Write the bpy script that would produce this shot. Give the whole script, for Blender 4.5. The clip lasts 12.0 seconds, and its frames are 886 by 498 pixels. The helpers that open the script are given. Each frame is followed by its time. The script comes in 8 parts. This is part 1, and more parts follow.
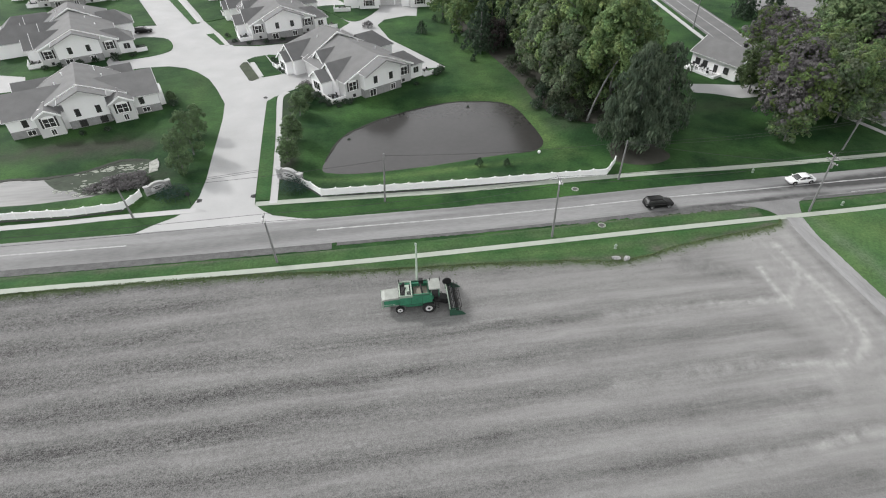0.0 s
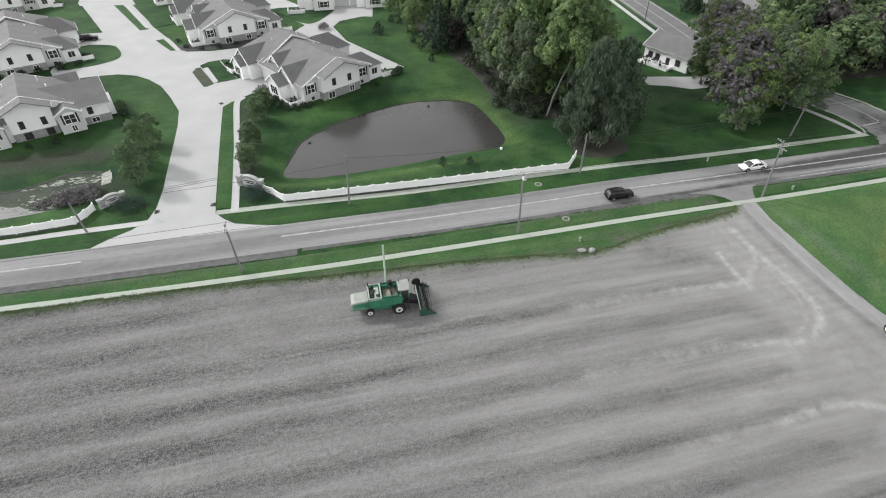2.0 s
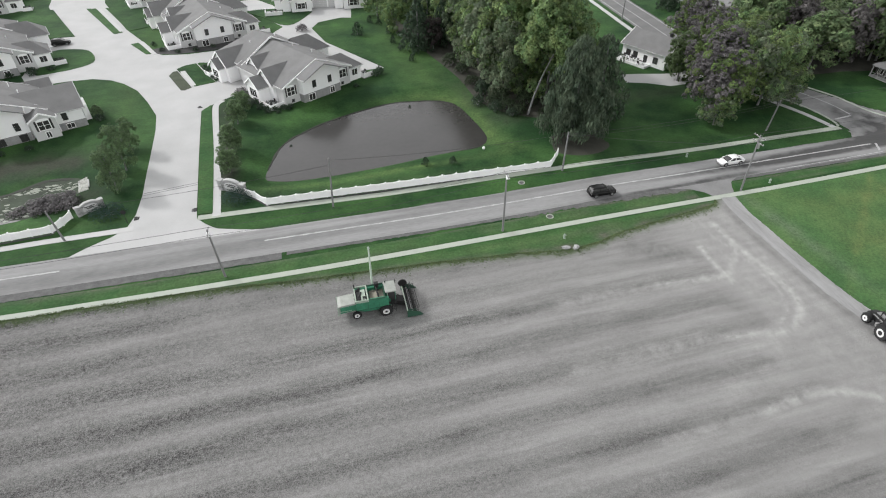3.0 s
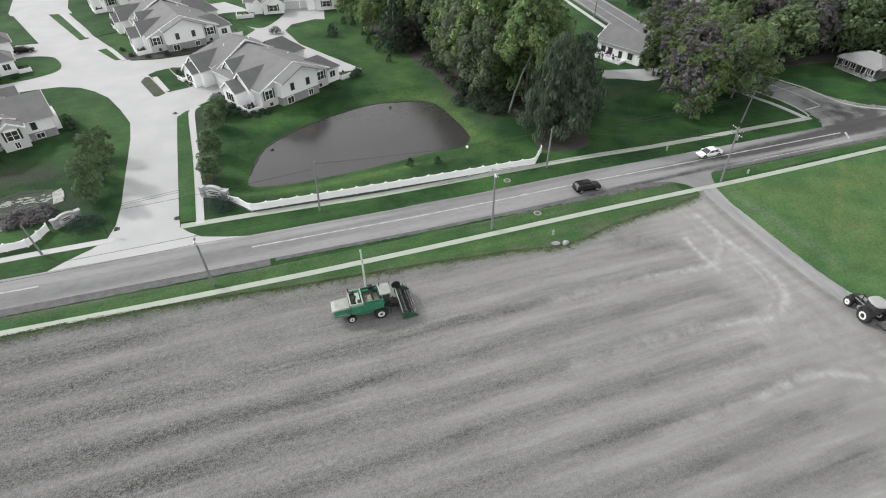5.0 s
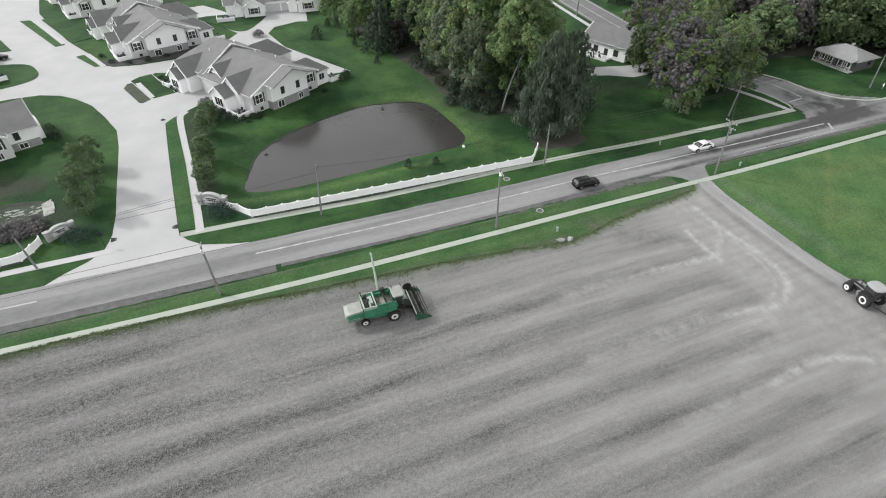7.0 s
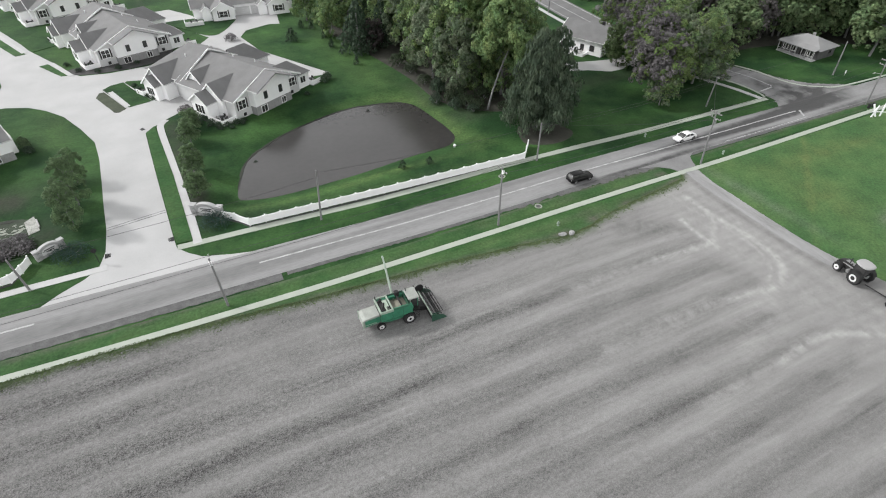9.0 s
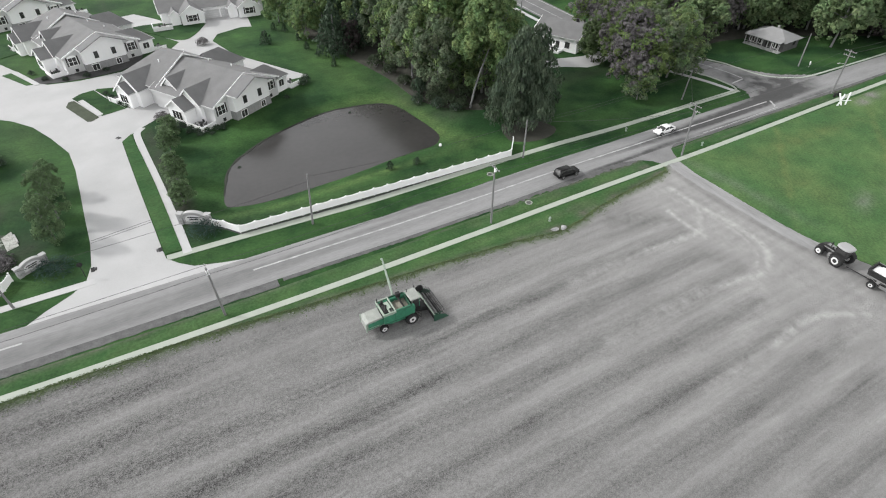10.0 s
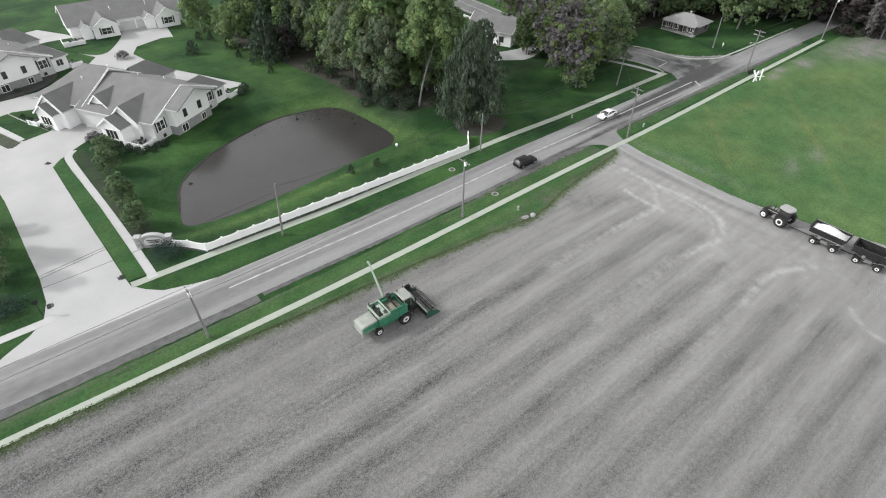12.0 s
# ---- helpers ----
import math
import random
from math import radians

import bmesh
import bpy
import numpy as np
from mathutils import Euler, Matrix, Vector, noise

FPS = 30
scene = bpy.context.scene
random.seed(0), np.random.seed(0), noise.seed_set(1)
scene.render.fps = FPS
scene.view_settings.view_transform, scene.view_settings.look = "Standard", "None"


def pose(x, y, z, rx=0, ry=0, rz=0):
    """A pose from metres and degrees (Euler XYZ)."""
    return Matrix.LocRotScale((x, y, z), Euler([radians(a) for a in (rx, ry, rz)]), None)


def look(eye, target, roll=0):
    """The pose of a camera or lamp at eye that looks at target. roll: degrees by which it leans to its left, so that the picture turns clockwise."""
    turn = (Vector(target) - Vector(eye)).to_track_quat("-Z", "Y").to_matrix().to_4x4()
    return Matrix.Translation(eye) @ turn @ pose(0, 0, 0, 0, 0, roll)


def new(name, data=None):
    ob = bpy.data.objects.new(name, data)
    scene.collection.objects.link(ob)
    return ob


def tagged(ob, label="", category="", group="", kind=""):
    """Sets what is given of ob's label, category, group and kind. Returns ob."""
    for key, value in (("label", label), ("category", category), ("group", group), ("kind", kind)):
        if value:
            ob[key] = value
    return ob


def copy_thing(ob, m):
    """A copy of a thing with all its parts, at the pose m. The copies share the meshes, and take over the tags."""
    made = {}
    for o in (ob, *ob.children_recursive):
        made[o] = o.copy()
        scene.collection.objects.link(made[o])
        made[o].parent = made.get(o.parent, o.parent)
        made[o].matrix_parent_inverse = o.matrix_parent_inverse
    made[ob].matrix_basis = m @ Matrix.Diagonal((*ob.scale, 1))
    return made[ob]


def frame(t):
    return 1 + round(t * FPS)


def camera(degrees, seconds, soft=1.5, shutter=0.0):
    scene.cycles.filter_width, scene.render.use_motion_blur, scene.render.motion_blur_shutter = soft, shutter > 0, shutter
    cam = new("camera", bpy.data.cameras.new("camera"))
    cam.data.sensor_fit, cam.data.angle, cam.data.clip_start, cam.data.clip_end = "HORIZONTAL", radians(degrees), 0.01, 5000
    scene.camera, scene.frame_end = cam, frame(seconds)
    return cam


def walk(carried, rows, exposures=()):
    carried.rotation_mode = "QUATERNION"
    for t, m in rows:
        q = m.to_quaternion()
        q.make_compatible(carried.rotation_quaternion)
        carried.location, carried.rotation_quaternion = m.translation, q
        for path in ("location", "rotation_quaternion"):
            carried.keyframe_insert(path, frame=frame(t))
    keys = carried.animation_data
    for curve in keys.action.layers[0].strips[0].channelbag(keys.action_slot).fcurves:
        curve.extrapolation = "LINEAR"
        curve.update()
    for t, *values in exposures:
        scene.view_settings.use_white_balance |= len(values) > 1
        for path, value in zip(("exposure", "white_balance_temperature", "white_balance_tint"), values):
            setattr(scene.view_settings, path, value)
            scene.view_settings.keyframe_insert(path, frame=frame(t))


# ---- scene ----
cam = camera(77.6, 12.0, soft=1.1)
PATH = [
    (0, (2.876, -0.247, 50.683), (3.098, 1.281, 49.411), -0.5),
    (0.5, (2.9, -0.275, 50.697), (3.15, 1.249, 49.425), -0.5),
    (1, (2.881, -0.255, 50.683), (3.159, 1.263, 49.411), -0.4),
    (1.5, (2.834, -0.156, 50.651), (3.147, 1.355, 49.378), -0.4),
    (2, (2.83, -0.143, 50.638), (3.169, 1.361, 49.365), -0.4),
    (2.5, (2.71, -0.1, 50.645), (3.082, 1.397, 49.371), -0.3),
    (3, (2.533, -0.053, 50.678), (2.931, 1.437, 49.404), -0.3),
    (5, (0.42, 0.725, 50.609), (0.904, 2.188, 49.335), -0.2),
    (5.5, (-0.321, 0.987, 50.613), (0.182, 2.443, 49.338), -0.3),
    (6, (-1.332, 1.395, 50.562), (-0.805, 2.843, 49.288), -0.2),
    (6.5, (-2.346, 1.771, 50.609), (-1.8, 3.212, 49.333), -0.2),
    (7, (-3.58, 2.226, 50.607), (-3.017, 3.661, 49.333), -0.1),
    (9, (-8.893, 4.515, 51.073), (-8.217, 5.895, 49.792), 0.1),
    (9.5, (-10.495, 5.297, 51.111), (-9.772, 6.652, 49.83), 0.2),
    (10, (-12.005, 6.059, 51.155), (-11.238, 7.389, 49.873), 0.3),
    (10.5, (-13.632, 6.844, 51.101), (-12.817, 8.145, 49.819), 0.4),
    (11, (-15.114, 7.71, 51.183), (-14.253, 8.98, 49.9), 0.5),
    (11.5, (-16.685, 8.546, 51.107), (-15.768, 9.777, 49.825), 0.6),
    (12, (-18.131, 9.518, 50.98), (-17.153, 10.704, 49.7), 0.7),
]
walk(cam, [(t, look(eye, target, roll)) for t, eye, target, roll in PATH], exposures=((0, -0.1), (5.5, -0.07), (12, -0.03)))

# ---- world, sun, exposure ----
SUN_EL, SUN_FROM = radians(35.8), Vector((-0.76, 0.65))
world = bpy.data.worlds.new("sky")
scene.world = world
world.use_nodes = True
wn = world.node_tree
sky = wn.nodes.new("ShaderNodeTexSky")
sky.sky_type, sky.sun_disc, sky.sun_elevation = "NISHITA", False, SUN_EL
sky.sun_rotation = math.atan2(SUN_FROM.x, SUN_FROM.y)
grey = wn.nodes.new("ShaderNodeHueSaturation")
grey.inputs["Saturation"].default_value = 0.05
wn.links.new(sky.outputs[0], grey.inputs["Color"])
wn.links.new(grey.outputs[0], wn.nodes["Background"].inputs["Color"])
wn.nodes["Background"].inputs["Strength"].default_value = 0.31
lamp = bpy.data.lights.new("sun", "SUN")
lamp.energy, lamp.angle, lamp.color = 2.4, radians(4.5), (1.0, 0.985, 0.97)
sun = new("sun", lamp)
sun.matrix_world = look((SUN_FROM.x * 100, SUN_FROM.y * 100, 100 * math.tan(SUN_EL)), (0, 0, 0))

# ---- materials ----
def mat(name, col, rough=0.8, var=0.25, scale=1.0, fine=12.0, bump=0.0, metal=0.0, stretch=(1, 1, 1), isl=0.0, spec=0.3, rnd=0.0, other=None, reach=0.0):
    """A surface whose colour wanders at two scales; isl and rnd vary it from island to island and from object to object."""
    m = bpy.data.materials.new(name)
    m.use_nodes = True
    t = m.node_tree
    b = t.nodes["Principled BSDF"]
    b.inputs["Roughness"].default_value, b.inputs["Metallic"].default_value = rough, metal
    b.inputs["Specular IOR Level"].default_value = spec
    co = t.nodes.new("ShaderNodeTexCoord")
    mp = t.nodes.new("ShaderNodeMapping")
    mp.inputs["Scale"].default_value = stretch
    t.links.new(co.outputs["Object"], mp.inputs["Vector"])
    fac = None
    for sc, wgt in ((scale, 0.6), (fine, 0.4)):
        n = t.nodes.new("ShaderNodeTexNoise")
        n.inputs["Scale"].default_value, n.inputs["Detail"].default_value = sc, 5
        t.links.new(mp.outputs[0], n.inputs["Vector"])
        k = t.nodes.new("ShaderNodeMath")
        k.operation = "MULTIPLY_ADD"
        k.inputs[1].default_value = wgt * var * 4
        t.links.new(n.outputs["Fac"], k.inputs[0])
        if fac is None:
            k.inputs[2].default_value = 1 - 2 * var
        else:
            t.links.new(fac, k.inputs[2])
        fac = k.outputs[0]
        last = n
    for amount, kind, out in ((isl, "ShaderNodeNewGeometry", "Random Per Island"), (rnd, "ShaderNodeObjectInfo", "Random")):
        if amount:
            gnode = t.nodes.new(kind)
            k = t.nodes.new("ShaderNodeMath")
            k.operation = "MULTIPLY_ADD"
            k.inputs[1].default_value = 2 * amount
            k.inputs[2].default_value = 1 - amount
            t.links.new(gnode.outputs[out], k.inputs[0])
            k2 = t.nodes.new("ShaderNodeMath")
            k2.operation = "MULTIPLY"
            t.links.new(k.outputs[0], k2.inputs[0])
            t.links.new(fac, k2.inputs[1])
            fac = k2.outputs[0]
    mx = t.nodes.new("ShaderNodeVectorMath")
    mx.operation = "SCALE"
    mx.inputs[0].default_value = col
    if other:
        blend = t.nodes.new("ShaderNodeMix")
        blend.data_type = "RGBA"
        blend.inputs["A"].default_value, blend.inputs["B"].default_value = (*col, 1), (*other, 1)
        worn = t.nodes.new("ShaderNodeAttribute")
        worn.attribute_name = "tone"
        patch = t.nodes.new("ShaderNodeTexNoise")
        patch.inputs["Scale"].default_value, patch.inputs["Detail"].default_value = (reach or 0.5), 7
        t.links.new(co.outputs["Object"], patch.inputs["Vector"])
        k = t.nodes.new("ShaderNodeMath")
        k.operation = "MULTIPLY_ADD"
        k.inputs[1].default_value, k.inputs[2].default_value = (3.2, -1.28) if reach else (1.5, 0.15)
        t.links.new(patch.outputs["Fac"], k.inputs[0])
        k2 = t.nodes.new("ShaderNodeMath")
        k2.operation, k2.use_clamp = "MULTIPLY", True
        t.links.new(k.outputs[0], k2.inputs[0])
        t.links.new(worn.outputs["Fac"], k2.inputs[1])
        if reach:
            k.use_clamp, k2.inputs[1].default_value = True, 1.0
            t.links.remove(k2.inputs[1].links[0])
        t.links.new(k2.outputs[0], blend.inputs["Factor"])
        t.links.new(blend.outputs["Result"], mx.inputs[0])
    t.links.new(fac, mx.inputs["Scale"])
    t.links.new(mx.outputs[0], b.inputs["Base Color"])
    if bump:
        bp = t.nodes.new("ShaderNodeBump")
        bp.inputs["Strength"].default_value, bp.inputs["Distance"].default_value = 1.0, bump
        t.links.new(last.outputs["Fac"], bp.inputs["Height"])
        t.links.new(bp.outputs[0], b.inputs["Normal"])
    return m


def g3(v):
    return (v, v, v)


def turf(name, dark, light, dull, lush_lit, patch=0.085, mown=0.1, turn=0.0):
    """Lawn: broad tint patches, mowing lanes, tufts; the sheet's tone wears it bare, its lush_lit adds pale long grass
    and painted sunlight.
    """
    m = bpy.data.materials.new(name)
    m.use_nodes = True
    t = m.node_tree
    b = t.nodes["Principled BSDF"]
    b.inputs["Roughness"].default_value, b.inputs["Specular IOR Level"].default_value = 0.9, 0.2
    co = t.nodes.new("ShaderNodeTexCoord")

    def noise_at(scale, stretch=(1, 1, 1), detail=5, rough=0.6):
        mp = t.nodes.new("ShaderNodeMapping")
        mp.inputs["Scale"].default_value, mp.inputs["Rotation"].default_value = stretch, (0, 0, turn)
        t.links.new(co.outputs["Object"], mp.inputs["Vector"])
        n = t.nodes.new("ShaderNodeTexNoise")
        n.inputs["Scale"].default_value, n.inputs["Detail"].default_value, n.inputs["Roughness"].default_value = scale, detail, rough
        t.links.new(mp.outputs[0], n.inputs["Vector"])
        return n.outputs["Fac"]

    def mad(a, k, c):
        n = t.nodes.new("ShaderNodeMath")
        n.operation = "MULTIPLY_ADD"
        for i, v in enumerate((a, k, c)):
            if isinstance(v, (int, float)):
                n.inputs[i].default_value = v
            else:
                t.links.new(v, n.inputs[i])
        return n

    def blend(a, c, f):
        n = t.nodes.new("ShaderNodeMix")
        n.data_type = "RGBA"
        for key, v in (("A", a), ("B", c)):
            if isinstance(v, tuple):
                n.inputs[key].default_value = (*v, 1)
            else:
                t.links.new(v, n.inputs[key])
        t.links.new(f, n.inputs["Factor"])
        return n.outputs["Result"]
    f = mad(noise_at(patch, detail=7), 3.2, -1.28)
    f.use_clamp = True
    col = blend(dark, light, f.outputs[0])
    tuft = noise_at(2.4, (1, 1, 1), 6, 0.7)
    for att, tint in (("lush_lit", lush_lit), ("tone", dull)):
        a = t.nodes.new("ShaderNodeAttribute")
        a.attribute_name = att
        k = mad(a.outputs["Fac"], mad(tuft, 1.6, 0.2).outputs[0], 0.0)
        k.use_clamp = True
        col = blend(col, tint, k.outputs[0])
    v = mad(tuft, 1.3, 0.35).outputs[0]
    v = mad(noise_at(0.5, (0.16, 1.4, 1), 3), mown * 4, mad(v, 1.0, -mown * 2).outputs[0]).outputs[0]
    v = mad(noise_at(0.3, (1, 1, 1), 4), 0.7, mad(v, 1.0, -0.35).outputs[0]).outputs[0]
    sc = t.nodes.new("ShaderNodeVectorMath")
    sc.operation = "SCALE"
    t.links.new(col, sc.inputs[0])
    t.links.new(v, sc.inputs["Scale"])
    t.links.new(sc.outputs[0], b.inputs["Base Color"])
    bp = t.nodes.new("ShaderNodeBump")
    bp.inputs["Strength"].default_value, bp.inputs["Distance"].default_value = 1.0, 0.05
    t.links.new(tuft, bp.inputs["Height"])
    t.links.new(bp.outputs[0], b.inputs["Normal"])
    return m


M_GRASS = turf("lawn_grass", (0.011, 0.041, 0.011), (0.048, 0.113, 0.03), (0.041, 0.047, 0.033), (0.075, 0.128, 0.04), turn=0.5)
M_MEADOW = turf("meadow_grass", (0.046, 0.108, 0.037), (0.094, 0.156, 0.055), (0.194, 0.189, 0.176), (0.13, 0.147, 0.054), 0.07, 0.07, 2.2)
M_VERGE = turf("verge_grass", (0.026, 0.078, 0.022), (0.054, 0.108, 0.036), (0.086, 0.09, 0.068), (0.072, 0.12, 0.046), 0.22, 0.16)


def soil(name):
    """Harvested soil: straw-pale bands along the rows, clods and stubble specks."""
    m = bpy.data.materials.new(name)
    m.use_nodes = True
    t = m.node_tree
    b = t.nodes["Principled BSDF"]
    b.inputs["Roughness"].default_value, b.inputs["Specular IOR Level"].default_value = 0.95, 0.2
    co = t.nodes.new("ShaderNodeTexCoord")

    def math_node(op, a, c, d=None):
        n = t.nodes.new("ShaderNodeMath")
        n.operation = op
        for k, v in enumerate((a, c, d)):
            if v is None:
                continue
            if isinstance(v, (int, float)):
                n.inputs[k].default_value = v
            else:
                t.links.new(v, n.inputs[k])
        return n.outputs[0]

    def noise_node(scale, stretch=(1, 1, 1), detail=5, rough=0.6):
        mp = t.nodes.new("ShaderNodeMapping")
        mp.inputs["Scale"].default_value = stretch
        t.links.new(co.outputs["Object"], mp.inputs["Vector"])
        n = t.nodes.new("ShaderNodeTexNoise")
        n.inputs["Scale"].default_value, n.inputs["Detail"].default_value, n.inputs["Roughness"].default_value = scale, detail, rough
        t.links.new(mp.outputs[0], n.inputs["Vector"])
        return n.outputs["Fac"]
    sep = t.nodes.new("ShaderNodeSeparateXYZ")
    t.links.new(co.outputs["Object"], sep.inputs[0])
    warp = math_node("MULTIPLY_ADD", noise_node(0.16, (0.3, 1, 1), 3), 3.4, -1.7)
    ph = math_node("MULTIPLY_ADD", sep.outputs["Y"], 2 * math.pi / 4.97, -2 * math.pi * 42.1 / 4.97)
    band = math_node("COSINE", math_node("ADD", ph, warp), 0)
    swath = math_node("MULTIPLY_ADD", noise_node(0.5, (0.05, 1, 1), 3, 0.5), 3.0, -1.5)
    ridge = math_node("MAXIMUM", math_node("MULTIPLY_ADD", noise_node(0.95, (0.05, 1, 1), 3, 0.6), 5.0, -2.9), 0.0)
    ridge = math_node("MINIMUM", ridge, 1.0)
    fade = math_node("MULTIPLY_ADD", noise_node(0.07, (1, 1, 1), 2), 2.2, -0.6)
    fade = math_node("MINIMUM", math_node("MAXIMUM", fade, 0.4), 1.0)
    band2 = math_node("COSINE", math_node("MULTIPLY", math_node("ADD", ph, math_node("MULTIPLY", warp, 1.6)), 3.0), 0)
    streak = math_node("MULTIPLY_ADD", noise_node(1.0, (0.12, 1.6, 1), 6, 0.65), 1.5, -0.75)
    blotch = math_node("MULTIPLY_ADD", noise_node(0.22, (0.5, 1, 1), 4), 1.0, -0.5)
    clod = noise_node(2.5, (0.75, 1, 1), 6, 0.85)
    speck = noise_node(7.5, (1, 1, 1), 3, 0.7)
    turned = t.nodes.new("ShaderNodeAttribute")
    turned.attribute_name = "headland"
    rest = math_node("SUBTRACT", 1.0, turned.outputs["Fac"])
    f = math_node("MULTIPLY_ADD", math_node("MULTIPLY", math_node("MULTIPLY", band, fade), rest), 0.37, 1.0)
    f = math_node("MULTIPLY_ADD", math_node("MULTIPLY", swath, rest), 0.2, f)
    f = math_node("MULTIPLY_ADD", math_node("MULTIPLY", ridge, rest), 0.3, f)
    f = math_node("MULTIPLY_ADD", band2, 0.035, f)
    f = math_node("ADD", f, math_node("MULTIPLY", math_node("MULTIPLY", streak, math_node("MULTIPLY_ADD", rest, 0.6, 0.4)), 0.4))
    f = math_node("ADD", f, math_node("MULTIPLY", blotch, 0.42))
    coarse = math_node("MULTIPLY", math_node("MULTIPLY_ADD", rest, 0.5, 0.5), math_node("MINIMUM", math_node("MAXIMUM", math_node("MULTIPLY_ADD", sep.outputs["X"], -0.015, 1.0), 0.38), 1.4))
    coarse = math_node("MULTIPLY", coarse, math_node("MULTIPLY_ADD", math_node("MULTIPLY", band, fade), -0.3, 0.78))
    f = math_node("ADD", f, math_node("MULTIPLY", math_node("MULTIPLY_ADD", clod, 2.0, -1.0), coarse))
    f = math_node("ADD", f, math_node("MULTIPLY", math_node("MULTIPLY_ADD", speck, 2.3, -1.15), coarse))
    f = math_node("MULTIPLY", f, math_node("MULTIPLY_ADD", turned.outputs["Fac"], 0.14, 1.0))
    f = math_node("MULTIPLY", f, math_node("MINIMUM", math_node("MAXIMUM", math_node("MULTIPLY_ADD", sep.outputs["X"], 0.0034, 1.05), 0.88), 1.2))
    f = math_node("MAXIMUM", f, 0.25)
    worn = t.nodes.new("ShaderNodeAttribute")
    worn.attribute_name = "wear"
    f = math_node("ADD", f, math_node("MULTIPLY", worn.outputs["Fac"], 0.92))
    mx = t.nodes.new("ShaderNodeVectorMath")
    mx.operation = "SCALE"
    mx.inputs[0].default_value = (0.194, 0.192, 0.188)
    t.links.new(f, mx.inputs["Scale"])
    green = t.nodes.new("ShaderNodeAttribute")
    green.attribute_name = "grassy"
    sprout = math_node("MULTIPLY", green.outputs["Fac"], math_node("MULTIPLY_ADD", noise_node(1.4, (0.6, 1, 1), 5, 0.7), 2.4, -0.35))
    sprout = math_node("MINIMUM", math_node("MAXIMUM", sprout, 0.0), 1.0)
    over = t.nodes.new("ShaderNodeMix")
    over.data_type = "RGBA"
    over.inputs["B"].default_value = (0.062, 0.1, 0.036, 1)
    t.links.new(mx.outputs[0], over.inputs["A"])
    t.links.new(sprout, over.inputs["Factor"])
    t.links.new(over.outputs["Result"], b.inputs["Base Color"])
    bp = t.nodes.new("ShaderNodeBump")
    bp.inputs["Strength"].default_value, bp.inputs["Distance"].default_value = 1.0, 0.2
    t.links.new(math_node("ADD", clod, math_node("MULTIPLY", speck, 0.35)), bp.inputs["Height"])
    t.links.new(bp.outputs[0], b.inputs["Normal"])
    return m


M_SOIL = soil("field_soil")
M_DIRT = mat("dirt_lane", g3(0.2), 0.95, 0.25, 0.35, 4.0, 0.03)
M_LANE = mat("packed_dirt", g3(0.265), 0.95, 0.34, 0.5, 5.0, 0.03, stretch=(1.6, 0.22, 1))
M_ASPH = mat("worn_asphalt", g3(0.16), 0.9, 0.22, 0.3, 9.0, 0.004, stretch=(0.3, 1, 1))
M_ROAD = mat("worn_road_asphalt", g3(0.24), 0.9, 0.3, 0.35, 7.0, 0.004, stretch=(0.14, 1, 1), other=g3(0.065))
M_DARKLINE = mat("dark_line_grey", g3(0.12), 0.9, 0.25, 0.3, 7.0, 0.004)
M_CONC = mat("concrete", g3(0.42), 0.85, 0.14, 0.16, 8.0, 0.003)
M_WALK = mat("sidewalk_concrete", (0.36, 0.39, 0.34), 0.85, 0.12, 0.6, 9.0, 0.003, rnd=0.05)
M_WALK_N = mat("pale_concrete", g3(0.46), 0.85, 0.1, 0.6, 9.0, 0.003)
M_GRAVEL = mat("gravel", g3(0.11), 0.95, 0.45, 0.9, 6.0, 0.04)
M_LINE = mat("road_paint", g3(0.37), 0.8, 0.6, 0.8, 9.0)
M_ROOF = mat("grey_shingle", g3(0.178), 0.9, 0.2, 0.5, 6.0, 0.01)
M_WHITE = mat("white_siding", g3(0.93), 0.6, 0.05, 0.5, 5.0)
M_TRIM = mat("white_trim", g3(0.93), 0.5, 0.04, 0.8, 6.0)
M_STONE = mat("grey_masonry", g3(0.30), 0.9, 0.25, 1.2, 6.0, 0.02)
M_BAY = mat("light_grey_siding", g3(0.6), 0.7, 0.06, 0.5, 6.0)
M_DARK = mat("dark_paint", g3(0.035), 0.5, 0.2, 2, 9)
M_VINYL = mat("white_vinyl", g3(0.9), 0.45, 0.05, 1, 6)
M_WOOD = mat("weathered_pole_wood", g3(0.2), 0.9, 0.3, 1.0, 10, 0.01, stretch=(6, 6, 0.4))
M_METAL = mat("galvanised_metal", g3(0.45), 0.4, 0.12, 2, 9, metal=0.7)
M_RUBBER = mat("tyre_rubber", g3(0.025), 0.85, 0.3, 3, 12)
M_BARK = mat("bark", g3(0.19), 0.95, 0.35, 1.5, 8, 0.03, stretch=(4, 4, 0.6))
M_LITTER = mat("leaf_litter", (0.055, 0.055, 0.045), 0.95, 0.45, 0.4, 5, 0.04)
M_SCUM = mat("algae_scum", (0.26, 0.28, 0.24), 0.9, 0.3, 1.0, 6)
# mulch of the planting beds; also colours the painted shade below the fences
M_MULCH_SHADE = mat("mulch", g3(0.06), 0.95, 0.4, 1.0, 7, 0.04)
M_WATER = mat("pond_water", (0.042, 0.04, 0.039), 0.2, 0.2, 0.1, 1.0, 0.004, spec=0.42)
# pale streaked base colour stands in for the sky mirrored in the water
M_SKYWATER = mat("sky_pale_water", (0.125, 0.125, 0.12), 0.15, 0.55, 0.3, 1.2, 0.004, stretch=(0.15, 1, 1), spec=0.5)
M_GLASS = mat("window_glass", g3(0.045), 0.08, 0.2, 0.6, 3.0, spec=0.6)


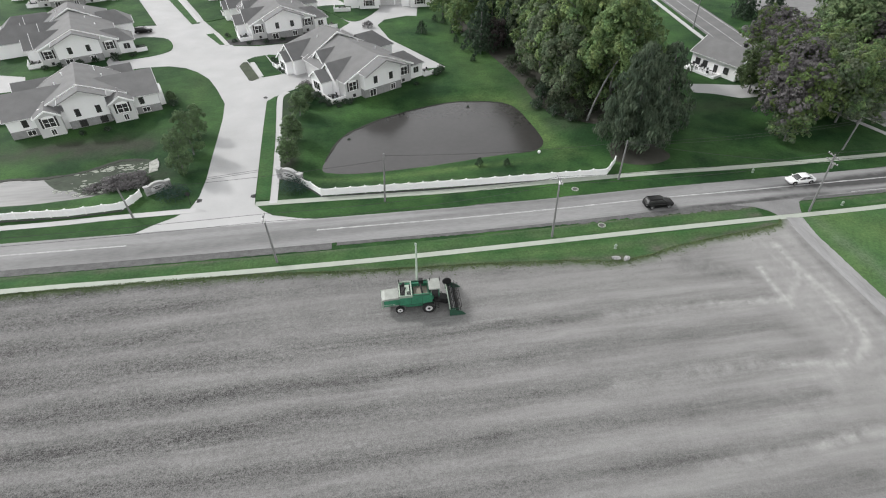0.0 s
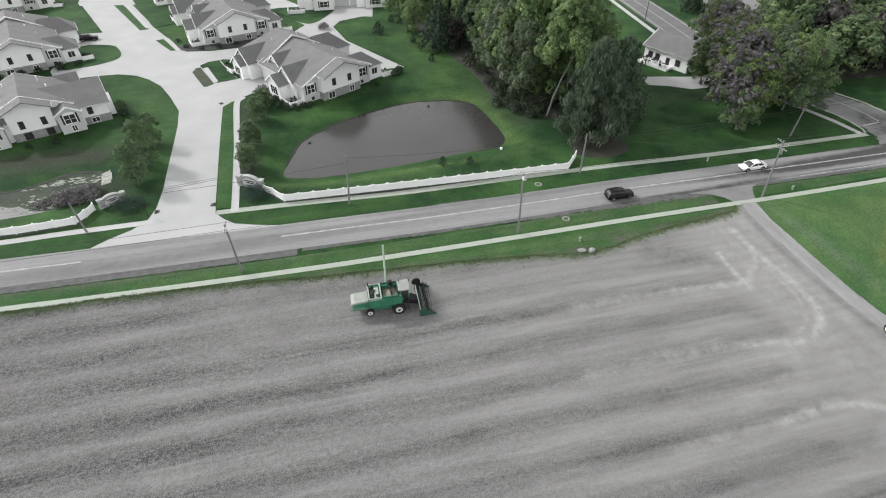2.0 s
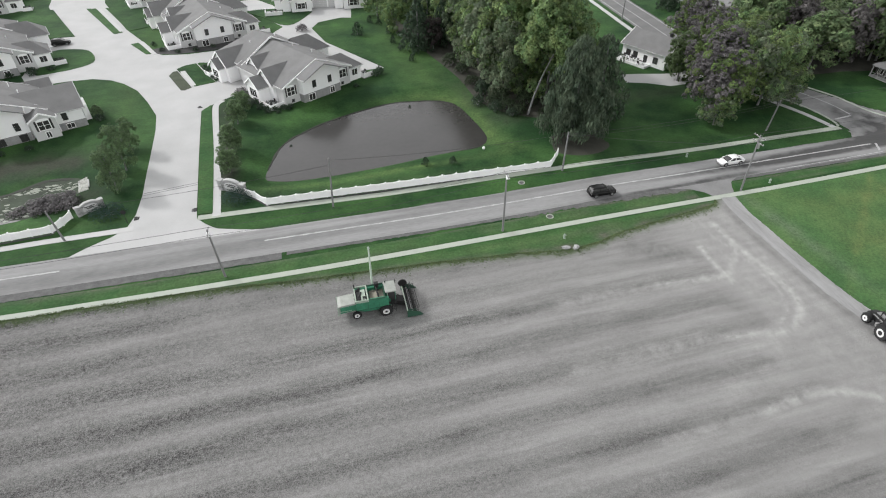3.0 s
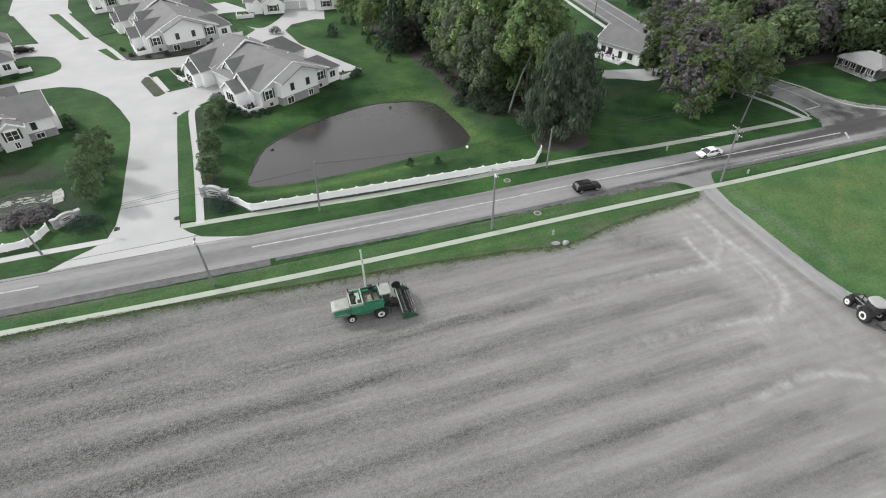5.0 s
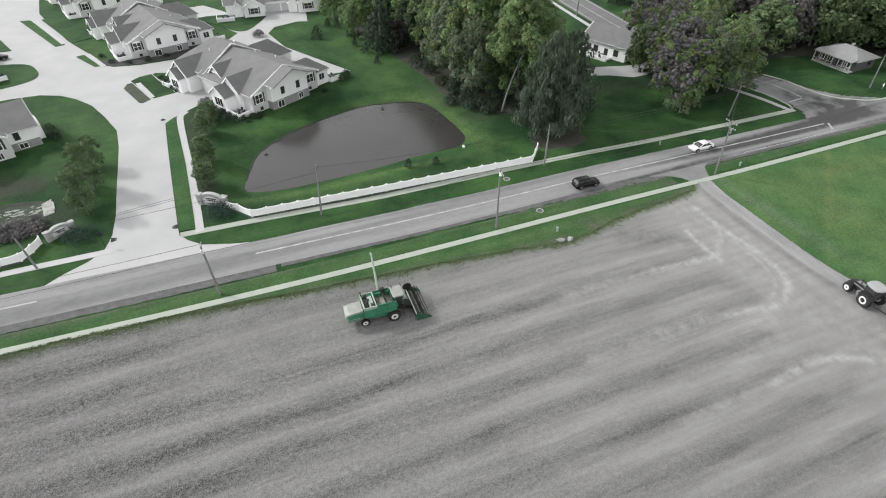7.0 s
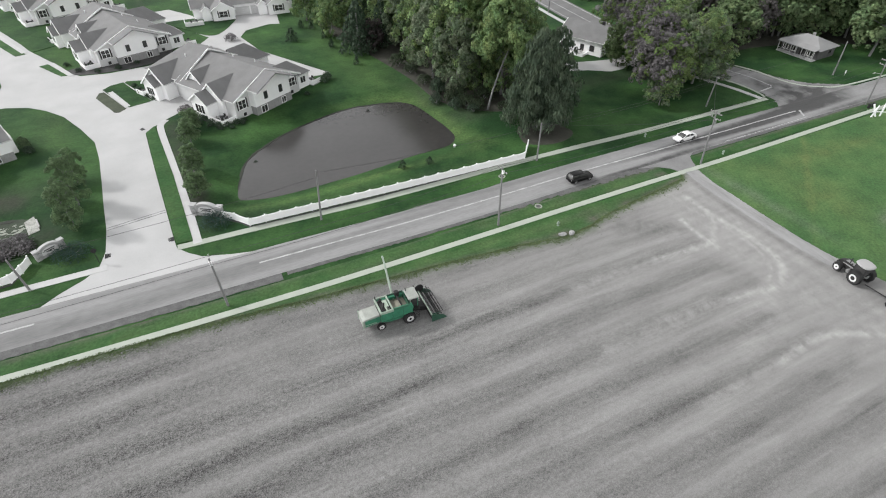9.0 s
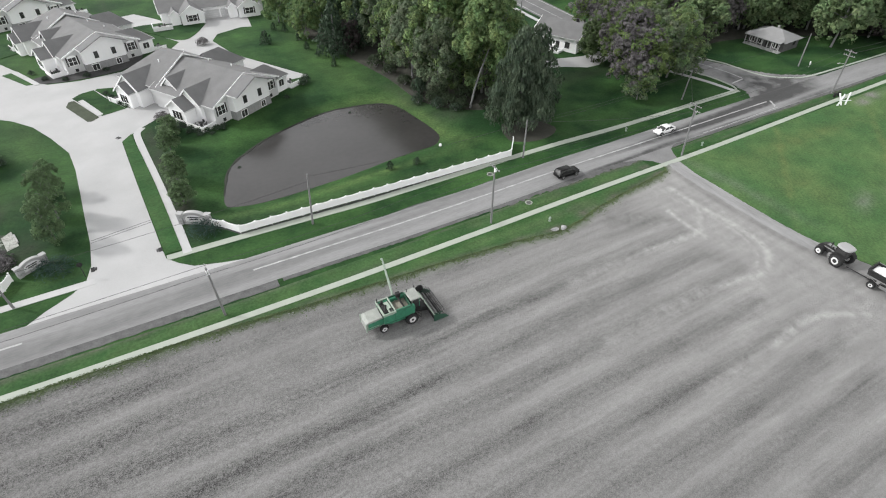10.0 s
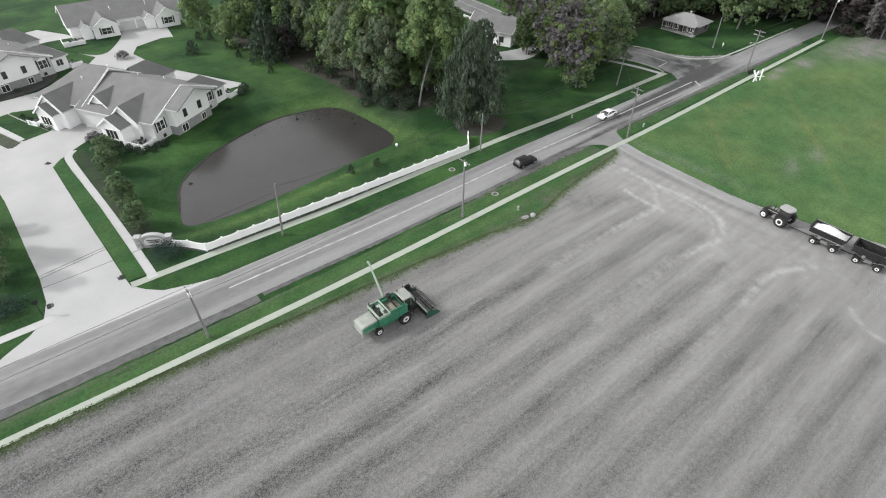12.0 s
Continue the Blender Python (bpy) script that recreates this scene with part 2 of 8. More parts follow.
def leafy(name, col, var=0.34, isl=0.32, other=None, reach=0.45):
    """Leaf colour with some light let through; other: a second tint in patches."""
    m = mat(name, col, 0.65, var, 0.5, 2.2, isl=isl, other=other, reach=reach)
    t = m.node_tree
    b = t.nodes["Principled BSDF"]
    br = t.nodes.new("ShaderNodeAttribute")
    br.attribute_name = "branch"
    amount = t.nodes.new("ShaderNodeMath")
    amount.operation = "MULTIPLY_ADD"
    amount.inputs[1].default_value, amount.inputs[2].default_value = 0.75, 0.68
    t.links.new(br.outputs["Fac"], amount.inputs[0])
    sc = t.nodes.new("ShaderNodeVectorMath")
    sc.operation = "SCALE"
    t.links.new(b.inputs["Base Color"].links[0].from_socket, sc.inputs[0])
    t.links.new(amount.outputs[0], sc.inputs["Scale"])
    t.links.new(sc.outputs[0], b.inputs["Base Color"])
    tr = t.nodes.new("ShaderNodeBsdfTranslucent")
    t.links.new(sc.outputs[0], tr.inputs["Color"])
    mix = t.nodes.new("ShaderNodeMixShader")
    mix.inputs[0].default_value = 0.38
    t.links.new(b.outputs[0], mix.inputs[1])
    t.links.new(tr.outputs[0], mix.inputs[2])
    t.links.new(mix.outputs[0], t.nodes["Material Output"].inputs["Surface"])
    return m


M_LEAF = leafy("green_leaves", (0.118, 0.197, 0.083), other=(0.188, 0.237, 0.086))
M_LEAF_D = leafy("dark_green_needles", (0.047, 0.076, 0.047))
M_LEAF_P = leafy("grey_purple_leaves", (0.125, 0.117, 0.122), isl=0.38, other=(0.172, 0.163, 0.165))
M_LEAF_R = leafy("dull_dark_leaves", (0.052, 0.043, 0.043))
M_LEAF_Y = leafy("yellow_green_leaves", (0.129, 0.185, 0.056), other=(0.073, 0.116, 0.047))
M_GREEN = mat("green_machine_paint", (0.04, 0.185, 0.108), 0.45, 0.4, 1.2, 6.0)
M_PALE = mat("faded_pale_paint", (0.3, 0.36, 0.3), 0.55, 0.3, 1.0, 6.0)
M_BLACKCAR = mat("black_car_paint", g3(0.007), 0.25, 0.05, 1, 4, spec=0.22)
M_WHITECAR = mat("white_car_paint", g3(0.80), 0.25, 0.02, 1, 4, spec=0.6)
M_GRAIN = mat("grain", g3(0.6), 0.9, 0.15, 1.5, 12, 0.02)
M_STEEL = mat("dark_painted_steel", g3(0.026), 0.6, 0.5, 1.5, 7, spec=0.2)
M_HUB = mat("white_wheel_rim", g3(0.6), 0.5, 0.15, 3, 10)


# ---- mesh helpers ----
def part(name, bm, material, parent=None, label=""):
    me = bpy.data.meshes.new(name)
    bm.normal_update()
    bm.to_mesh(me)
    bm.free()
    me.materials.append(material)
    ob = new(name, me)
    ob.parent = parent
    return tagged(ob, label)


def raw(name, verts, faces, material, parent=None, smooth=False):
    me = bpy.data.meshes.new(name)
    me.from_pydata(verts, [], faces)
    me.update()
    if smooth:
        me.shade_smooth()
    me.materials.append(material)
    ob = new(name, me)
    ob.parent = parent
    return ob


def thing(name, m, label, category, group=""):
    ob = new(name)
    ob.empty_display_size = 0.3
    ob.matrix_basis = m
    return tagged(ob, label, category, group)


def box(bm, x0, x1, y0, y1, z0, z1, m=None, bevel=0.0):
    vs = [bm.verts.new(((x0, x1)[i & 1], (y0, y1)[i >> 1 & 1], (z0, z1)[i >> 2])) for i in range(8)]
    fs = [bm.faces.new([vs[k] for k in f]) for f in ((0, 2, 3, 1), (4, 5, 7, 6), (0, 1, 5, 4), (2, 6, 7, 3), (0, 4, 6, 2), (1, 3, 7, 5))]
    if bevel:
        es = list({e for f in fs for e in f.edges})
        r = bmesh.ops.bevel(bm, geom=es, offset=bevel, segments=2, affect="EDGES", profile=0.5)
        vs = list({v for f in r["faces"] for v in f.verts} | {v for v in vs if v.is_valid})
    if m is not None:
        for v in vs:
            v.co = m @ v.co
    return vs


def prism(bm, pts, vec):
    """The closed outline pts swept along vec."""
    a = [bm.verts.new(p) for p in pts]
    b = [bm.verts.new(Vector(p) + Vector(vec)) for p in pts]
    n = len(a)
    fs = [bm.faces.new(a[::-1]), bm.faces.new(b)]
    fs += [bm.faces.new((a[i], a[(i + 1) % n], b[(i + 1) % n], b[i])) for i in range(n)]
    bmesh.ops.recalc_face_normals(bm, faces=fs)
    return a + b


def tube(bm, p, q, r0, r1=None, n=8, caps=True):
    p, q = Vector(p), Vector(q)
    r1 = r0 if r1 is None else r1
    d = (q - p).normalized()
    x = d.orthogonal().normalized()
    y = d.cross(x)
    rings = []
    for c, r in ((p, r0), (q, r1)):
        rings.append([bm.verts.new(c + r * (math.cos(2 * math.pi * i / n) * x + math.sin(2 * math.pi * i / n) * y)) for i in range(n)])
    for i in range(n):
        bm.faces.new((rings[0][i], rings[0][(i + 1) % n], rings[1][(i + 1) % n], rings[1][i]))
    if caps:
        bm.faces.new(rings[0][::-1])
        bm.faces.new(rings[1])
    return rings[0] + rings[1]


def lathe(bm, prof, n=16, m=None):
    """Rings of (radius, z) turned about z."""
    rings = []
    for r, z in prof:
        rings.append([bm.verts.new((r * math.cos(2 * math.pi * i / n), r * math.sin(2 * math.pi * i / n), z)) for i in range(n)])
    for a, b in zip(rings, rings[1:]):
        for i in range(n):
            bm.faces.new((a[i], a[(i + 1) % n], b[(i + 1) % n], b[i]))
    bm.faces.new(rings[0][::-1])
    bm.faces.new(rings[-1])
    if m is not None:
        for ring in rings:
            for v in ring:
                v.co = m @ v.co


def slab(name, pts, z0, z1, material, parent=None):
    bm = bmesh.new()
    prism(bm, [(x, y, z0) for x, y in pts], (0, 0, z1 - z0))
    return part(name, bm, material, parent)


def rounded(pts, steps=5):
    """A closed outline smoothed by a Catmull-Rom curve."""
    out, n = [], len(pts)
    for i in range(n):
        p0, p1, p2, p3 = (Vector(pts[(i + k - 1) % n]) for k in range(4))
        for s in range(steps):
            t = s / steps
            out.append(tuple(0.5 * (2 * p1 + (p2 - p0) * t + (2 * p0 - 5 * p1 + 4 * p2 - p3) * t * t + (3 * p1 - p0 - 3 * p2 + p3) * t ** 3)))
    return out


def curve(pts, steps=6):
    """An open line smoothed by a Catmull-Rom curve."""
    q = [Vector(pts[0]) * 2 - Vector(pts[1])] + [Vector(p) for p in pts] + [Vector(pts[-1]) * 2 - Vector(pts[-2])]
    out = []
    for i in range(1, len(q) - 2):
        p0, p1, p2, p3 = q[i - 1:i + 3]
        for s in range(steps):
            t = s / steps
            out.append(0.5 * (2 * p1 + (p2 - p0) * t + (2 * p0 - 5 * p1 + 4 * p2 - p3) * t * t + (3 * p1 - p0 - 3 * p2 + p3) * t ** 3))
    return out + [q[-2]]


def ribbon(name, pts, width, z0, z1, material, parent=None, ragged=0.0, seed=1):
    rng = random.Random(seed)
    left, right = [], []
    for i, p in enumerate(pts):
        d = (Vector(pts[min(i + 1, len(pts) - 1)]) - Vector(pts[max(i - 1, 0)])).normalized()
        n = Vector((-d.y, d.x))
        w = width / 2
        left.append(Vector(p) + n * (w + rng.uniform(-ragged, ragged)))
        right.append(Vector(p) - n * (w + rng.uniform(-ragged, ragged)))
    bm = bmesh.new()
    L = [(bm.verts.new((*a, z0)), bm.verts.new((*a, z1)), bm.verts.new((*b, z1)), bm.verts.new((*b, z0))) for a, b in zip(left, right)]
    for a, b in zip(L, L[1:]):
        for k in range(4):
            bm.faces.new((a[k], b[k], b[(k + 1) % 4], a[(k + 1) % 4]))
    bm.faces.new(L[0])
    bm.faces.new(L[-1][::-1])
    bmesh.ops.recalc_face_normals(bm, faces=bm.faces[:])
    return part(name, bm, material, parent)


def inside(x, y, pts):
    r, n = False, len(pts)
    for i in range(n):
        (x0, y0), (x1, y1) = pts[i], pts[i - 1]
        if (y0 > y) != (y1 > y) and x < (x1 - x0) * (y - y0) / (y1 - y0) + x0:
            r = not r
    return r


def gap_to(x, y, pts):
    """Distance from a place to an outline."""
    best = 1e9
    for i in range(len(pts)):
        (x0, y0), (x1, y1) = pts[i], pts[i - 1]
        dx, dy = x1 - x0, y1 - y0
        t = max(0, min(1, ((x - x0) * dx + (y - y0) * dy) / (dx * dx + dy * dy + 1e-9)))
        best = min(best, math.hypot(x - x0 - t * dx, y - y0 - t * dy))
    return best


# ---- ground ----
POND = rounded([(-5.7, 87.2), (-4.7, 91.7), (-3.2, 96.4), (-1.1, 99.9), (1.3, 101.9), (4.8, 104.5), (8.2, 106.3), (14.3, 108.9), (20.8, 110.6), (25.6, 110.3), (29.4, 109.5), (32.8, 107.9), (34.2, 104.5), (35.0, 98.8), (35.5, 93.7), (35.2, 90.3), (32.8, 88.0), (28.4, 87.7), (23.4, 87.3), (19.5, 86.7), (14.4, 86.0), (9.6, 85.6), (4.4, 85.2), (-0.3, 85.2), (-3.7, 85.9)], 3)
POND_Z = -0.95
POND2 = rounded([(-75, 91), (-60.8, 90.9), (-53.4, 90.6), (-47.2, 91.8), (-42.5, 94.9), (-37.2, 94.0), (-36.6, 90.4), (-42.0, 84.6), (-49.0, 83.4), (-57.4, 83.2), (-75, 84)], 3)


def ground_z(x, y):
    """The lawn falls to the pond as a shallow basin; the second pond lies almost level with it."""
    z = 0.0
    for p, top, reach, (x0, x1, y0, y1) in ((POND, POND_Z - 0.09, 6.5, (-14, 46, 78, 119)), (POND2, -0.35, 2.5, (-80, -32, 79, 99))):
        if x0 < x < x1 and y0 < y < y1:
            d = gap_to(x, y, p)
            z = min(z, top - min(d, 4) * 0.3 if inside(x, y, p) else top * max(0, 1 - d / reach) ** 1.3)
    return z


def lines(a, b, step, lo, hi):
    xs = list(np.arange(a, b + 0.01, step))
    return [lo, (lo + a) / 2] + xs + [(hi + b) / 2, hi]


def sheet(name, xs, ys, zf, material, keep=None):
    verts = [(x, y, zf(x, y)) for y in ys for x in xs]
    n = len(xs)
    faces = []
    for j in range(len(ys) - 1):
        for i in range(n - 1):
            if keep is None or keep((xs[i] + xs[i + 1]) / 2, (ys[j] + ys[j + 1]) / 2):
                faces.append((j * n + i, j * n + i + 1, (j + 1) * n + i + 1, (j + 1) * n + i))
    used = sorted({k for f in faces for k in f})
    back = {k: i for i, k in enumerate(used)}
    return raw(name, [verts[k] for k in used], [tuple(back[k] for k in f) for f in faces], material, smooth=True)


ground = sheet("ground", lines(-84, 47, 1.0, -2500, 2500), lines(76, 120, 1.0, -2500, 2500), ground_z, M_GRASS)
tagged(ground, "mown green lawn grass around ponds and houses", "ground", kind="structure")
for nm, outline, lab in (("pond_water", POND, "still dark grey pond water between lawns"), ("pond_water", POND2, "shallow pond water painted with reflected sky, with floating scum")):
    c = Vector((sum(p[0] for p in outline), sum(p[1] for p in outline))) / len(outline)
    w = slab(nm, [tuple(Vector(p) + (Vector(p) - c).normalized() * 0.5) for p in outline], POND_Z - 0.3 if outline is POND else -0.5, POND_Z if outline is POND else -0.26, M_WATER if outline is POND else M_SKYWATER)
    tagged(w, lab, "water", kind="structure")

M_MUD = mat("wet_mud", (0.028, 0.032, 0.024), 0.8, 0.4, 0.8, 5.0, 0.02)
mud = ribbon("pond_bank", curve([(-76, 91.1), (-60.8, 91.2), (-53.4, 90.9), (-47.2, 92.1), (-42.5, 95.0), (-38.6, 94.9)], 9), 0.7, -0.5, -0.2, M_MUD, ragged=0.2, seed=5)
tagged(mud, "dark wet mud bank along the shallow pond", "bank", kind="structure")

FIELD_N = [(-400, 60.6), (-60, 60.4), (-47.6, 60.3), (-26, 59.8), (-12, 58.9), (-3.2, 57.9), (16.4, 56.5), (28.3, 55.3), (36.1, 54.0), (41, 54.6), (45.5, 56), (55, 57.2), (62.9, 58.3), (64.5, 60.2), (70, 60.2)]
FIELD_E = [(-400, 160), (0, 76), (18, 72.0), (26, 69.0), (33.5, 67.0), (43, 66.4), (50, 66.5), (57.4, 66.9), (61, 67.6)]


def at(poly, k):
    for (a, b), (c, d) in zip(poly, poly[1:]):
        if a <= k <= c:
            return b + (d - b) * (k - a) / (c - a)
    return poly[-1][1]


def wob(x, y, s, seed=0.0):
    return noise.noise((x * s, y * s, seed))


def path_gap(x, y, line):
    best = 1e9
    for p, q in zip(line, line[1:]):
        dx, dy = q.x - p.x, q.y - p.y
        f = max(0.0, min(1.0, ((x - p.x) * dx + (y - p.y) * dy) / (dx * dx + dy * dy + 1e-9)))
        best = min(best, math.hypot(x - p.x - f * dx, y - p.y - f * dy))
    return best


NX, NS = 380, 132
rows, quads = [], []
for j in range(NS + 1):
    for i in range(NX + 1):
        s = j / NS
        x = -72 + (i / NX) * (at(FIELD_E, s * 60) + 0.3 * wob(0, j, 0.35, 5) + 72)
        y = s * (at(FIELD_N, x) + 0.45 * wob(x, 0, 0.5) + 0.2 * wob(x, 0, 2.1, 7))
        edge = min(1, (1 - s) * 12, (1 - i / NX) * 20, s * 12, i * 0.2)
        rows.append((x, y, 0.025 + 0.075 * min(1, (1 - s) * 12) + edge * (0.04 * wob(x, y, 1.3) + 0.05 * wob(x * 0.15, y, 0.8, 3))))
for j in range(NS):
    for i in range(NX):
        k = j * (NX + 1) + i
        quads.append((k, k + 1, k + NX + 2, k + NX + 1))
n0 = len(rows)
rows += [(-900, 0, 0.1), (-900, 62, 0.1), (-72, 62.5, 0.1), (-900, -900, 0.1), (-72, -900, 0.1), (300, -900, 0.1), (80, 0, 0.1), (-72, 0, 0.1), (-72, 60.5, 0.1)]
quads += [(n0, n0 + 7, n0 + 8, n0 + 1), (n0 + 3, n0 + 4, n0 + 7, n0), (n0 + 4, n0 + 5, n0 + 6, n0 + 7)]
field = raw("field", rows, quads, M_SOIL, smooth=True)
TURN_TRACKS = [
    (curve([(59.4, 54), (59.5, 48.6), (60.0, 43.5), (60.4, 40.3), (59.5, 36.6), (57.6, 34.2), (54.7, 32.9), (52.3, 33.0), (48.2, 34.0)], 4), 0.72, 0.85),
    (curve([(57.4, 52), (58.6, 46.5), (59.0, 41.9), (58.4, 38.1), (57.0, 35.6), (54.2, 34.0)], 4), 0.42, 0.5),
    (curve([(49, 34.0), (43, 34.4), (38, 34.5)], 4), 0.75, 0.65),
    (curve([(39, 34.5), (33, 34.5), (27, 34.2)], 4), 0.8, 0.45),
]
ROW_TRACKS = [
    (curve([(54.2, 49.6), (53.9, 45.7), (54.2, 43.1)], 4), 0.55, 0.95),
    (curve([(59.8, 50.3), (58.1, 47.0), (55.2, 44.2), (53.9, 42.3)], 4), 0.7, 0.75),
    (curve([(54.2, 43.3), (48, 44.0), (43.4, 44.3)], 4), 0.7, 0.7),
    (curve([(44, 44.3), (36, 44.5), (30, 44.4)], 4), 0.8, 0.45),
    (curve([(54.2, 42.0), (54.4, 38.4), (54.3, 34.6)], 4), 0.9, 0.3),
]
NEAR_TRACKS = [
    (curve([(59.5, 21.2), (57.0, 22.4), (54.7, 23.7), (51, 24.6), (47.7, 24.3), (44.5, 23.9)], 4), 0.6, 0.8),
    (curve([(45, 23.9), (39, 23.9), (32, 23.6)], 4), 0.75, 0.4),
    (curve([(54.3, 14.5), (52.2, 12.4), (51.6, 9.6)], 4), 0.4, 0.7),
    (curve([(62.6, 57), (61.6, 48), (62.0, 38), (62.2, 28), (64, 17), (67, 5)], 4), 1.5, 0.35),
    (curve([(52, 31), (47, 29), (42, 27)], 4), 3.2, 0.25),
    (curve([(57, 54), (56, 47), (56, 40), (57.5, 30), (60, 20)], 4), 4.0, 0.3),
]
DARK_TRACKS = [
    (curve([(64.2, 58), (63.4, 53), (63.2, 46), (63.5, 39), (63.9, 34), (65.6, 26), (69, 17)], 4), 0.5, -0.34),
    (curve([(53.0, 36.7), (51.5, 39)], 4), 2.0, -0.3),
    (curve([(52.0, 47), (49, 50), (45, 52.5)], 4), 2.2, -0.35),
]
TRACKS = TURN_TRACKS + ROW_TRACKS + NEAR_TRACKS + DARK_TRACKS
wear = field.data.attributes.new("wear", "FLOAT", "POINT")
land = field.data.attributes.new("headland", "FLOAT", "POINT")
field.data.attributes.new("grassy", "FLOAT", "POINT")
wear, land, grassy = (field.data.attributes[k] for k in ("wear", "headland", "grassy"))
for k, (x, y, z) in enumerate(rows):
    s = 0.0
    if x > 10:
        for line, half, amount in TRACKS:
            d = path_gap(x, y, line) ** 2
            v = amount * math.exp(-d / (half * half)) * max(0.0, 0.75 + 0.6 * wob(x, y, 0.7, 9) + 0.7 * wob(x, y, 1.6, 3))
            s = s + v if amount < 0 else max(s, v)
    if x < 34 and y > 40:
        s -= 0.3 * max(0.0, 1 - (at(FIELD_N, x) - y) / (4.5 + 2.5 * wob(x, y, 0.12, 2))) * min(1.0, (34 - x) / 16) * (1 + wob(x, y, 0.6, 5))
    wear.data[k].value = s
    if 0 < y < 62 and x > -72:
        grassy.data[k].value = max(0.0, 1 - max(0.0, at(FIELD_N, x) - y) / (1.5 + 0.7 * wob(x, y, 0.25, 8)))
    north = 0.75 * max(0.0, min(1.0, (y - 46 + 2 * wob(x, y, 0.3, 4)) / 4)) * max(0.0, min(1.0, (x + 26) / 14))
    land.data[k].value = max(north, 0.0, min(1.0, (x - 47 + 3 * wob(x, y, 0.3, 2)) / 7))
tagged(field, "harvested bare grey crop field with stubble bands", "field", kind="structure")
meadow = sheet("meadow", lines(66, 160, 1.0, 65, 900), lines(0, 59.6, 1.0, -300, 60), lambda x, y: 0.015, M_MEADOW, lambda x, y: x > at(FIELD_E, y) - 0.8 and y < 59.8)
tagged(meadow, "open pale green mown meadow beside the field", "meadow", kind="structure")

# ---- roads and paths ----
road_c = [Vector(p) for p in ((-420, 77), (-120, 70.2), (-50, 68.75), (-34, 68.35), (-12, 67.9), (5, 67.6), (15, 67.4), (30, 67.4), (48, 67.7), (60, 67.6), (87, 67.5), (120, 67.4), (150, 67.4), (175, 67.0), (300, 66))]
# dark asphalt patches; the junction spots also paint in the trees' shadow
ROAD_DARK = ((112, 71.5, 13, 4.5, 0.85), (98, 68.0, 20, 2.2, 0.85), (78, 67.2, 18, 1.8, 0.55), (88, 64.8, 9, 0.5, 0.6), (118, 65.0, 10, 0.8, 0.5), (57, 64.6, 11, 0.5, 0.6), (70, 64.9, 8, 0.7, 0.5), (20, 69.2, 60, 1.4, 0.25), (-30, 66.6, 40, 1.2, 0.2))
ROAD_PALE = ((60, 68.9, 26, 0.6), (84, 69.9, 24, 0.5), (100, 65.6, 24, 0.6), (52, 66.2, 24, 0.5), (136, 68.5, 18, 1.6), (20, 65.6, 24, 0.5), (-10, 69.4, 30, 0.5))
pts = [Vector(p) for p in curve(road_c, 20)]
rows, tones, quads = [], [], []
NR = 16
for i, p in enumerate(pts):
    d = (pts[min(i + 1, len(pts) - 1)] - pts[max(i - 1, 0)]).normalized()
    for j in range(NR + 1):
        f = j / NR - 0.5
        q = p + Vector((-d.y, d.x)) * 6.4 * f
        tone = sum(amt * math.exp(-(((q.x - x) / a) ** 2 + ((q.y - y) / c) ** 2) ** 1.5) for x, y, a, c, amt in ROAD_DARK)
        tone -= sum(0.55 * math.exp(-((q.x - x) / a) ** 2 - ((q.y - y) / c) ** 2) for x, y, a, c in ROAD_PALE)
        rows.append((q.x, q.y, 0.05 + 0.006 * (0.25 - f * f)))
        tones.append(tone * 1.5 + 0.08)
    rows += [(rows[-1][0], rows[-1][1], -0.1), (rows[-1 - NR][0], rows[-1 - NR][1], -0.1)]
    tones += [0.0, 0.0]
W = NR + 3
for i in range(len(pts) - 1):
    for j in range(NR + 2):
        a, b = i * W + j, i * W + j + 1
        quads.append((a, a + W, b + W, b))
road = raw("road", rows, quads, M_ROAD, smooth=True)
tone_at = road.data.attributes.new("tone", "FLOAT", "POINT")
tone_at = road.data.attributes["tone"]
for k, v in enumerate(tones):
    tone_at.data[k].value = v
tagged(road, "worn grey two-lane asphalt road with dark patches", "road", kind="structure")


def soften(ob, spots, cap=1.0, key="tone"):
    """Writes soft patches of wear, growth, or painted light and shade into a sheet: (x, y, length, breadth, turn,
    amount).
    """
    ob.data.attributes.new(key, "FLOAT", "POINT")
    tones = ob.data.attributes[key]
    for k, v in enumerate(ob.data.vertices):
        s = 0.0
        for x, y, a, c, turn, amount in spots:
            t = radians(turn)
            dx, dy = v.co.x - x, v.co.y - y
            u, w = (dx * math.cos(t) + dy * math.sin(t)) / a, (dy * math.cos(t) - dx * math.sin(t)) / c
            d = u * u + w * w
            if d < 6:
                s += amount * math.exp(-d) * (1 + 0.9 * wob(v.co.x, v.co.y, 0.35, 4) + 0.5 * wob(v.co.x, v.co.y, 1.1, 6))
        tones.data[k].value = max(0.0, min(cap, s))


soften(ground, ((-54, 101, 14, 3.4, 8, 0.9), (-44, 99.5, 8, 2.6, 4, 0.8), (-36, 88, 4, 4, 0, 0.7), (38, 108, 2.5, 9, 10, 0.5), (-13, 104, 1.6, 16, 3, 0.8), (-12.5, 90, 1.6, 8, 2, 0.8), (43, 97, 5, 3, 30, 0.6), (20, 79, 30, 0.8, -2, 0.25)))
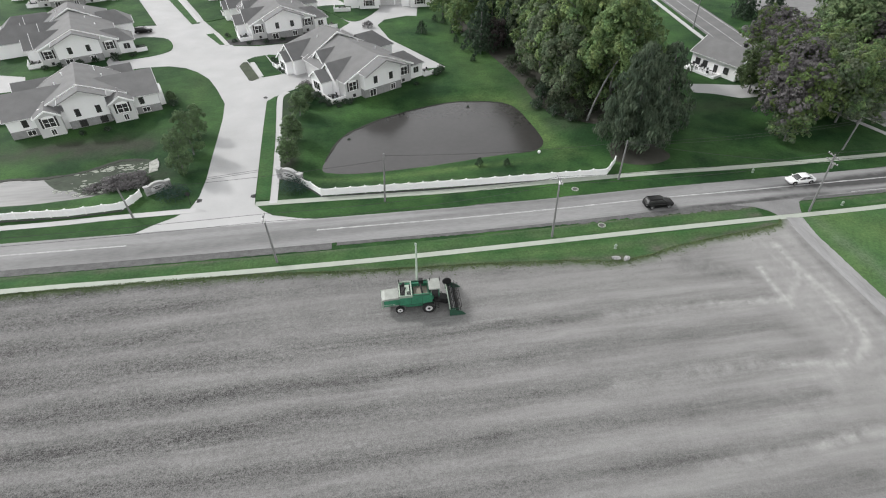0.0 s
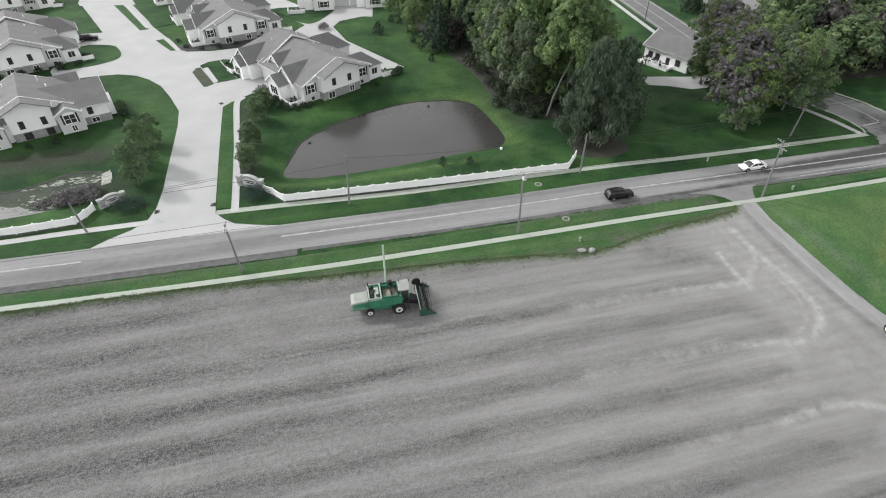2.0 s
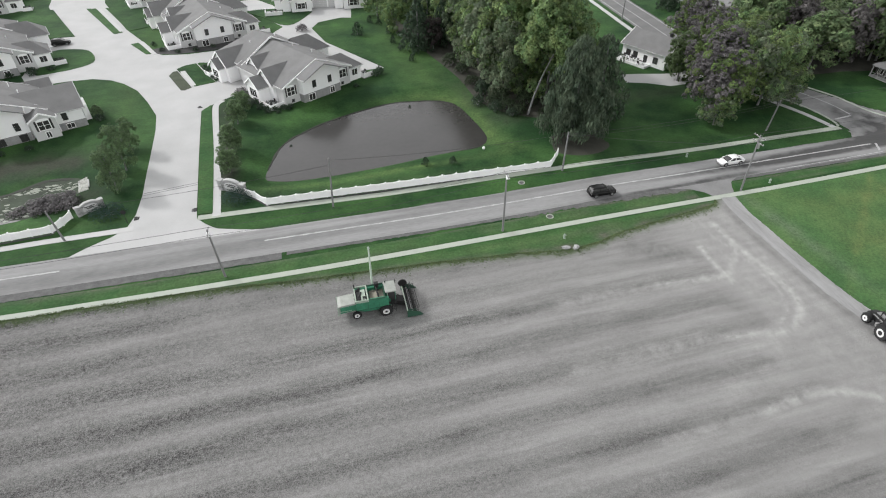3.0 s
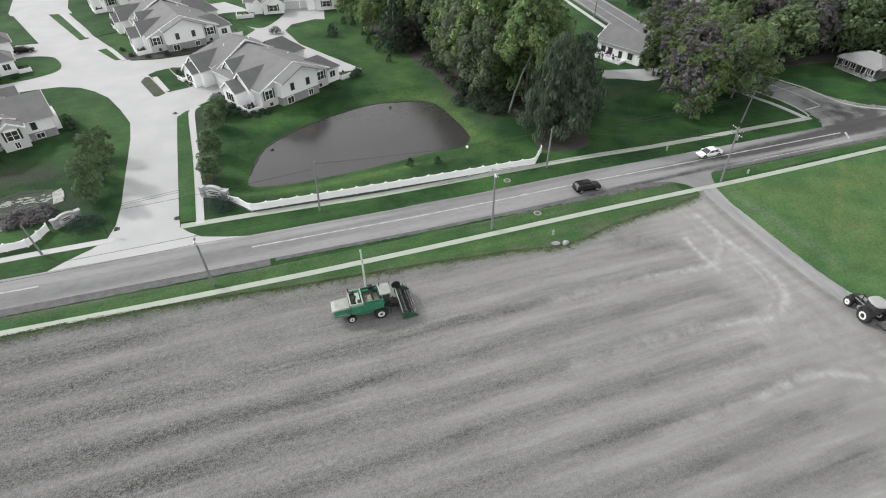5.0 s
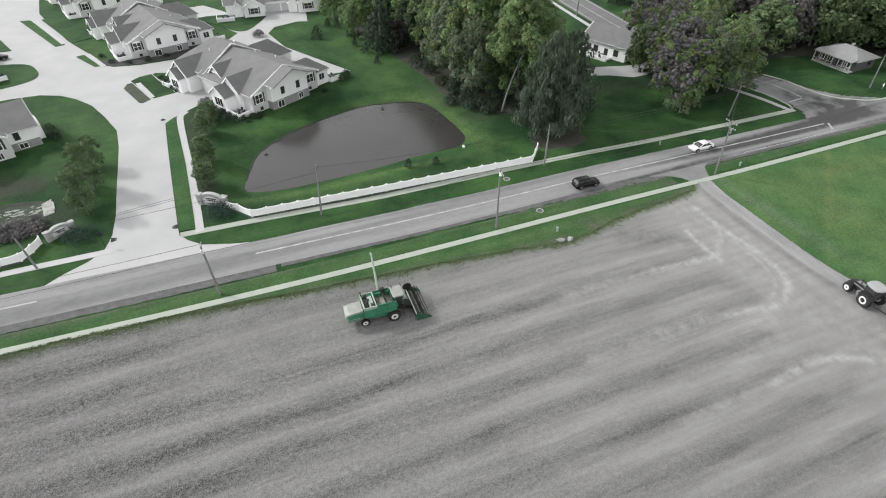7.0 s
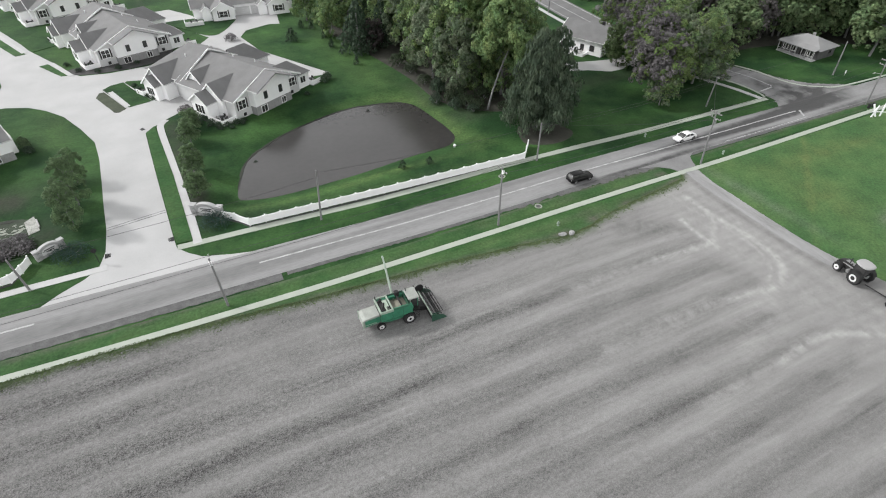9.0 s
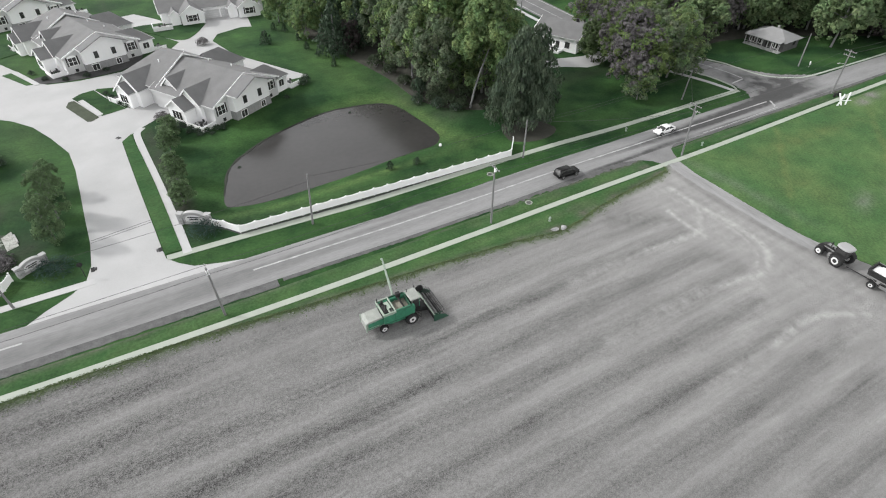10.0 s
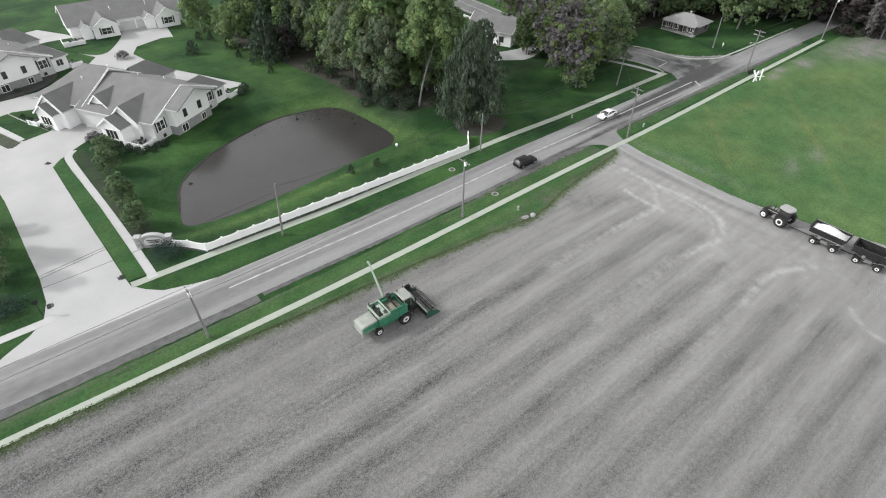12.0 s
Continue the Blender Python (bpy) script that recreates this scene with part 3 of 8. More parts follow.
soften(meadow, ((125.5, 58.6, 3, 1.4, 10, 0.8), (135.5, 57, 3.4, 2.0, 0, 0.8), (160, 50, 14, 6, -25, 0.9), (121, 57.4, 2, 1, 0, 0.6), (92, 35, 3, 1.2, 20, 0.5), (84, 36, 3, 1.2, 20, 0.4), (70, 50, 1.2, 12, 5, 0.25)))

# pale grass; sunlight is painted in on the pond banks and under trees
soften(ground, ((36.6, 98, 1.6, 8, 5, 0.8), (36.5, 90, 2.2, 4, 30, 0.7), (33, 109, 5, 1.8, -35, 0.7), (24, 112, 8, 1.6, 0, 0.45), (15, 82.6, 18, 1.1, 3, 0.75), (-3, 82.6, 6, 0.8, -8, 0.5), (38, 84, 4, 2, 30, 0.4), (-22, 136, 3, 3, 0, 0.3), (30, 122, 5, 12, 20, 0.35), (22, 150, 5, 9, 20, 0.35), (-36, 124, 3, 9, 25, 0.3), (76, 92, 9, 3.5, 15, 0.15), (84, 81, 8, 1.4, 0, 0.2), (-45, 79.5, 14, 0.7, 0, 0.6)), 1.0, "lush_lit")
soften(meadow, ((100, 40, 0.7, 26, -52, 0.35), (86, 52, 0.6, 22, -50, 0.3), (112, 30, 18, 7, -20, 0.35), (96, 54, 16, 2, -4, 0.35), (80, 44, 5, 9, 0, 0.25), (130, 46, 12, 8, 0, 0.3)), 1.0, "lush_lit")

for nm, a, b, w, off, rag in (("shoulder_south_west", -120, -4, 1.5, -3.85, 0.1), ("shoulder_south_east", -4, 150, 0.7, -3.5, 0.09)):
    line = [p + Vector((0, off)) for p in curve(road_c, 24) if a <= p.x <= b]
    tagged(ribbon(nm, line, w, -0.1, 0.035, M_GRAVEL, ragged=rag, seed=6), "dark gravel shoulder along the asphalt road", "shoulder", kind="structure")
tagged(ribbon("shoulder_apron", [Vector((30 + 0.5 * i, 63.85 + 0.1 * math.sin(i * 0.4) - 0.25 * max(0, i - 40) / 22)) for i in range(63)], 0.9, -0.1, 0.037, M_GRAVEL, ragged=0.28, seed=12), "eroded dark gravel edge beside the lane mouth", "shoulder", kind="structure")
shoulder2 = ribbon("shoulder_north", [Vector((x, 70.35 + 0.1 * math.sin(x))) for x in range(10, 100, 3)], 0.7, -0.1, 0.03, M_GRAVEL, ragged=0.2, seed=4)
tagged(shoulder2, "thin gravel edge along the asphalt road", "shoulder", kind="structure")


def strip(name, pts, width, z, material, step=0.7, across=7):
    """A low strip along a line, meshed finely enough to carry worn patches."""
    line = [Vector(p) for p in curve(pts, 8)]
    fine = [line[0]]
    for p, q in zip(line, line[1:]):
        n = max(1, int((q - p).length / (step if abs(p.x) < 160 else 20)))
        fine += [p.lerp(q, (k + 1) / n) for k in range(n)]
    verts = []
    for i, p in enumerate(fine):
        d = (fine[min(i + 1, len(fine) - 1)] - fine[max(i - 1, 0)]).normalized()
        for j in range(across + 1):
            q = p + Vector((-d.y, d.x)) * width * (j / across - 0.5)
            verts.append((q.x, q.y, z - (0.12 if j in (0, across) else 0.0)))
    w = across + 1
    faces = [(i * w + j, (i + 1) * w + j, (i + 1) * w + j + 1, i * w + j + 1) for i in range(len(fine) - 1) for j in range(across)]
    return raw(name, verts, faces, material, smooth=True)


verge = strip("verge", [(-400, 66.6), (-120, 63.6), (-50, 62.6), (-20, 61.7), (10, 61.5), (40, 61.9), (62, 62.0)], 3.7, 0.022, M_VERGE)
verge_e = strip("verge_east", [(69.6, 62.3), (90, 62.4), (120, 62.9), (150, 63.1)], 2.8, 0.022, M_VERGE)
soften(verge, ((58, 63.3, 6, 0.7, 0, 0.9), (47, 63.4, 6, 0.5, 2, 0.8), (34, 63.2, 7, 0.45, 2, 0.6), (60.5, 61.2, 2.4, 0.7, 0, 0.6), (50, 60.8, 4, 0.4, 0, 0.4), (18, 63.1, 9, 0.4, 0, 0.5), (8, 60.4, 8, 0.4, 0, 0.4), (-8, 63.0, 10, 0.5, -1, 0.6), (-28, 63.2, 12, 0.5, -1, 0.7), (-48, 64.0, 10, 0.5, -1, 0.6), (26, 61.6, 3, 0.6, 0, 0.3), (42, 61.9, 2.4, 0.5, 0, 0.35)))
soften(verge, ((38, 61.4, 9, 0.9, 0, 0.5), (12, 61.6, 9, 0.8, 0, 0.4), (-18, 61.6, 12, 0.7, 0, 0.5), (54, 61.8, 5, 0.7, 0, 0.5)), 1.0, "lush_lit")
soften(verge_e, ((76, 63.4, 6, 0.5, 0, 0.8), (90, 63.3, 8, 0.4, 0, 0.7), (106, 63.7, 9, 0.5, 0, 0.8), (112, 61.8, 5, 0.5, 0, 0.6), (126, 63.6, 10, 0.6, 0, 0.8), (84, 61.6, 4, 0.4, 0, 0.4)))
walk_line = [(-400, 66), (-120, 62.6), (-48, 61.0), (-33, 60.5), (-20, 60.1), (-6, 59.8), (5, 59.68), (26, 59.8), (43, 60.0), (57, 60.05), (80, 60.1), (120, 60.9), (157, 61.5)]
margin = sheet("field_margin", list(np.arange(-60, 64.1, 0.5)), list(np.arange(53, 59.6, 0.4)), lambda x, y: 0.012, M_VERGE, lambda x, y: y > at(FIELD_N, x) - 0.9 and y < at(walk_line, x) - 0.3)
soften(margin, tuple((x, at(FIELD_N, x) + d, a, c, r, k) for x, d, a, c, r, k in ((61, 0.4, 2.4, 0.6, 8, 0.9), (55, 0.2, 3.2, 0.7, 10, 0.9), (49, 0.5, 2.6, 0.6, 12, 0.7), (43, 0.8, 2.2, 0.9, 10, 0.9), (37, 0.5, 3.0, 0.9, -8, 0.8), (31, 0.4, 3.2, 0.6, -8, 0.7), (22, 0.3, 4, 0.5, -6, 0.8), (12, 0.3, 5, 0.5, -5, 0.7), (0, 0.3, 5, 0.5, -5, 0.7), (-14, 0.3, 6, 0.4, -4, 0.7), (-30, 0.2, 9, 0.4, -2, 0.6), (40, 3.2, 6, 0.6, 4, 0.3))))
soften(margin, ((52, 58.2, 5, 0.8, 6, 0.4), (45, 57.6, 4, 1.2, 6, 0.3), (37, 57.2, 5, 1.4, 0, 0.4), (27, 57.6, 5, 0.9, -4, 0.6), (14, 58.2, 6, 0.6, -4, 0.5), (0, 59, 8, 0.5, -4, 0.4)), 1.0, "lush_lit")
tagged(margin, "rough yellow-green grass margin between sidewalk and field", "grass", kind="structure")
tagged(verge_e, "green grass verge between road and sidewalk", "verge", kind="structure")
tagged(verge, "bright green grass verge between road and sidewalk", "verge", kind="structure")
walk_s = ribbon("sidewalk_south", curve(walk_line, 6), 1.0, -0.1, 0.06, M_WALK)
walk_nw = ribbon("sidewalk_north_west", curve([(-400, 80), (-110, 77.4), (-54, 76.1), (-38, 76.3), (-25.6, 76.3)], 5), 1.25, -0.1, 0.06, M_WALK_N)
walk_ne = ribbon("sidewalk_north_east", curve([(-16.4, 76.6), (-6.7, 76.3), (6, 75.7), (15, 75.35), (35, 75.4), (52, 75.3), (66, 74.75), (80, 74.6), (103, 74.6)], 5), 1.2, -0.1, 0.06, M_WALK)
for w in (walk_s, walk_nw, walk_ne):
    tagged(w, "pale concrete sidewalk along the road", "sidewalk", kind="structure")
lane = ribbon("field_lane", curve([(66.3, 59.5), (65.6, 55), (65.5, 49), (65.4, 43), (65.5, 38), (66.0, 33.5), (66.9, 30.4)], 14), 2.5, 0.0, 0.135, M_LANE, ragged=0.07)
tagged(lane, "compacted pale grey dirt lane at the field edge", "lane", kind="structure")
apron = slab("lane_apron", [(64.3, 60.55), (68.3, 60.6), (68.9, 61.9), (69.8, 63.4), (71.5, 64.35), (58.5, 64.3), (62.0, 63.2), (63.6, 61.9)], -0.1, 0.04, M_DIRT)
tagged(apron, "worn dirt apron joining the lane to the road", "lane", kind="structure")

# painted lines
for nm, a, b in (("centre_line", -90, -33.5), ("centre_line", -7.0, 103.5)):
    pts = [p for p in curve(road_c, 24) if a <= p.x <= b]
    ln = ribbon(nm, [p + Vector((0, 0.25)) for p in pts], 0.28, 0.04, 0.056, M_LINE, ragged=0.03)
    tagged(ln, "worn pale centre line on asphalt", "road line", kind="structure")
stop = slab("stop_line", [(102.6, 65.3), (103.1, 65.3), (104.6, 67.6), (104.1, 67.6)], 0.04, 0.056, M_LINE)
tagged(stop, "white stop line on asphalt", "road line", kind="structure")

# crossing street at the far end
CROSS = [(101, 69.5), (128, 69.5), (124, 72.6), (119, 75.5), (116, 79), (113, 85.5), (107, 100), (104, 118), (106, 140), (112, 230), (103, 230), (96, 140), (95.6, 118), (99, 98), (103, 84), (104.5, 76.5), (104, 73)]
cross = slab("cross_street", CROSS, -0.1, 0.045, M_ASPH)
tagged(cross, "grey asphalt side street running towards houses", "road", kind="structure")
# junction mouth: patched asphalt with tree shade painted into the tone
corner = sheet("street_corner", list(np.arange(101, 128.1, 0.75)), list(np.arange(69.9, 88, 0.75)), lambda x, y: 0.049, M_ROAD, lambda x, y: inside(x, y, CROSS))
soften(corner, ((112, 71.5, 10, 4, 8, 1.1), (110, 79, 3.5, 6, 20, 0.8)), 1.5)
tagged(corner, "worn asphalt at the street corner, darkened for tree shade", "road", kind="structure")
for pts, w in (([(109, 97), (113.1, 87.2), (113.7, 83.6), (114.3, 79.2), (115.9, 75.9), (119.2, 73.4), (123.6, 71.7), (140, 71.2), (160, 71)], 0.45), ([(98.3, 98), (103.2, 84), (103.8, 77.5), (103.2, 75.2)], 0.4)):
    tagged(ribbon("kerb", curve(pts, 5), w, -0.1, 0.13, M_WALK), "pale concrete kerb along the street edge", "kerb", kind="structure")
tagged(ribbon("corner_path", curve([(102.0, 75.0), (100.6, 82.2), (96.4, 95), (93.6, 110)], 5), 1.1, -0.1, 0.07, M_WALK_N), "pale concrete path beside the side street", "path", kind="structure")
for nm, pts, w in (("side_centre_line", [(109.5, 78.6), (109.3, 84), (107, 92), (102, 106), (100, 122), (101, 140), (107.5, 230)], 0.25), ("side_edge_line", [(95.9, 120), (97, 140), (103.8, 230)], 0.3), ("side_edge_line", [(103.7, 120), (105.2, 140), (111.2, 230)], 0.3), ("edge_line", [(80, 64.7), (90, 64.65), (103, 64.8)], 0.14)):
    tagged(ribbon(nm, curve(pts, 6), w, 0.03, 0.058, M_LINE, ragged=0.03), "worn pale line painted on asphalt", "road line", kind="structure")
tagged(ribbon("side_walk", curve([(93.6, 118), (93.8, 140), (101, 230)], 5), 1.3, -0.1, 0.07, M_WALK_N), "pale concrete kerb path beside the street", "path", kind="structure")
tagged(ribbon("stop_bar", [Vector((104.9, 77.7)), Vector((109.2, 78.2))], 0.4, 0.03, 0.058, M_LINE), "white stop bar painted across the side street", "road line", kind="structure")
# concrete street, drives and their islands of grass
STREET_WEST = [(-34, 71.2), (-31.4, 73.2), (-28.5, 74.9), (-26.7, 76.6), (-25.8, 80.1), (-25.6, 85.6), (-25.9, 93), (-26.1, 100.6), (-26.4, 109.2), (-27.1, 116.3), (-29.8, 123.9), (-32.8, 130.8), (-36.2, 135.5), (-39.5, 138.6), (-43.8, 140.5), (-49.1, 140.5), (-57, 139.4), (-60, 146), (-61, 172), (-58, 176), (-69, 206), (-74, 240), (-58, 240), (-53, 206), (-42, 176), (-37, 166)]
STREET_FAR = [(-34, 160), (-33, 156.5), (-30, 152.3), (-23.7, 151.2), (-14.6, 152.3), (-9.5, 155.8), (-3, 161), (0.5, 166.5), (-4.3, 176), (-9.6, 185.5), (-12, 196), (-7, 197), (-2, 189), (3.9, 176), (10, 182), (12, 186), (22, 183), (20.2, 169.6), (17.4, 170.5), (10.5, 167.9), (8.2, 163.1), (10.8, 150.7), (14.7, 143.5), (19.5, 134.6), (22.6, 129), (16.2, 128.6)]
STREET_EAST = [(8, 140), (-2, 151), (-9, 144.5), (-11, 143), (-14, 141.5), (-16, 143.2), (-20.5, 144.6), (-21, 144), (-16, 131), (-12, 134), (-6, 135), (-4, 128), (-7, 124.5), (-9.6, 124), (-14.9, 119.9), (-16.4, 118.4), (-18.3, 116), (-18, 107.8), (-17.6, 98.1), (-17.1, 87.6), (-16.7, 78.9), (-16.5, 76.5), (-15.1, 74.6), (-13.4, 73), (-9.6, 71.7), (-6, 70.8)]
street = slab("concrete_street", STREET_WEST + STREET_FAR + STREET_EAST, -0.1, 0.04, M_CONC)
tagged(street, "pale concrete street with driveways", "street", kind="structure")
west_drive = slab("west_drive", [(-95, 143), (-82, 141), (-76, 139), (-72.8, 131), (-77.8, 130.2), (-95, 130)], -0.1, 0.045, M_CONC)
tagged(west_drive, "pale concrete driveway beside a house", "driveway", kind="structure")
white_drive = slab("house_drive", [(74, 105.4), (75, 109.8), (79.5, 109), (83, 108), (86.5, 107.2), (92, 108), (94, 104), (86, 101), (82.5, 101), (78, 104)], -0.1, 0.045, M_CONC)
tagged(white_drive, "pale concrete driveway beside a house", "driveway", kind="structure")

M_DULL = mat("dull_worn_grass", (0.06, 0.072, 0.048), 0.95, 0.4, 0.6, 4.0, 0.03)
ISLANDS = [
    ("lawn", rounded([(-58, 147.3), (-53.4, 147), (-48.4, 148.9), (-45.8, 151.9), (-46.7, 157), (-50.1, 162), (-58, 162.3)], 3), M_GRASS),
    ("lawn", [(-78, 206), (-66.8, 202), (-54.6, 173.6), (-61.2, 173.8), (-70, 178)], M_GRASS),
    ("lawn_island", [(-57.2, 200.4), (-54.4, 199.9), (-42.5, 173.5), (-44.7, 172.9)], M_VERGE),
    ("lawn", [(-51.6, 199.5), (-41, 174.4), (-36, 177), (-44, 200)], M_GRASS),
    ("lawn_island", [(-38.9, 162.9), (-37.1, 163.6), (-32.7, 153.9), (-34, 154)], M_VERGE),
    ("lawn_island", [(-26.8, 137.4), (-26.2, 139.8), (-25.2, 140.0), (-21.2, 129.2), (-22.6, 127.9), (-23.4, 128.2)], M_DULL),
    ("lawn", [(-25.5, 141.4), (-23.8, 143.2), (-21.2, 144), (-19.5, 139), (-16.1, 130.9), (-20.6, 129.6)], M_GRASS),
    ("lawn", rounded([(-9.5, 184.2), (-4.4, 176), (-0.3, 168.8), (3.4, 168), (8.2, 175.5), (9.4, 180.5), (2, 184)], 3), M_GRASS),
    ("lawn_strip", [(-18.2, 116), (-16.5, 118.3), (-15.8, 110), (-15.0, 98), (-14.5, 86), (-14.2, 77.4), (-16.4, 77.5), (-16.6, 80), (-17, 88), (-17.5, 98), (-17.9, 108)], M_VERGE),
]
for nm, pts, mm in ISLANDS:
    isl = slab(nm, pts, -0.05, 0.12, mm)
    tagged(isl, "kerbed patch of green grass between concrete drives", "lawn", kind="structure")
side_path = ribbon("garden_path", curve([(-13.6, 76.4), (-13.9, 86), (-14.5, 98), (-15.1, 108), (-15.5, 116), (-15.3, 118.6), (-14.2, 120.2)], 5), 1.25, -0.1, 0.07, M_WALK_N)
tagged(side_path, "pale concrete path beside a grass strip", "path", kind="structure")
for pts in ([(-21.8, 142.8), (-24.0, 139.5), (-20.8, 130.0)], [(-42.9, 174.5), (-53.6, 199.7)], [(-36.4, 163.8), (-31.8, 153.2)]):
    tagged(ribbon("front_path", [Vector(p) for p in pts[-2:]], 1.1, -0.05, 0.13, M_WALK_N), "narrow pale concrete path through grass", "path", kind="structure")
for pts in ([(-33.5, 156.6), (-31, 153.4), (-24, 152), (-15, 153.2), (-10.3, 157.2), (-9.5, 163.5), (-20, 160), (-29, 158.5)], [(-8.4, 117.5), (-2, 113.2), (-1, 115), (-4, 121), (-9, 124)]):
    bed = slab("planting_bed", rounded(pts, 3), -0.05, 0.075, M_MULCH_SHADE)
    tagged(bed, "dark mulch planting bed beside a house", "planting bed", kind="structure")
# two thin parallel dark lines across the street
for y in (86.1, 86.7):
    j = ribbon("street_line", [Vector((-25.5, y - 0.6)), Vector((-17.1, y + 0.6))], 0.12, 0.03, 0.0445, M_DARKLINE)
    tagged(j, "thin dark line across the concrete street", "joint", kind="structure")


M_SOILFAR = mat("far_soil", g3(0.2), 0.95, 0.3, 0.05, 0.6)
M_WEED = mat("pond_weed", (0.032, 0.045, 0.028), 0.8, 0.8, 0.4, 3.0, 0.02, stretch=(0.5, 1, 1))
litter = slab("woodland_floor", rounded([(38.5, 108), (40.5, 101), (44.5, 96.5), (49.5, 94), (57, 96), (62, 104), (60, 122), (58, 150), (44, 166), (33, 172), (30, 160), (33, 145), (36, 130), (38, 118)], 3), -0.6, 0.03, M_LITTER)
tagged(litter, "dark leaf litter under the trees", "woodland floor", kind="structure")
far_field = slab("far_field", [(118, 143), (160, 146), (230, 150), (260, 240), (140, 240), (124, 168)], -0.05, 0.03, M_SOILFAR)
tagged(far_field, "bare grey field beyond the side street", "field", kind="structure")
weed = slab("pond_weed", rounded([(-54.1, 91.6), (-49.8, 94.4), (-43.7, 97), (-36, 96.5), (-34.6, 90.8), (-39.0, 84.4), (-44.6, 84.1), (-47.3, 85.9), (-50.4, 86.8)], 3), -0.3, -0.245, M_WEED)
tagged(weed, "dark green weed over the shallow pond water", "pond weed", kind="structure")
conifer_bed = slab("tree_bed", rounded([(45.6, 81.5), (46.8, 79.5), (50, 78.2), (54, 78.6), (56.5, 81), (54, 86), (48, 87)], 3), -0.05, 0.03, M_LITTER)
tagged(conifer_bed, "dark ground under the conifer", "soil", kind="structure")
scum_rng = random.Random(3)
verts, faces = [], []
for i in range(230):
    f = scum_rng.random()
    a = -49.5 + 12.6 * f + scum_rng.gauss(0, 0.9)
    q = 91.9 + 1.0 * f + scum_rng.gauss(0, 0.55) if i % 3 else 86.0 + 1.2 * scum_rng.gauss(0, 1) + 3.0 * f
    if f > 0.8:
        q = scum_rng.uniform(89.6, 94.4)
    if i % 7 == 0:
        a, q = -47.0 + 6.5 * f, 84.6 + scum_rng.gauss(0, 0.35)
    if not inside(a, q, POND2):
        continue
    r0 = scum_rng.choice((0.07, 0.1, 0.14, 0.2, 0.34))
    b, turn = len(verts), scum_rng.uniform(0, 3)
    n = 7
    for k in range(n):
        u, v = 1.5 * r0 * scum_rng.uniform(0.6, 1.2) * math.cos(k * 0.9), 0.8 * r0 * scum_rng.uniform(0.6, 1.2) * math.sin(k * 0.9)
        verts.append((a + u, q + v, -0.236 + 0.0002 * (i % 40)))
    verts.append((a, q, -0.215))
    faces += [(b + k, b + (k + 1) % n, b + n) for k in range(n)]
tagged(raw("algae_flecks", verts, faces, M_SCUM), "pale floating algae flecks on the pond", "algae", kind="stuff")
pond_mid = Vector((16, 97))
bank = [Vector(p) + (Vector(p) - pond_mid).normalized() * 0.5 for p in POND if p[1] > 90 and p[0] < 32]
rim = ribbon("pond_bank", bank, 0.45, POND_Z - 0.2, POND_Z + 0.05, M_MUD, ragged=0.16, seed=4)
tagged(rim, "dark muddy bank around the pond", "bank", kind="structure")
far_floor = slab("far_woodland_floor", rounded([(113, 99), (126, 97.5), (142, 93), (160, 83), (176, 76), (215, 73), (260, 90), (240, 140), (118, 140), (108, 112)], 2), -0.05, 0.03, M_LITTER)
tagged(far_floor, "dark floor of distant woods", "woodland floor", kind="structure")


M_RUBBLE = mat("rough_pale_rubble", (0.33, 0.335, 0.31), 0.95, 0.6, 1.2, 5.0, 0.05)
outfall = thing("outfall", pose(-35.9, 92.0, 0, 0, 0, 14), "pale concrete outfall apron at the pond end", "outfall")
bm = bmesh.new()
prism(bm, [(-0.8, -2.1, -0.28), (0.8, -2.3, 0.02), (0.8, 2.2, 0.02), (-0.7, 1.9, -0.28)], (0, 0, 0.07))
part("apron", bm, M_RUBBLE, outfall)
bm = bmesh.new()
box(bm, 0.8, 1.0, -1.2, 1.2, -0.3, 0.12, bevel=0.02)
part("headwall", bm, M_CONC, outfall)


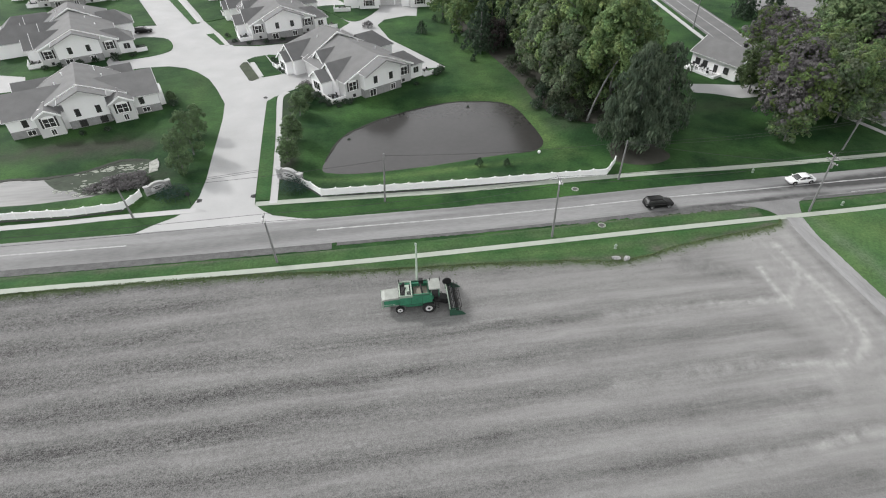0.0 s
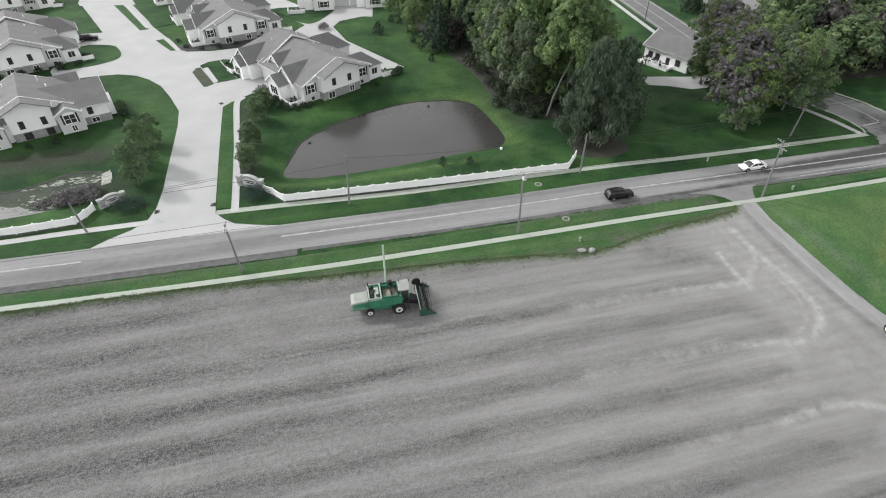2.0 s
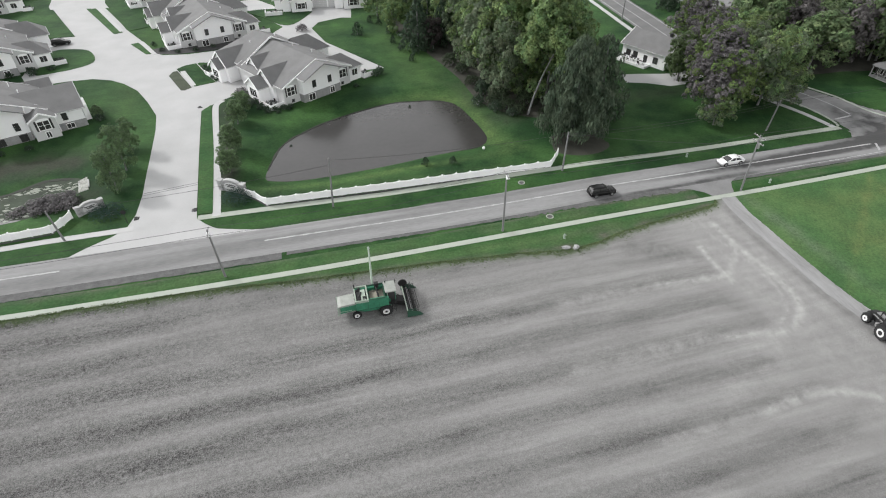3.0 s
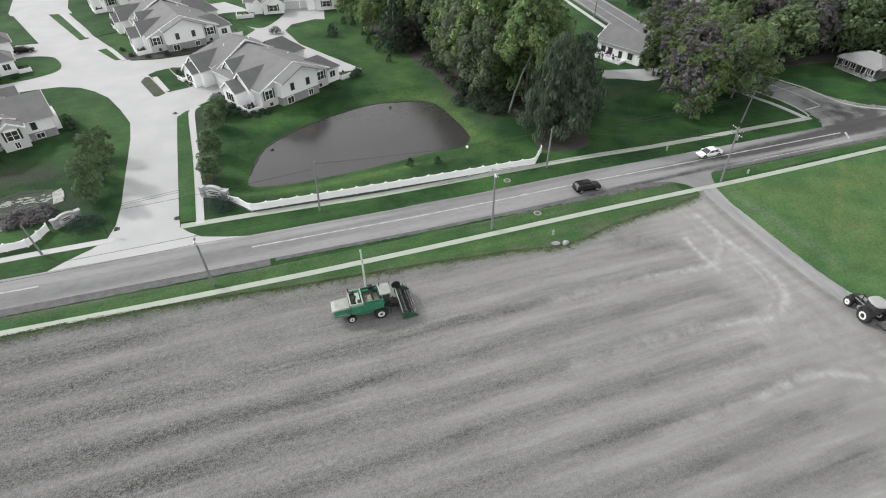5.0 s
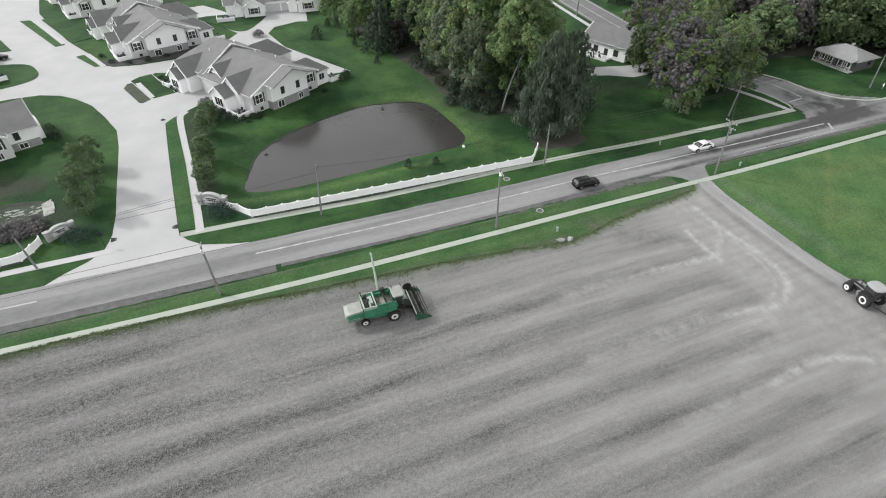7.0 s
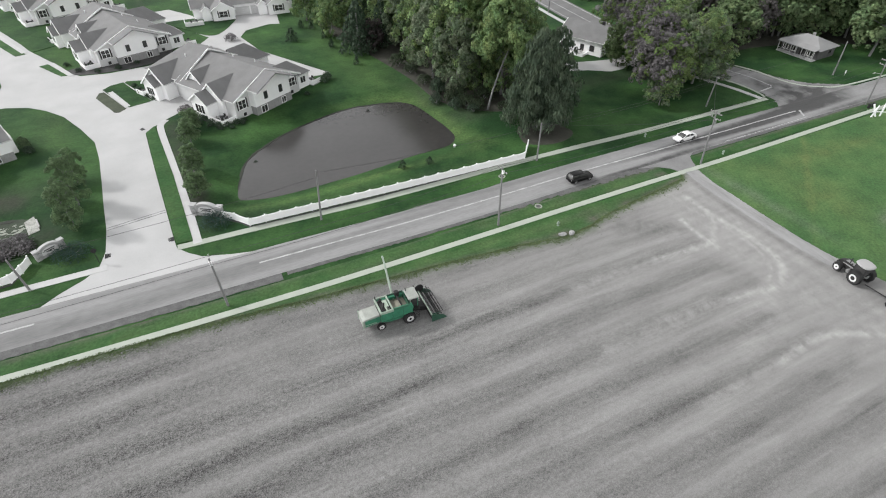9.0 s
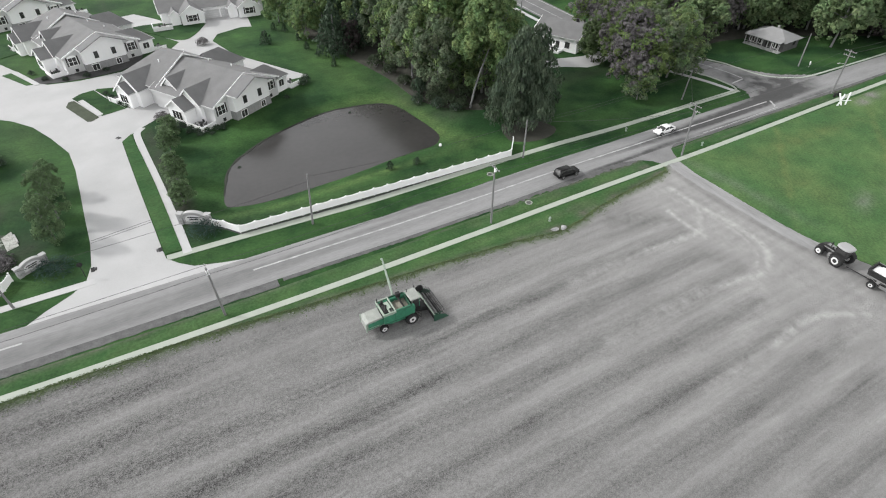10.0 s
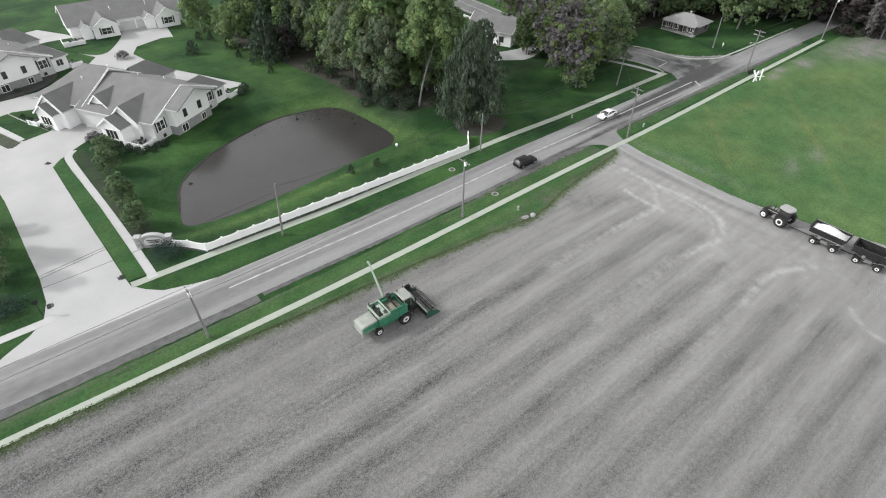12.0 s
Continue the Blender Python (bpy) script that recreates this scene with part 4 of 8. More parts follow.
# ---- houses ----
def gable(house, axis, a0, a1, b0, b1, ze, zr, wall=M_WHITE, over=0.45, z0=-0.3, roof=M_ROOF, trim=True, hip=(0, 0), edge=None, side=None):
    """A gabled or hipped block. The ridge runs along axis from a0 to a1; b0, b1: the side walls; hip: which ends slope."""
    mid, half = (b0 + b1) / 2, (b1 - b0) / 2
    k = (zr - ze) / half

    def P(a, b, z):
        return (a, b, z) if axis == "u" else (b, a, z)
    h0, h1 = half * 0.9 * hip[0], half * 0.9 * hip[1]
    bm = bmesh.new()
    if hip[0] or hip[1]:
        prism(bm, [P(a0, b0, z0), P(a0, b1, z0), P(a0, b1, ze), P(a0, b0, ze)], P(a1 - a0, 0, 0))
    else:
        prism(bm, [P(a0, b0, z0), P(a0, b1, z0), P(a0, b1, ze), P(a0, mid, zr), P(a0, b0, ze)], P(a1 - a0, 0, 0))
    if bool(hip[0]) != bool(hip[1]):
        a, s = (a0, 1) if hip[1] else (a1, -1)
        prism(bm, [P(a, b0, ze), P(a, b1, ze), P(a, mid, zr)], P(s * 0.3, 0, 0))
    part("wall", bm, wall, house)
    th, e0, e1 = 0.16, a0 - over, a1 + over
    ob = side or over * 0.9
    low = ze - k * ob
    bm = bmesh.new()
    r0, r1 = e0 + h0 + (over if hip[0] else 0), e1 - h1 - (over if hip[1] else 0)
    lower = [bm.verts.new(P(*p)) for p in ((e0, b0 - ob, low + 0.02), (r0, mid, zr + 0.02), (e0, b1 + ob, low + 0.02), (e1, b0 - ob, low + 0.02), (r1, mid, zr + 0.02), (e1, b1 + ob, low + 0.02))]
    upper = [bm.verts.new(v.co + Vector((0, 0, th))) for v in lower]
    for s in (lower, upper):
        bm.faces.new((s[0], s[1], s[4], s[3]))
        bm.faces.new((s[1], s[2], s[5], s[4]))
        if hip[0]:
            bm.faces.new((s[0], s[1], s[2]))
        if hip[1]:
            bm.faces.new((s[3], s[4], s[5]))
    for q, r in ((0, 3), (2, 5)):
        bm.faces.new((lower[q], lower[r], upper[r], upper[q]))
    for n_end, ids in ((0, (0, 1, 2)), (1, (3, 4, 5))):
        for q, r in (((ids[0], ids[2]),) if hip[n_end] else ((ids[0], ids[1]), (ids[1], ids[2]))):
            bm.faces.new((lower[q], lower[r], upper[r], upper[q]))
    bmesh.ops.recalc_face_normals(bm, faces=bm.faces[:])
    part("roof", bm, roof, house)
    if trim:
        # a wing's inner end runs into the main roof and has no fascia
        inner = 0 if axis == "v" else 1 if a1 <= 0 else -1 if a0 >= 0 else 0
        for e, s, hp in ((e0, -1, hip[0]), (e1, 1, hip[1])):
            if s == inner:
                continue
            bm = bmesh.new()
            if hp:
                prism(bm, [P(e, b0 - ob - 0.1, low - 0.04), P(e, b1 + ob + 0.1, low - 0.04), P(e, b1 + ob + 0.1, low + 0.12), P(e, b0 - ob - 0.1, low + 0.12)], P(s * 0.12, 0, 0))
                part("gutter", bm, M_BAY, house)
                continue
            dn, up = (0.0, th + 0.02) if edge else (-0.1, th + 0.06)
            prism(bm, [P(e, b0 - ob - 0.03, low + dn), P(e, mid, zr + dn), P(e, b1 + ob + 0.03, low + dn), P(e, b1 + ob + 0.03, low + up), P(e, mid, zr + up), P(e, b0 - ob - 0.03, low + up)], P(s * 0.11, 0, 0))
            part("fascia", bm, edge or (M_TRIM if s < 0 else M_BAY), house)
        for b in (b0 - ob, b1 + ob):
            bm = bmesh.new()
            s = -1 if b == b0 - ob else 1
            x = sorted((b, b + s * 0.12))
            if axis == "u":
                box(bm, e0, e1, x[0], x[1], low - 0.04, low + 0.12)
            else:
                box(bm, x[0], x[1], e0, e1, low - 0.04, low + 0.12)
            part("gutter", bm, M_BAY, house)


def face(side, c, along, z, w, h, d0, d1):
    """A box on a wall: side S faces -v, W faces -u, E faces +u, N faces +v."""
    a0, a1 = along - w / 2, along + w / 2
    if side == "S":
        return (a0, a1, c - d1, c - d0, z, z + h)
    if side == "N":
        return (a0, a1, c + d0, c + d1, z, z + h)
    if side == "W":
        return (c - d1, c - d0, a0, a1, z, z + h)
    return (c + d0, c + d1, a0, a1, z, z + h)


def window(house, side, c, along, z, w, h, bars=1, shutters=False, arch=False, frame_mat=None):
    t = 0.12 if shutters else 0.09
    fm = frame_mat or M_TRIM

    def at_wall(a, q, d):
        s = -1 if side in "SW" else 1
        return (along + a, c + s * d, z + q) if side in "SN" else (c + s * d, along + a, z + q)
    bm = bmesh.new()
    loops = []
    for d, g in ((-0.02, t), (0.07, t), (0.07, 0.0), (-0.02, 0.0)):
        loops.append([bm.verts.new(at_wall(a, q, d)) for a, q in ((-w / 2 - g, -g), (w / 2 + g, -g), (w / 2 + g, h + g), (-w / 2 - g, h + g))])
    for k in range(4):
        p, q = loops[k], loops[(k + 1) % 4]
        for i in range(4):
            bm.faces.new((p[i], p[(i + 1) % 4], q[(i + 1) % 4], q[i]))
    bmesh.ops.recalc_face_normals(bm, faces=bm.faces[:])
    win = part("window", bm, fm, house)
    for i in range(1, bars + 1):
        bm = bmesh.new()
        box(bm, *face(side, c, along - w / 2 + w * i / (bars + 1), z, 0.09 if shutters else 0.07, h, -0.02, 0.06))
        part("glazing_bar", bm, fm, win)
    if shutters:
        bm = bmesh.new()
        box(bm, *face(side, c, along, z + h * 0.48, w, 0.06, -0.02, 0.055))
        part("transom", bm, fm, win)
    for i in range(bars + 1):
        bm = bmesh.new()
        pw = w / (bars + 1)
        box(bm, *face(side, c, along - w / 2 + pw * (i + 0.5), z, pw - 0.02, h, -0.02, 0.03))
        part("pane", bm, M_GLASS, win)
    if arch:
        bm = bmesh.new()
        n = 10
        rim = [(along + (w / 2 + t) * math.cos(math.pi * i / n), z + h + t + 0.42 * w * 0.5 * math.sin(math.pi * i / n)) for i in range(n + 1)]
        x0 = face(side, c, along, z, w, h, 0.0, 0.06)
        if side in "SN":
            prism(bm, [(a, x0[2], q) for a, q in rim], (0, x0[3] - x0[2], 0))
        else:
            prism(bm, [(x0[0], a, q) for a, q in rim], (x0[1] - x0[0], 0, 0))
        part("window_arch", bm, M_TRIM, win)
    if shutters:
        for s in (-1, 1):
            bm = bmesh.new()
            box(bm, *face(side, c, along + s * (w / 2 + t + 0.2), z - 0.1, 0.34, h + 0.35, 0.0, 0.05), bevel=0.015)
            part("shutter", bm, M_DARK, win, "dark painted shutter")
    return win


def garage_door(house, side, c, along, w, h):
    bm = bmesh.new()
    box(bm, *face(side, c, along, 0, w + 0.32, h + 0.16, 0.0, 0.035))
    door = part("garage_door", bm, M_TRIM, house)
    for i in range(4):
        bm = bmesh.new()
        box(bm, *face(side, c, along, 0.02 + i * h / 4, w, h / 4 - 0.03, 0.03, 0.07), bevel=0.012)
        part("door_panel", bm, M_BAY, door)


def vents(house, spots):
    for u, v, z in spots:
        bm = bmesh.new()
        tube(bm, (u, v, z - 0.5), (u, v, z + 0.45), 0.09, n=8)
        tube(bm, (u, v, z + 0.4), (u, v, z + 0.5), 0.15, n=8)
        part("roof_vent", bm, M_TRIM, house)


def patio(house, u0, u1, v0, v1, seed):
    """Low white walls round a terrace with a table and chairs."""
    rng = random.Random(seed)
    bm = bmesh.new()
    box(bm, u0, u1, v0, v1, -0.1, 0.18)
    part("terrace", bm, M_CONC, house)
    for x0, x1, y0, y1 in ((u0, u1, v0, v0 + 0.12), (u0, u0 + 0.12, v0 + 0.12, v1)):
        bm = bmesh.new()
        box(bm, x0, x1, y0, y1, 0.18, 1.15, bevel=0.02)
        part("parapet", bm, M_TRIM, house)
    # terrace furniture: a table with chairs round it
    cx, cy = (u0 + u1) / 2, (v0 + v1) / 2
    bm = bmesh.new()
    lathe(bm, [(0.06, 0.18), (0.06, 0.86), (0.5, 0.88), (0.5, 0.93), (0.02, 0.94)], 12, Matrix.Translation((cx, cy, 0)))
    part("terrace_table", bm, M_DARK, house)
    for k in range(4):
        m = Matrix.Translation((cx, cy, 0)) @ Matrix.Rotation(k * 1.57 + rng.uniform(0.3, 1.1), 4, "Z")
        bm = bmesh.new()
        box(bm, 0.62, 1.05, -0.22, 0.22, 0.55, 0.62, m)
        box(bm, 1.0, 1.06, -0.22, 0.22, 0.62, 1.1, m)
        for px in (0.65, 1.02):
            for py in (-0.19, 0.19):
                box(bm, px - 0.02, px + 0.02, py - 0.02, py + 0.02, 0.18, 0.55, m)
        part("terrace_chair", bm, M_DARK, house)
    return house


def house_twin(pos, ang, label, east=True, seed=1, west=False):
    """Two dwellings under one long roof, garages and porches on one side."""
    h = thing("house", pose(pos[0], pos[1], 0, 0, 0, ang), label, "house", "white houses of the estate")
    # long main body: southern dwelling, then the higher northern one
    gable(h, "v", 0.8, 18.2, -8.6, 8.6, 4.05, 7.75, M_BAY, 0.5)
    gable(h, "v", 18.0, 29.0, -8.0, 8.0, 4.3, 8.45, M_BAY, 0.55, hip=(0, 0.7))
    # projecting front with its own lower gable
    gable(h, "v", -0.9, 2.2, -4.9, 4.6, 5.55, 7.62, M_WHITE, 1.9, edge=M_ROOF, side=0.55)
    bm = bmesh.new()
    box(bm, -4.92, 4.62, -0.93, 0.7, -0.35, 1.75)
    part("basement_wall", bm, M_STONE, h, "grey masonry basement wall")
    for u in (-2.0, 2.0):
        window(h, "S", -0.9, u, 2.75, 0.75, 1.35, 0, frame_mat=M_DARK)
    window(h, "S", -0.93, -2.9, 0.15, 1.5, 1.35, 1)
    window(h, "S", -0.93, 2.4, 0.25, 1.1, 1.2, 1)
    window(h, "S", 0.8, -6.8, 1.85, 1.7, 1.7, 1, True, True)
    window(h, "S", 0.8, 6.7, 1.85, 1.7, 1.7, 1, True, True)
    window(h, "S", 0.8, 6.4, 0.35, 0.5, 0.5, 0, frame_mat=M_DARK)
    window(h, "S", 0.8, -6.6, 0.35, 0.5, 0.5, 0, frame_mat=M_DARK)
    # western gables: porch, entry, garage
    gable(h, "u", -9.2, -1, 3.7, 9.4, 4.0, 6.5, M_WHITE, 0.4)
    gable(h, "u", -11.6, -8.9, 5.5, 10.3, 3.3, 5.0, M_WHITE, 0.35)
    window(h, "W", -11.6, 7.9, 1.0, 2.6, 1.7, 2)
    window(h, "S", 3.7, -7.9, 1.4, 0.8, 1.3, 0)
    gable(h, "u", -7.3, 0, 11.6, 16.6, 4.3, 6.6, M_WHITE, 0.4)
    garage_door(h, "W", -7.3, 14.1, 4.2, 2.4)
    gable(h, "u", -10.6, -1, 20.2, 26.2, 3.8, 6.4, M_WHITE, 0.4)
    gable(h, "u", -12.0, -10.3, 21.6, 25.6, 3.3, 4.9, M_WHITE, 0.35)
    window(h, "W", -12.0, 23.6, 1.0, 2.2, 1.6, 2)
    # eastern wings
    if east:
        gable(h, "u", 6, 12.2, 1.3, 7.6, 3.3, 5.5, M_WHITE, 0.4, hip=(0, 1))
        gable(h, "u", 6, 13.6, 15.6, 22.5, 3.5, 6.2, M_WHITE, 0.4, hip=(0, 1))
        window(h, "S", 1.3, 10.4, 1.2, 1.4, 1.3, 1)
        window(h, "S", 15.8, 11.4, 1.2, 1.0, 1.2, 0)
        patio(h, 12.1, 14.8, 0.2, 4.0, seed)
    patio(h, -12.0, -8.7, 0.9, 5.5, seed)
    patio(h, -12.4, -10.7, 26.4, 29.0, seed)
    if west:
        gable(h, "u", -18.5, -6, 12.4, 19.4, 3.6, 6.2, M_WHITE, 0.4, hip=(1, 0))
        gable(h, "u", -17.0, -6, 22.0, 29.0, 3.6, 6.3, M_WHITE, 0.4, hip=(1, 0))
    vents(h, ((3.2, 14, 6.5), (5.0, 9.4, 5.7), (3.5, 22, 6.8), (-3.2, 21.5, 7.0)))
    return h


def house_wide(pos, ang, label, seed=2):
    """A broad house: central gable, two gabled bays and lower side wings."""
    h = thing("house", pose(pos[0], pos[1], 0, 0, 0, ang), label, "house", "white houses of the estate")
    gable(h, "u", -14.6, 12.3, 2.0, 14.0, 3.9, 6.7, M_WHITE, 0.5)
    gable(h, "v", 3.0, 15.5, -8.4, 6.4, 4.7, 7.9, M_WHITE, 0.5)
    gable(h, "v", 1.4, 5.0, -4.6, 2.8, 6.15, 7.78, M_WHITE, 1.9, edge=M_ROOF, side=0.55)
    for c, w in ((-7.6, 4.2), (5.3, 4.2)):
        gable(h, "v", 0.0, 4.0, c - w / 2, c + w / 2, 4.0, 5.2, M_BAY, 0.35)
        window(h, "S", 0.0, c, 1.95, 1.9, 1.65, 1, True, True)
        window(h, "S", 0.0, c + 0.1, 0.3, 0.75, 1.1, 1)
    for u0, u1 in ((-14.62, -9.9), (7.6, 12.32)):
        bm = bmesh.new()
        box(bm, u0, u1, 1.96, 3, -0.35, 1.5)
        part("basement_wall", bm, M_STONE, h, "grey masonry basement wall")
    bm = bmesh.new()
    box(bm, -4.62, 2.82, 1.36, 3, -0.35, 1.6)
    part("basement_wall", bm, M_STONE, h, "grey masonry basement wall")
    for u in (-2.6, 1.1):
        window(h, "S", 1.4, u, 2.4, 0.75, 1.35, 0, frame_mat=M_DARK)
        window(h, "S", 1.36, u + 0.3, 0.2, 1.2, 1.2, 1, frame_mat=M_DARK)
    for u in (-11.7, 9.0):
        window(h, "S", 2.0, u, 2.1, 0.8, 1.3, 0, frame_mat=M_DARK)
        window(h, "S", 1.96, u + 0.4, 0.3, 1.3, 0.9, 1)
    gable(h, "u", -13, 9, 13.6, 20, 3.4, 5.6, M_WHITE, 0.4)
    bm = bmesh.new()
    box(bm, 12.4, 13.4, 4.5, 8.5, -0.1, 3.2, bevel=0.03)
    part("porch_side", bm, M_TRIM, h)
    vents(h, ((3.5, 9, 6.6), (-3.5, 12, 7.2), (-5, 8, 6.8), (2.4, 13, 7.2)))
    return h


def house_back(pos, ang, label):
    """A house seen from its drive: two gabled wings with a garage between."""
    h = thing("house", pose(pos[0], pos[1], 0, 0, 0, ang), label, "house", "white houses of the estate")
    gable(h, "u", -15, 13, 2, 17, 3.2, 6.6, M_WHITE, 0.5)
    for c in (-7.2, 8.4):
        gable(h, "v", -1.5, 6, c - 3.0, c + 3.0, 3.0, 5.0, M_WHITE, 0.4)
        window(h, "S", -1.5, c, 1.0, 2.2, 1.5, 1, True, True)
        gable(h, "v", -0.4, 6, c - 5.6, c - 3.2, 2.9, 4.0, M_WHITE, 0.3)
    for c in (-1.6, 3.0):
        garage_door(h, "S", 2, c, 4.2, 2.3)
    patio(h, -18, -13, -3.5, 1, 5)
    vents(h, ((-4, 5, 5.4), (5, 5, 5.4)))
    return h


house_twin((6.6, 117.4), 30.3, "white house with grey shingle roof beside a pond", seed=1)
house_twin((-17.0, 157.9), 18, "white house with grey shingle roof behind another", east=True, seed=2)
house_twin((-65.4, 147.0), 21, "white house with grey roof above a lawn", seed=3, west=True)
house_wide((-50.4, 109.4), 21, "broad white house with two bays above a pond", seed=4)
house_back((14, 180.3), -2, "white house with double garage on a concrete drive")
house_twin((-87, 199.5), 12, "white house with grey roof far up the street", seed=6, west=True)
house_twin((-32.3, 199.6), 20, "white house with grey roof beyond the estate street", east=True, seed=7)


def house_plain(pos, ang, w, d, ze, zr, label, wall, roof, hip=False):
    h = thing("house", pose(pos[0], pos[1], 0, 0, 0, ang), label, "house")
    if hip:
        bm = bmesh.new()
        box(bm, -w / 2, w / 2, -d / 2, d / 2, -0.2, ze)
        part("wall", bm, wall, h)
        bm = bmesh.new()
        o = 0.7
        b = [bm.verts.new(p) for p in ((-w / 2 - o, -d / 2 - o, ze), (w / 2 + o, -d / 2 - o, ze), (w / 2 + o, d / 2 + o, ze), (-w / 2 - o, d / 2 + o, ze))]
        r = [bm.verts.new((-w / 2 + d / 2, 0, zr)), bm.verts.new((w / 2 - d / 2, 0, zr))]
        for f in ((b[0], b[1], r[1], r[0]), (b[1], b[2], r[1]), (b[2], b[3], r[0], r[1]), (b[3], b[0], r[0]), (b[3], b[2], b[1], b[0])):
            bm.faces.new(f)
        part("roof", bm, roof, h)
        bm = bmesh.new()
        box(bm, -0.3, 0.3, 0.4, 0.9, zr - 0.8, zr + 0.4, bevel=0.03)
        part("chimney", bm, M_STONE, h)
    else:
        gable(h, "u", -w / 2, w / 2, -d / 2, d / 2, ze, zr, wall, 0.5, roof=roof)
    return h


M_ROOF_L = mat("pale_grey_shingle", g3(0.27), 0.9, 0.12, 0.5, 7.0, 0.01)
hw = house_plain((87.4, 116.5), -66, 12, 9, 3.6, 6.0, "white house with grey roof among trees", M_WHITE, M_ROOF)
for u in (-4.2, -2.2, 3.4):
    window(hw, "S", -4.5, u, 1.0, 1.1, 1.3, 1, frame_mat=M_DARK)
bm = bmesh.new()
box(bm, 0.2, 1.2, -4.57, -4.47, 0.1, 2.2)
part("door", bm, M_DARK, hw)
bm = bmesh.new()
box(bm, -5.7, 2.5, -7.2, -4.52, 0.0, 0.55, bevel=0.03)
part("deck", bm, M_TRIM, hw)
for i in range(7):
    bm = bmesh.new()
    box(bm, -5.6 + i * 1.32, -5.5 + i * 1.32, -7.15, -7.05, 0.55, 1.5)
    part("deck_post", bm, M_TRIM, hw)
bm = bmesh.new()
box(bm, -5.7, 2.5, -7.16, -7.04, 1.42, 1.52)
part("deck_rail", bm, M_TRIM, hw)
bm = bmesh.new()
box(bm, 2.6, 3.2, 0.8, 1.5, 4.8, 6.7, bevel=0.04)
part("chimney", bm, M_DARK, hw, "black chimney")
for px, py in ((-4.6, -6.2), (-2.2, -5.9), (0.6, -6.3)):
    bm = bmesh.new()
    lathe(bm, [(0.05, 0.55), (0.05, 1.2), (0.55, 1.22), (0.55, 1.28), (0.03, 1.3)], 12, Matrix.Translation((px, py, 0)))
    part("deck_table", bm, M_DARK, hw, "dark garden table")
    for k in range(3):
        m = Matrix.Translation((px, py, 0)) @ Matrix.Rotation(k * 2.1 + px, 4, "Z")
        bm = bmesh.new()
        box(bm, 0.62, 1.08, -0.24, 0.24, 0.95, 1.02, m)
        box(bm, 1.03, 1.1, -0.24, 0.24, 1.02, 1.55, m)
        for qx in (0.66, 1.04):
            for qy in (-0.2, 0.2):
                box(bm, qx - 0.02, qx + 0.02, qy - 0.02, qy + 0.02, 0.55, 0.96, m)
        part("deck_chair", bm, M_DARK, hw, "dark garden chair")

# white porch paint greyed down for the shadow it stands in
M_SHADETRIM = mat("shaded_white_paint", g3(0.4), 0.7, 0.35, 1.5, 8.0)
# wall colour kept dark so that it carries the shade on the house
M_SHADEWALL = mat("shaded_wall", g3(0.1), 0.9, 0.3, 1.0, 6.0, 0.01)
hf = house_plain((135.3, 89.5), -86, 9.6, 7.0, 2.5, 4.3, "low house with walls darkened for shade and pale hipped roof by the junction", M_SHADEWALL, M_ROOF_L, True)
for u in (-3.6, -1.6, 2.9):
    window(hf, "S", -3.5, u, 0.6, 1.2, 1.5, 1)
window(hf, "E", 4.8, 1.4, 1.0, 1.0, 1.1, 1, frame_mat=M_DARK)
bm = bmesh.new()
box(bm, 0.2, 1.2, -3.57, -3.47, 0.1, 2.15, bevel=0.01)
part("door", bm, M_DARK, hf)
for u in (-4.6, -2.9, -1.3, 0.1, 1.5, 2.6, 3.6, 4.6):
    bm = bmesh.new()
    box(bm, u - 0.08, u + 0.08, -5.2, -5.04, 0, 2.3)
    part("porch_post", bm, M_SHADETRIM, hf)
for u0, u1 in ((-4.6, -1.3), (1.5, 4.6)):
    for z, d in ((0.35, 0.07), (0.9, 0.08)):
        bm = bmesh.new()
        box(bm, u0, u1, -5.16, -5.08, z, z + d)
        part("porch_rail", bm, M_SHADETRIM, hf)
bm = bmesh.new()
box(bm, -4.7, 4.7, -5.2, -5.04, 2.3, 2.44)
part("porch_beam", bm, M_SHADETRIM, hf)
bm = bmesh.new()
prism(bm, [(-4.9, -5.5, 2.45), (-4.9, -3.4, 2.85), (-4.9, -3.4, 2.97), (-4.9, -5.5, 2.57)], (9.8, 0, 0))
part("porch_roof", bm, M_ROOF_L, hf)
bm = bmesh.new()
box(bm, -4.8, 4.8, -5.3, -3.52, -0.2, 0.12)
part("porch_floor", bm, M_CONC, hf)


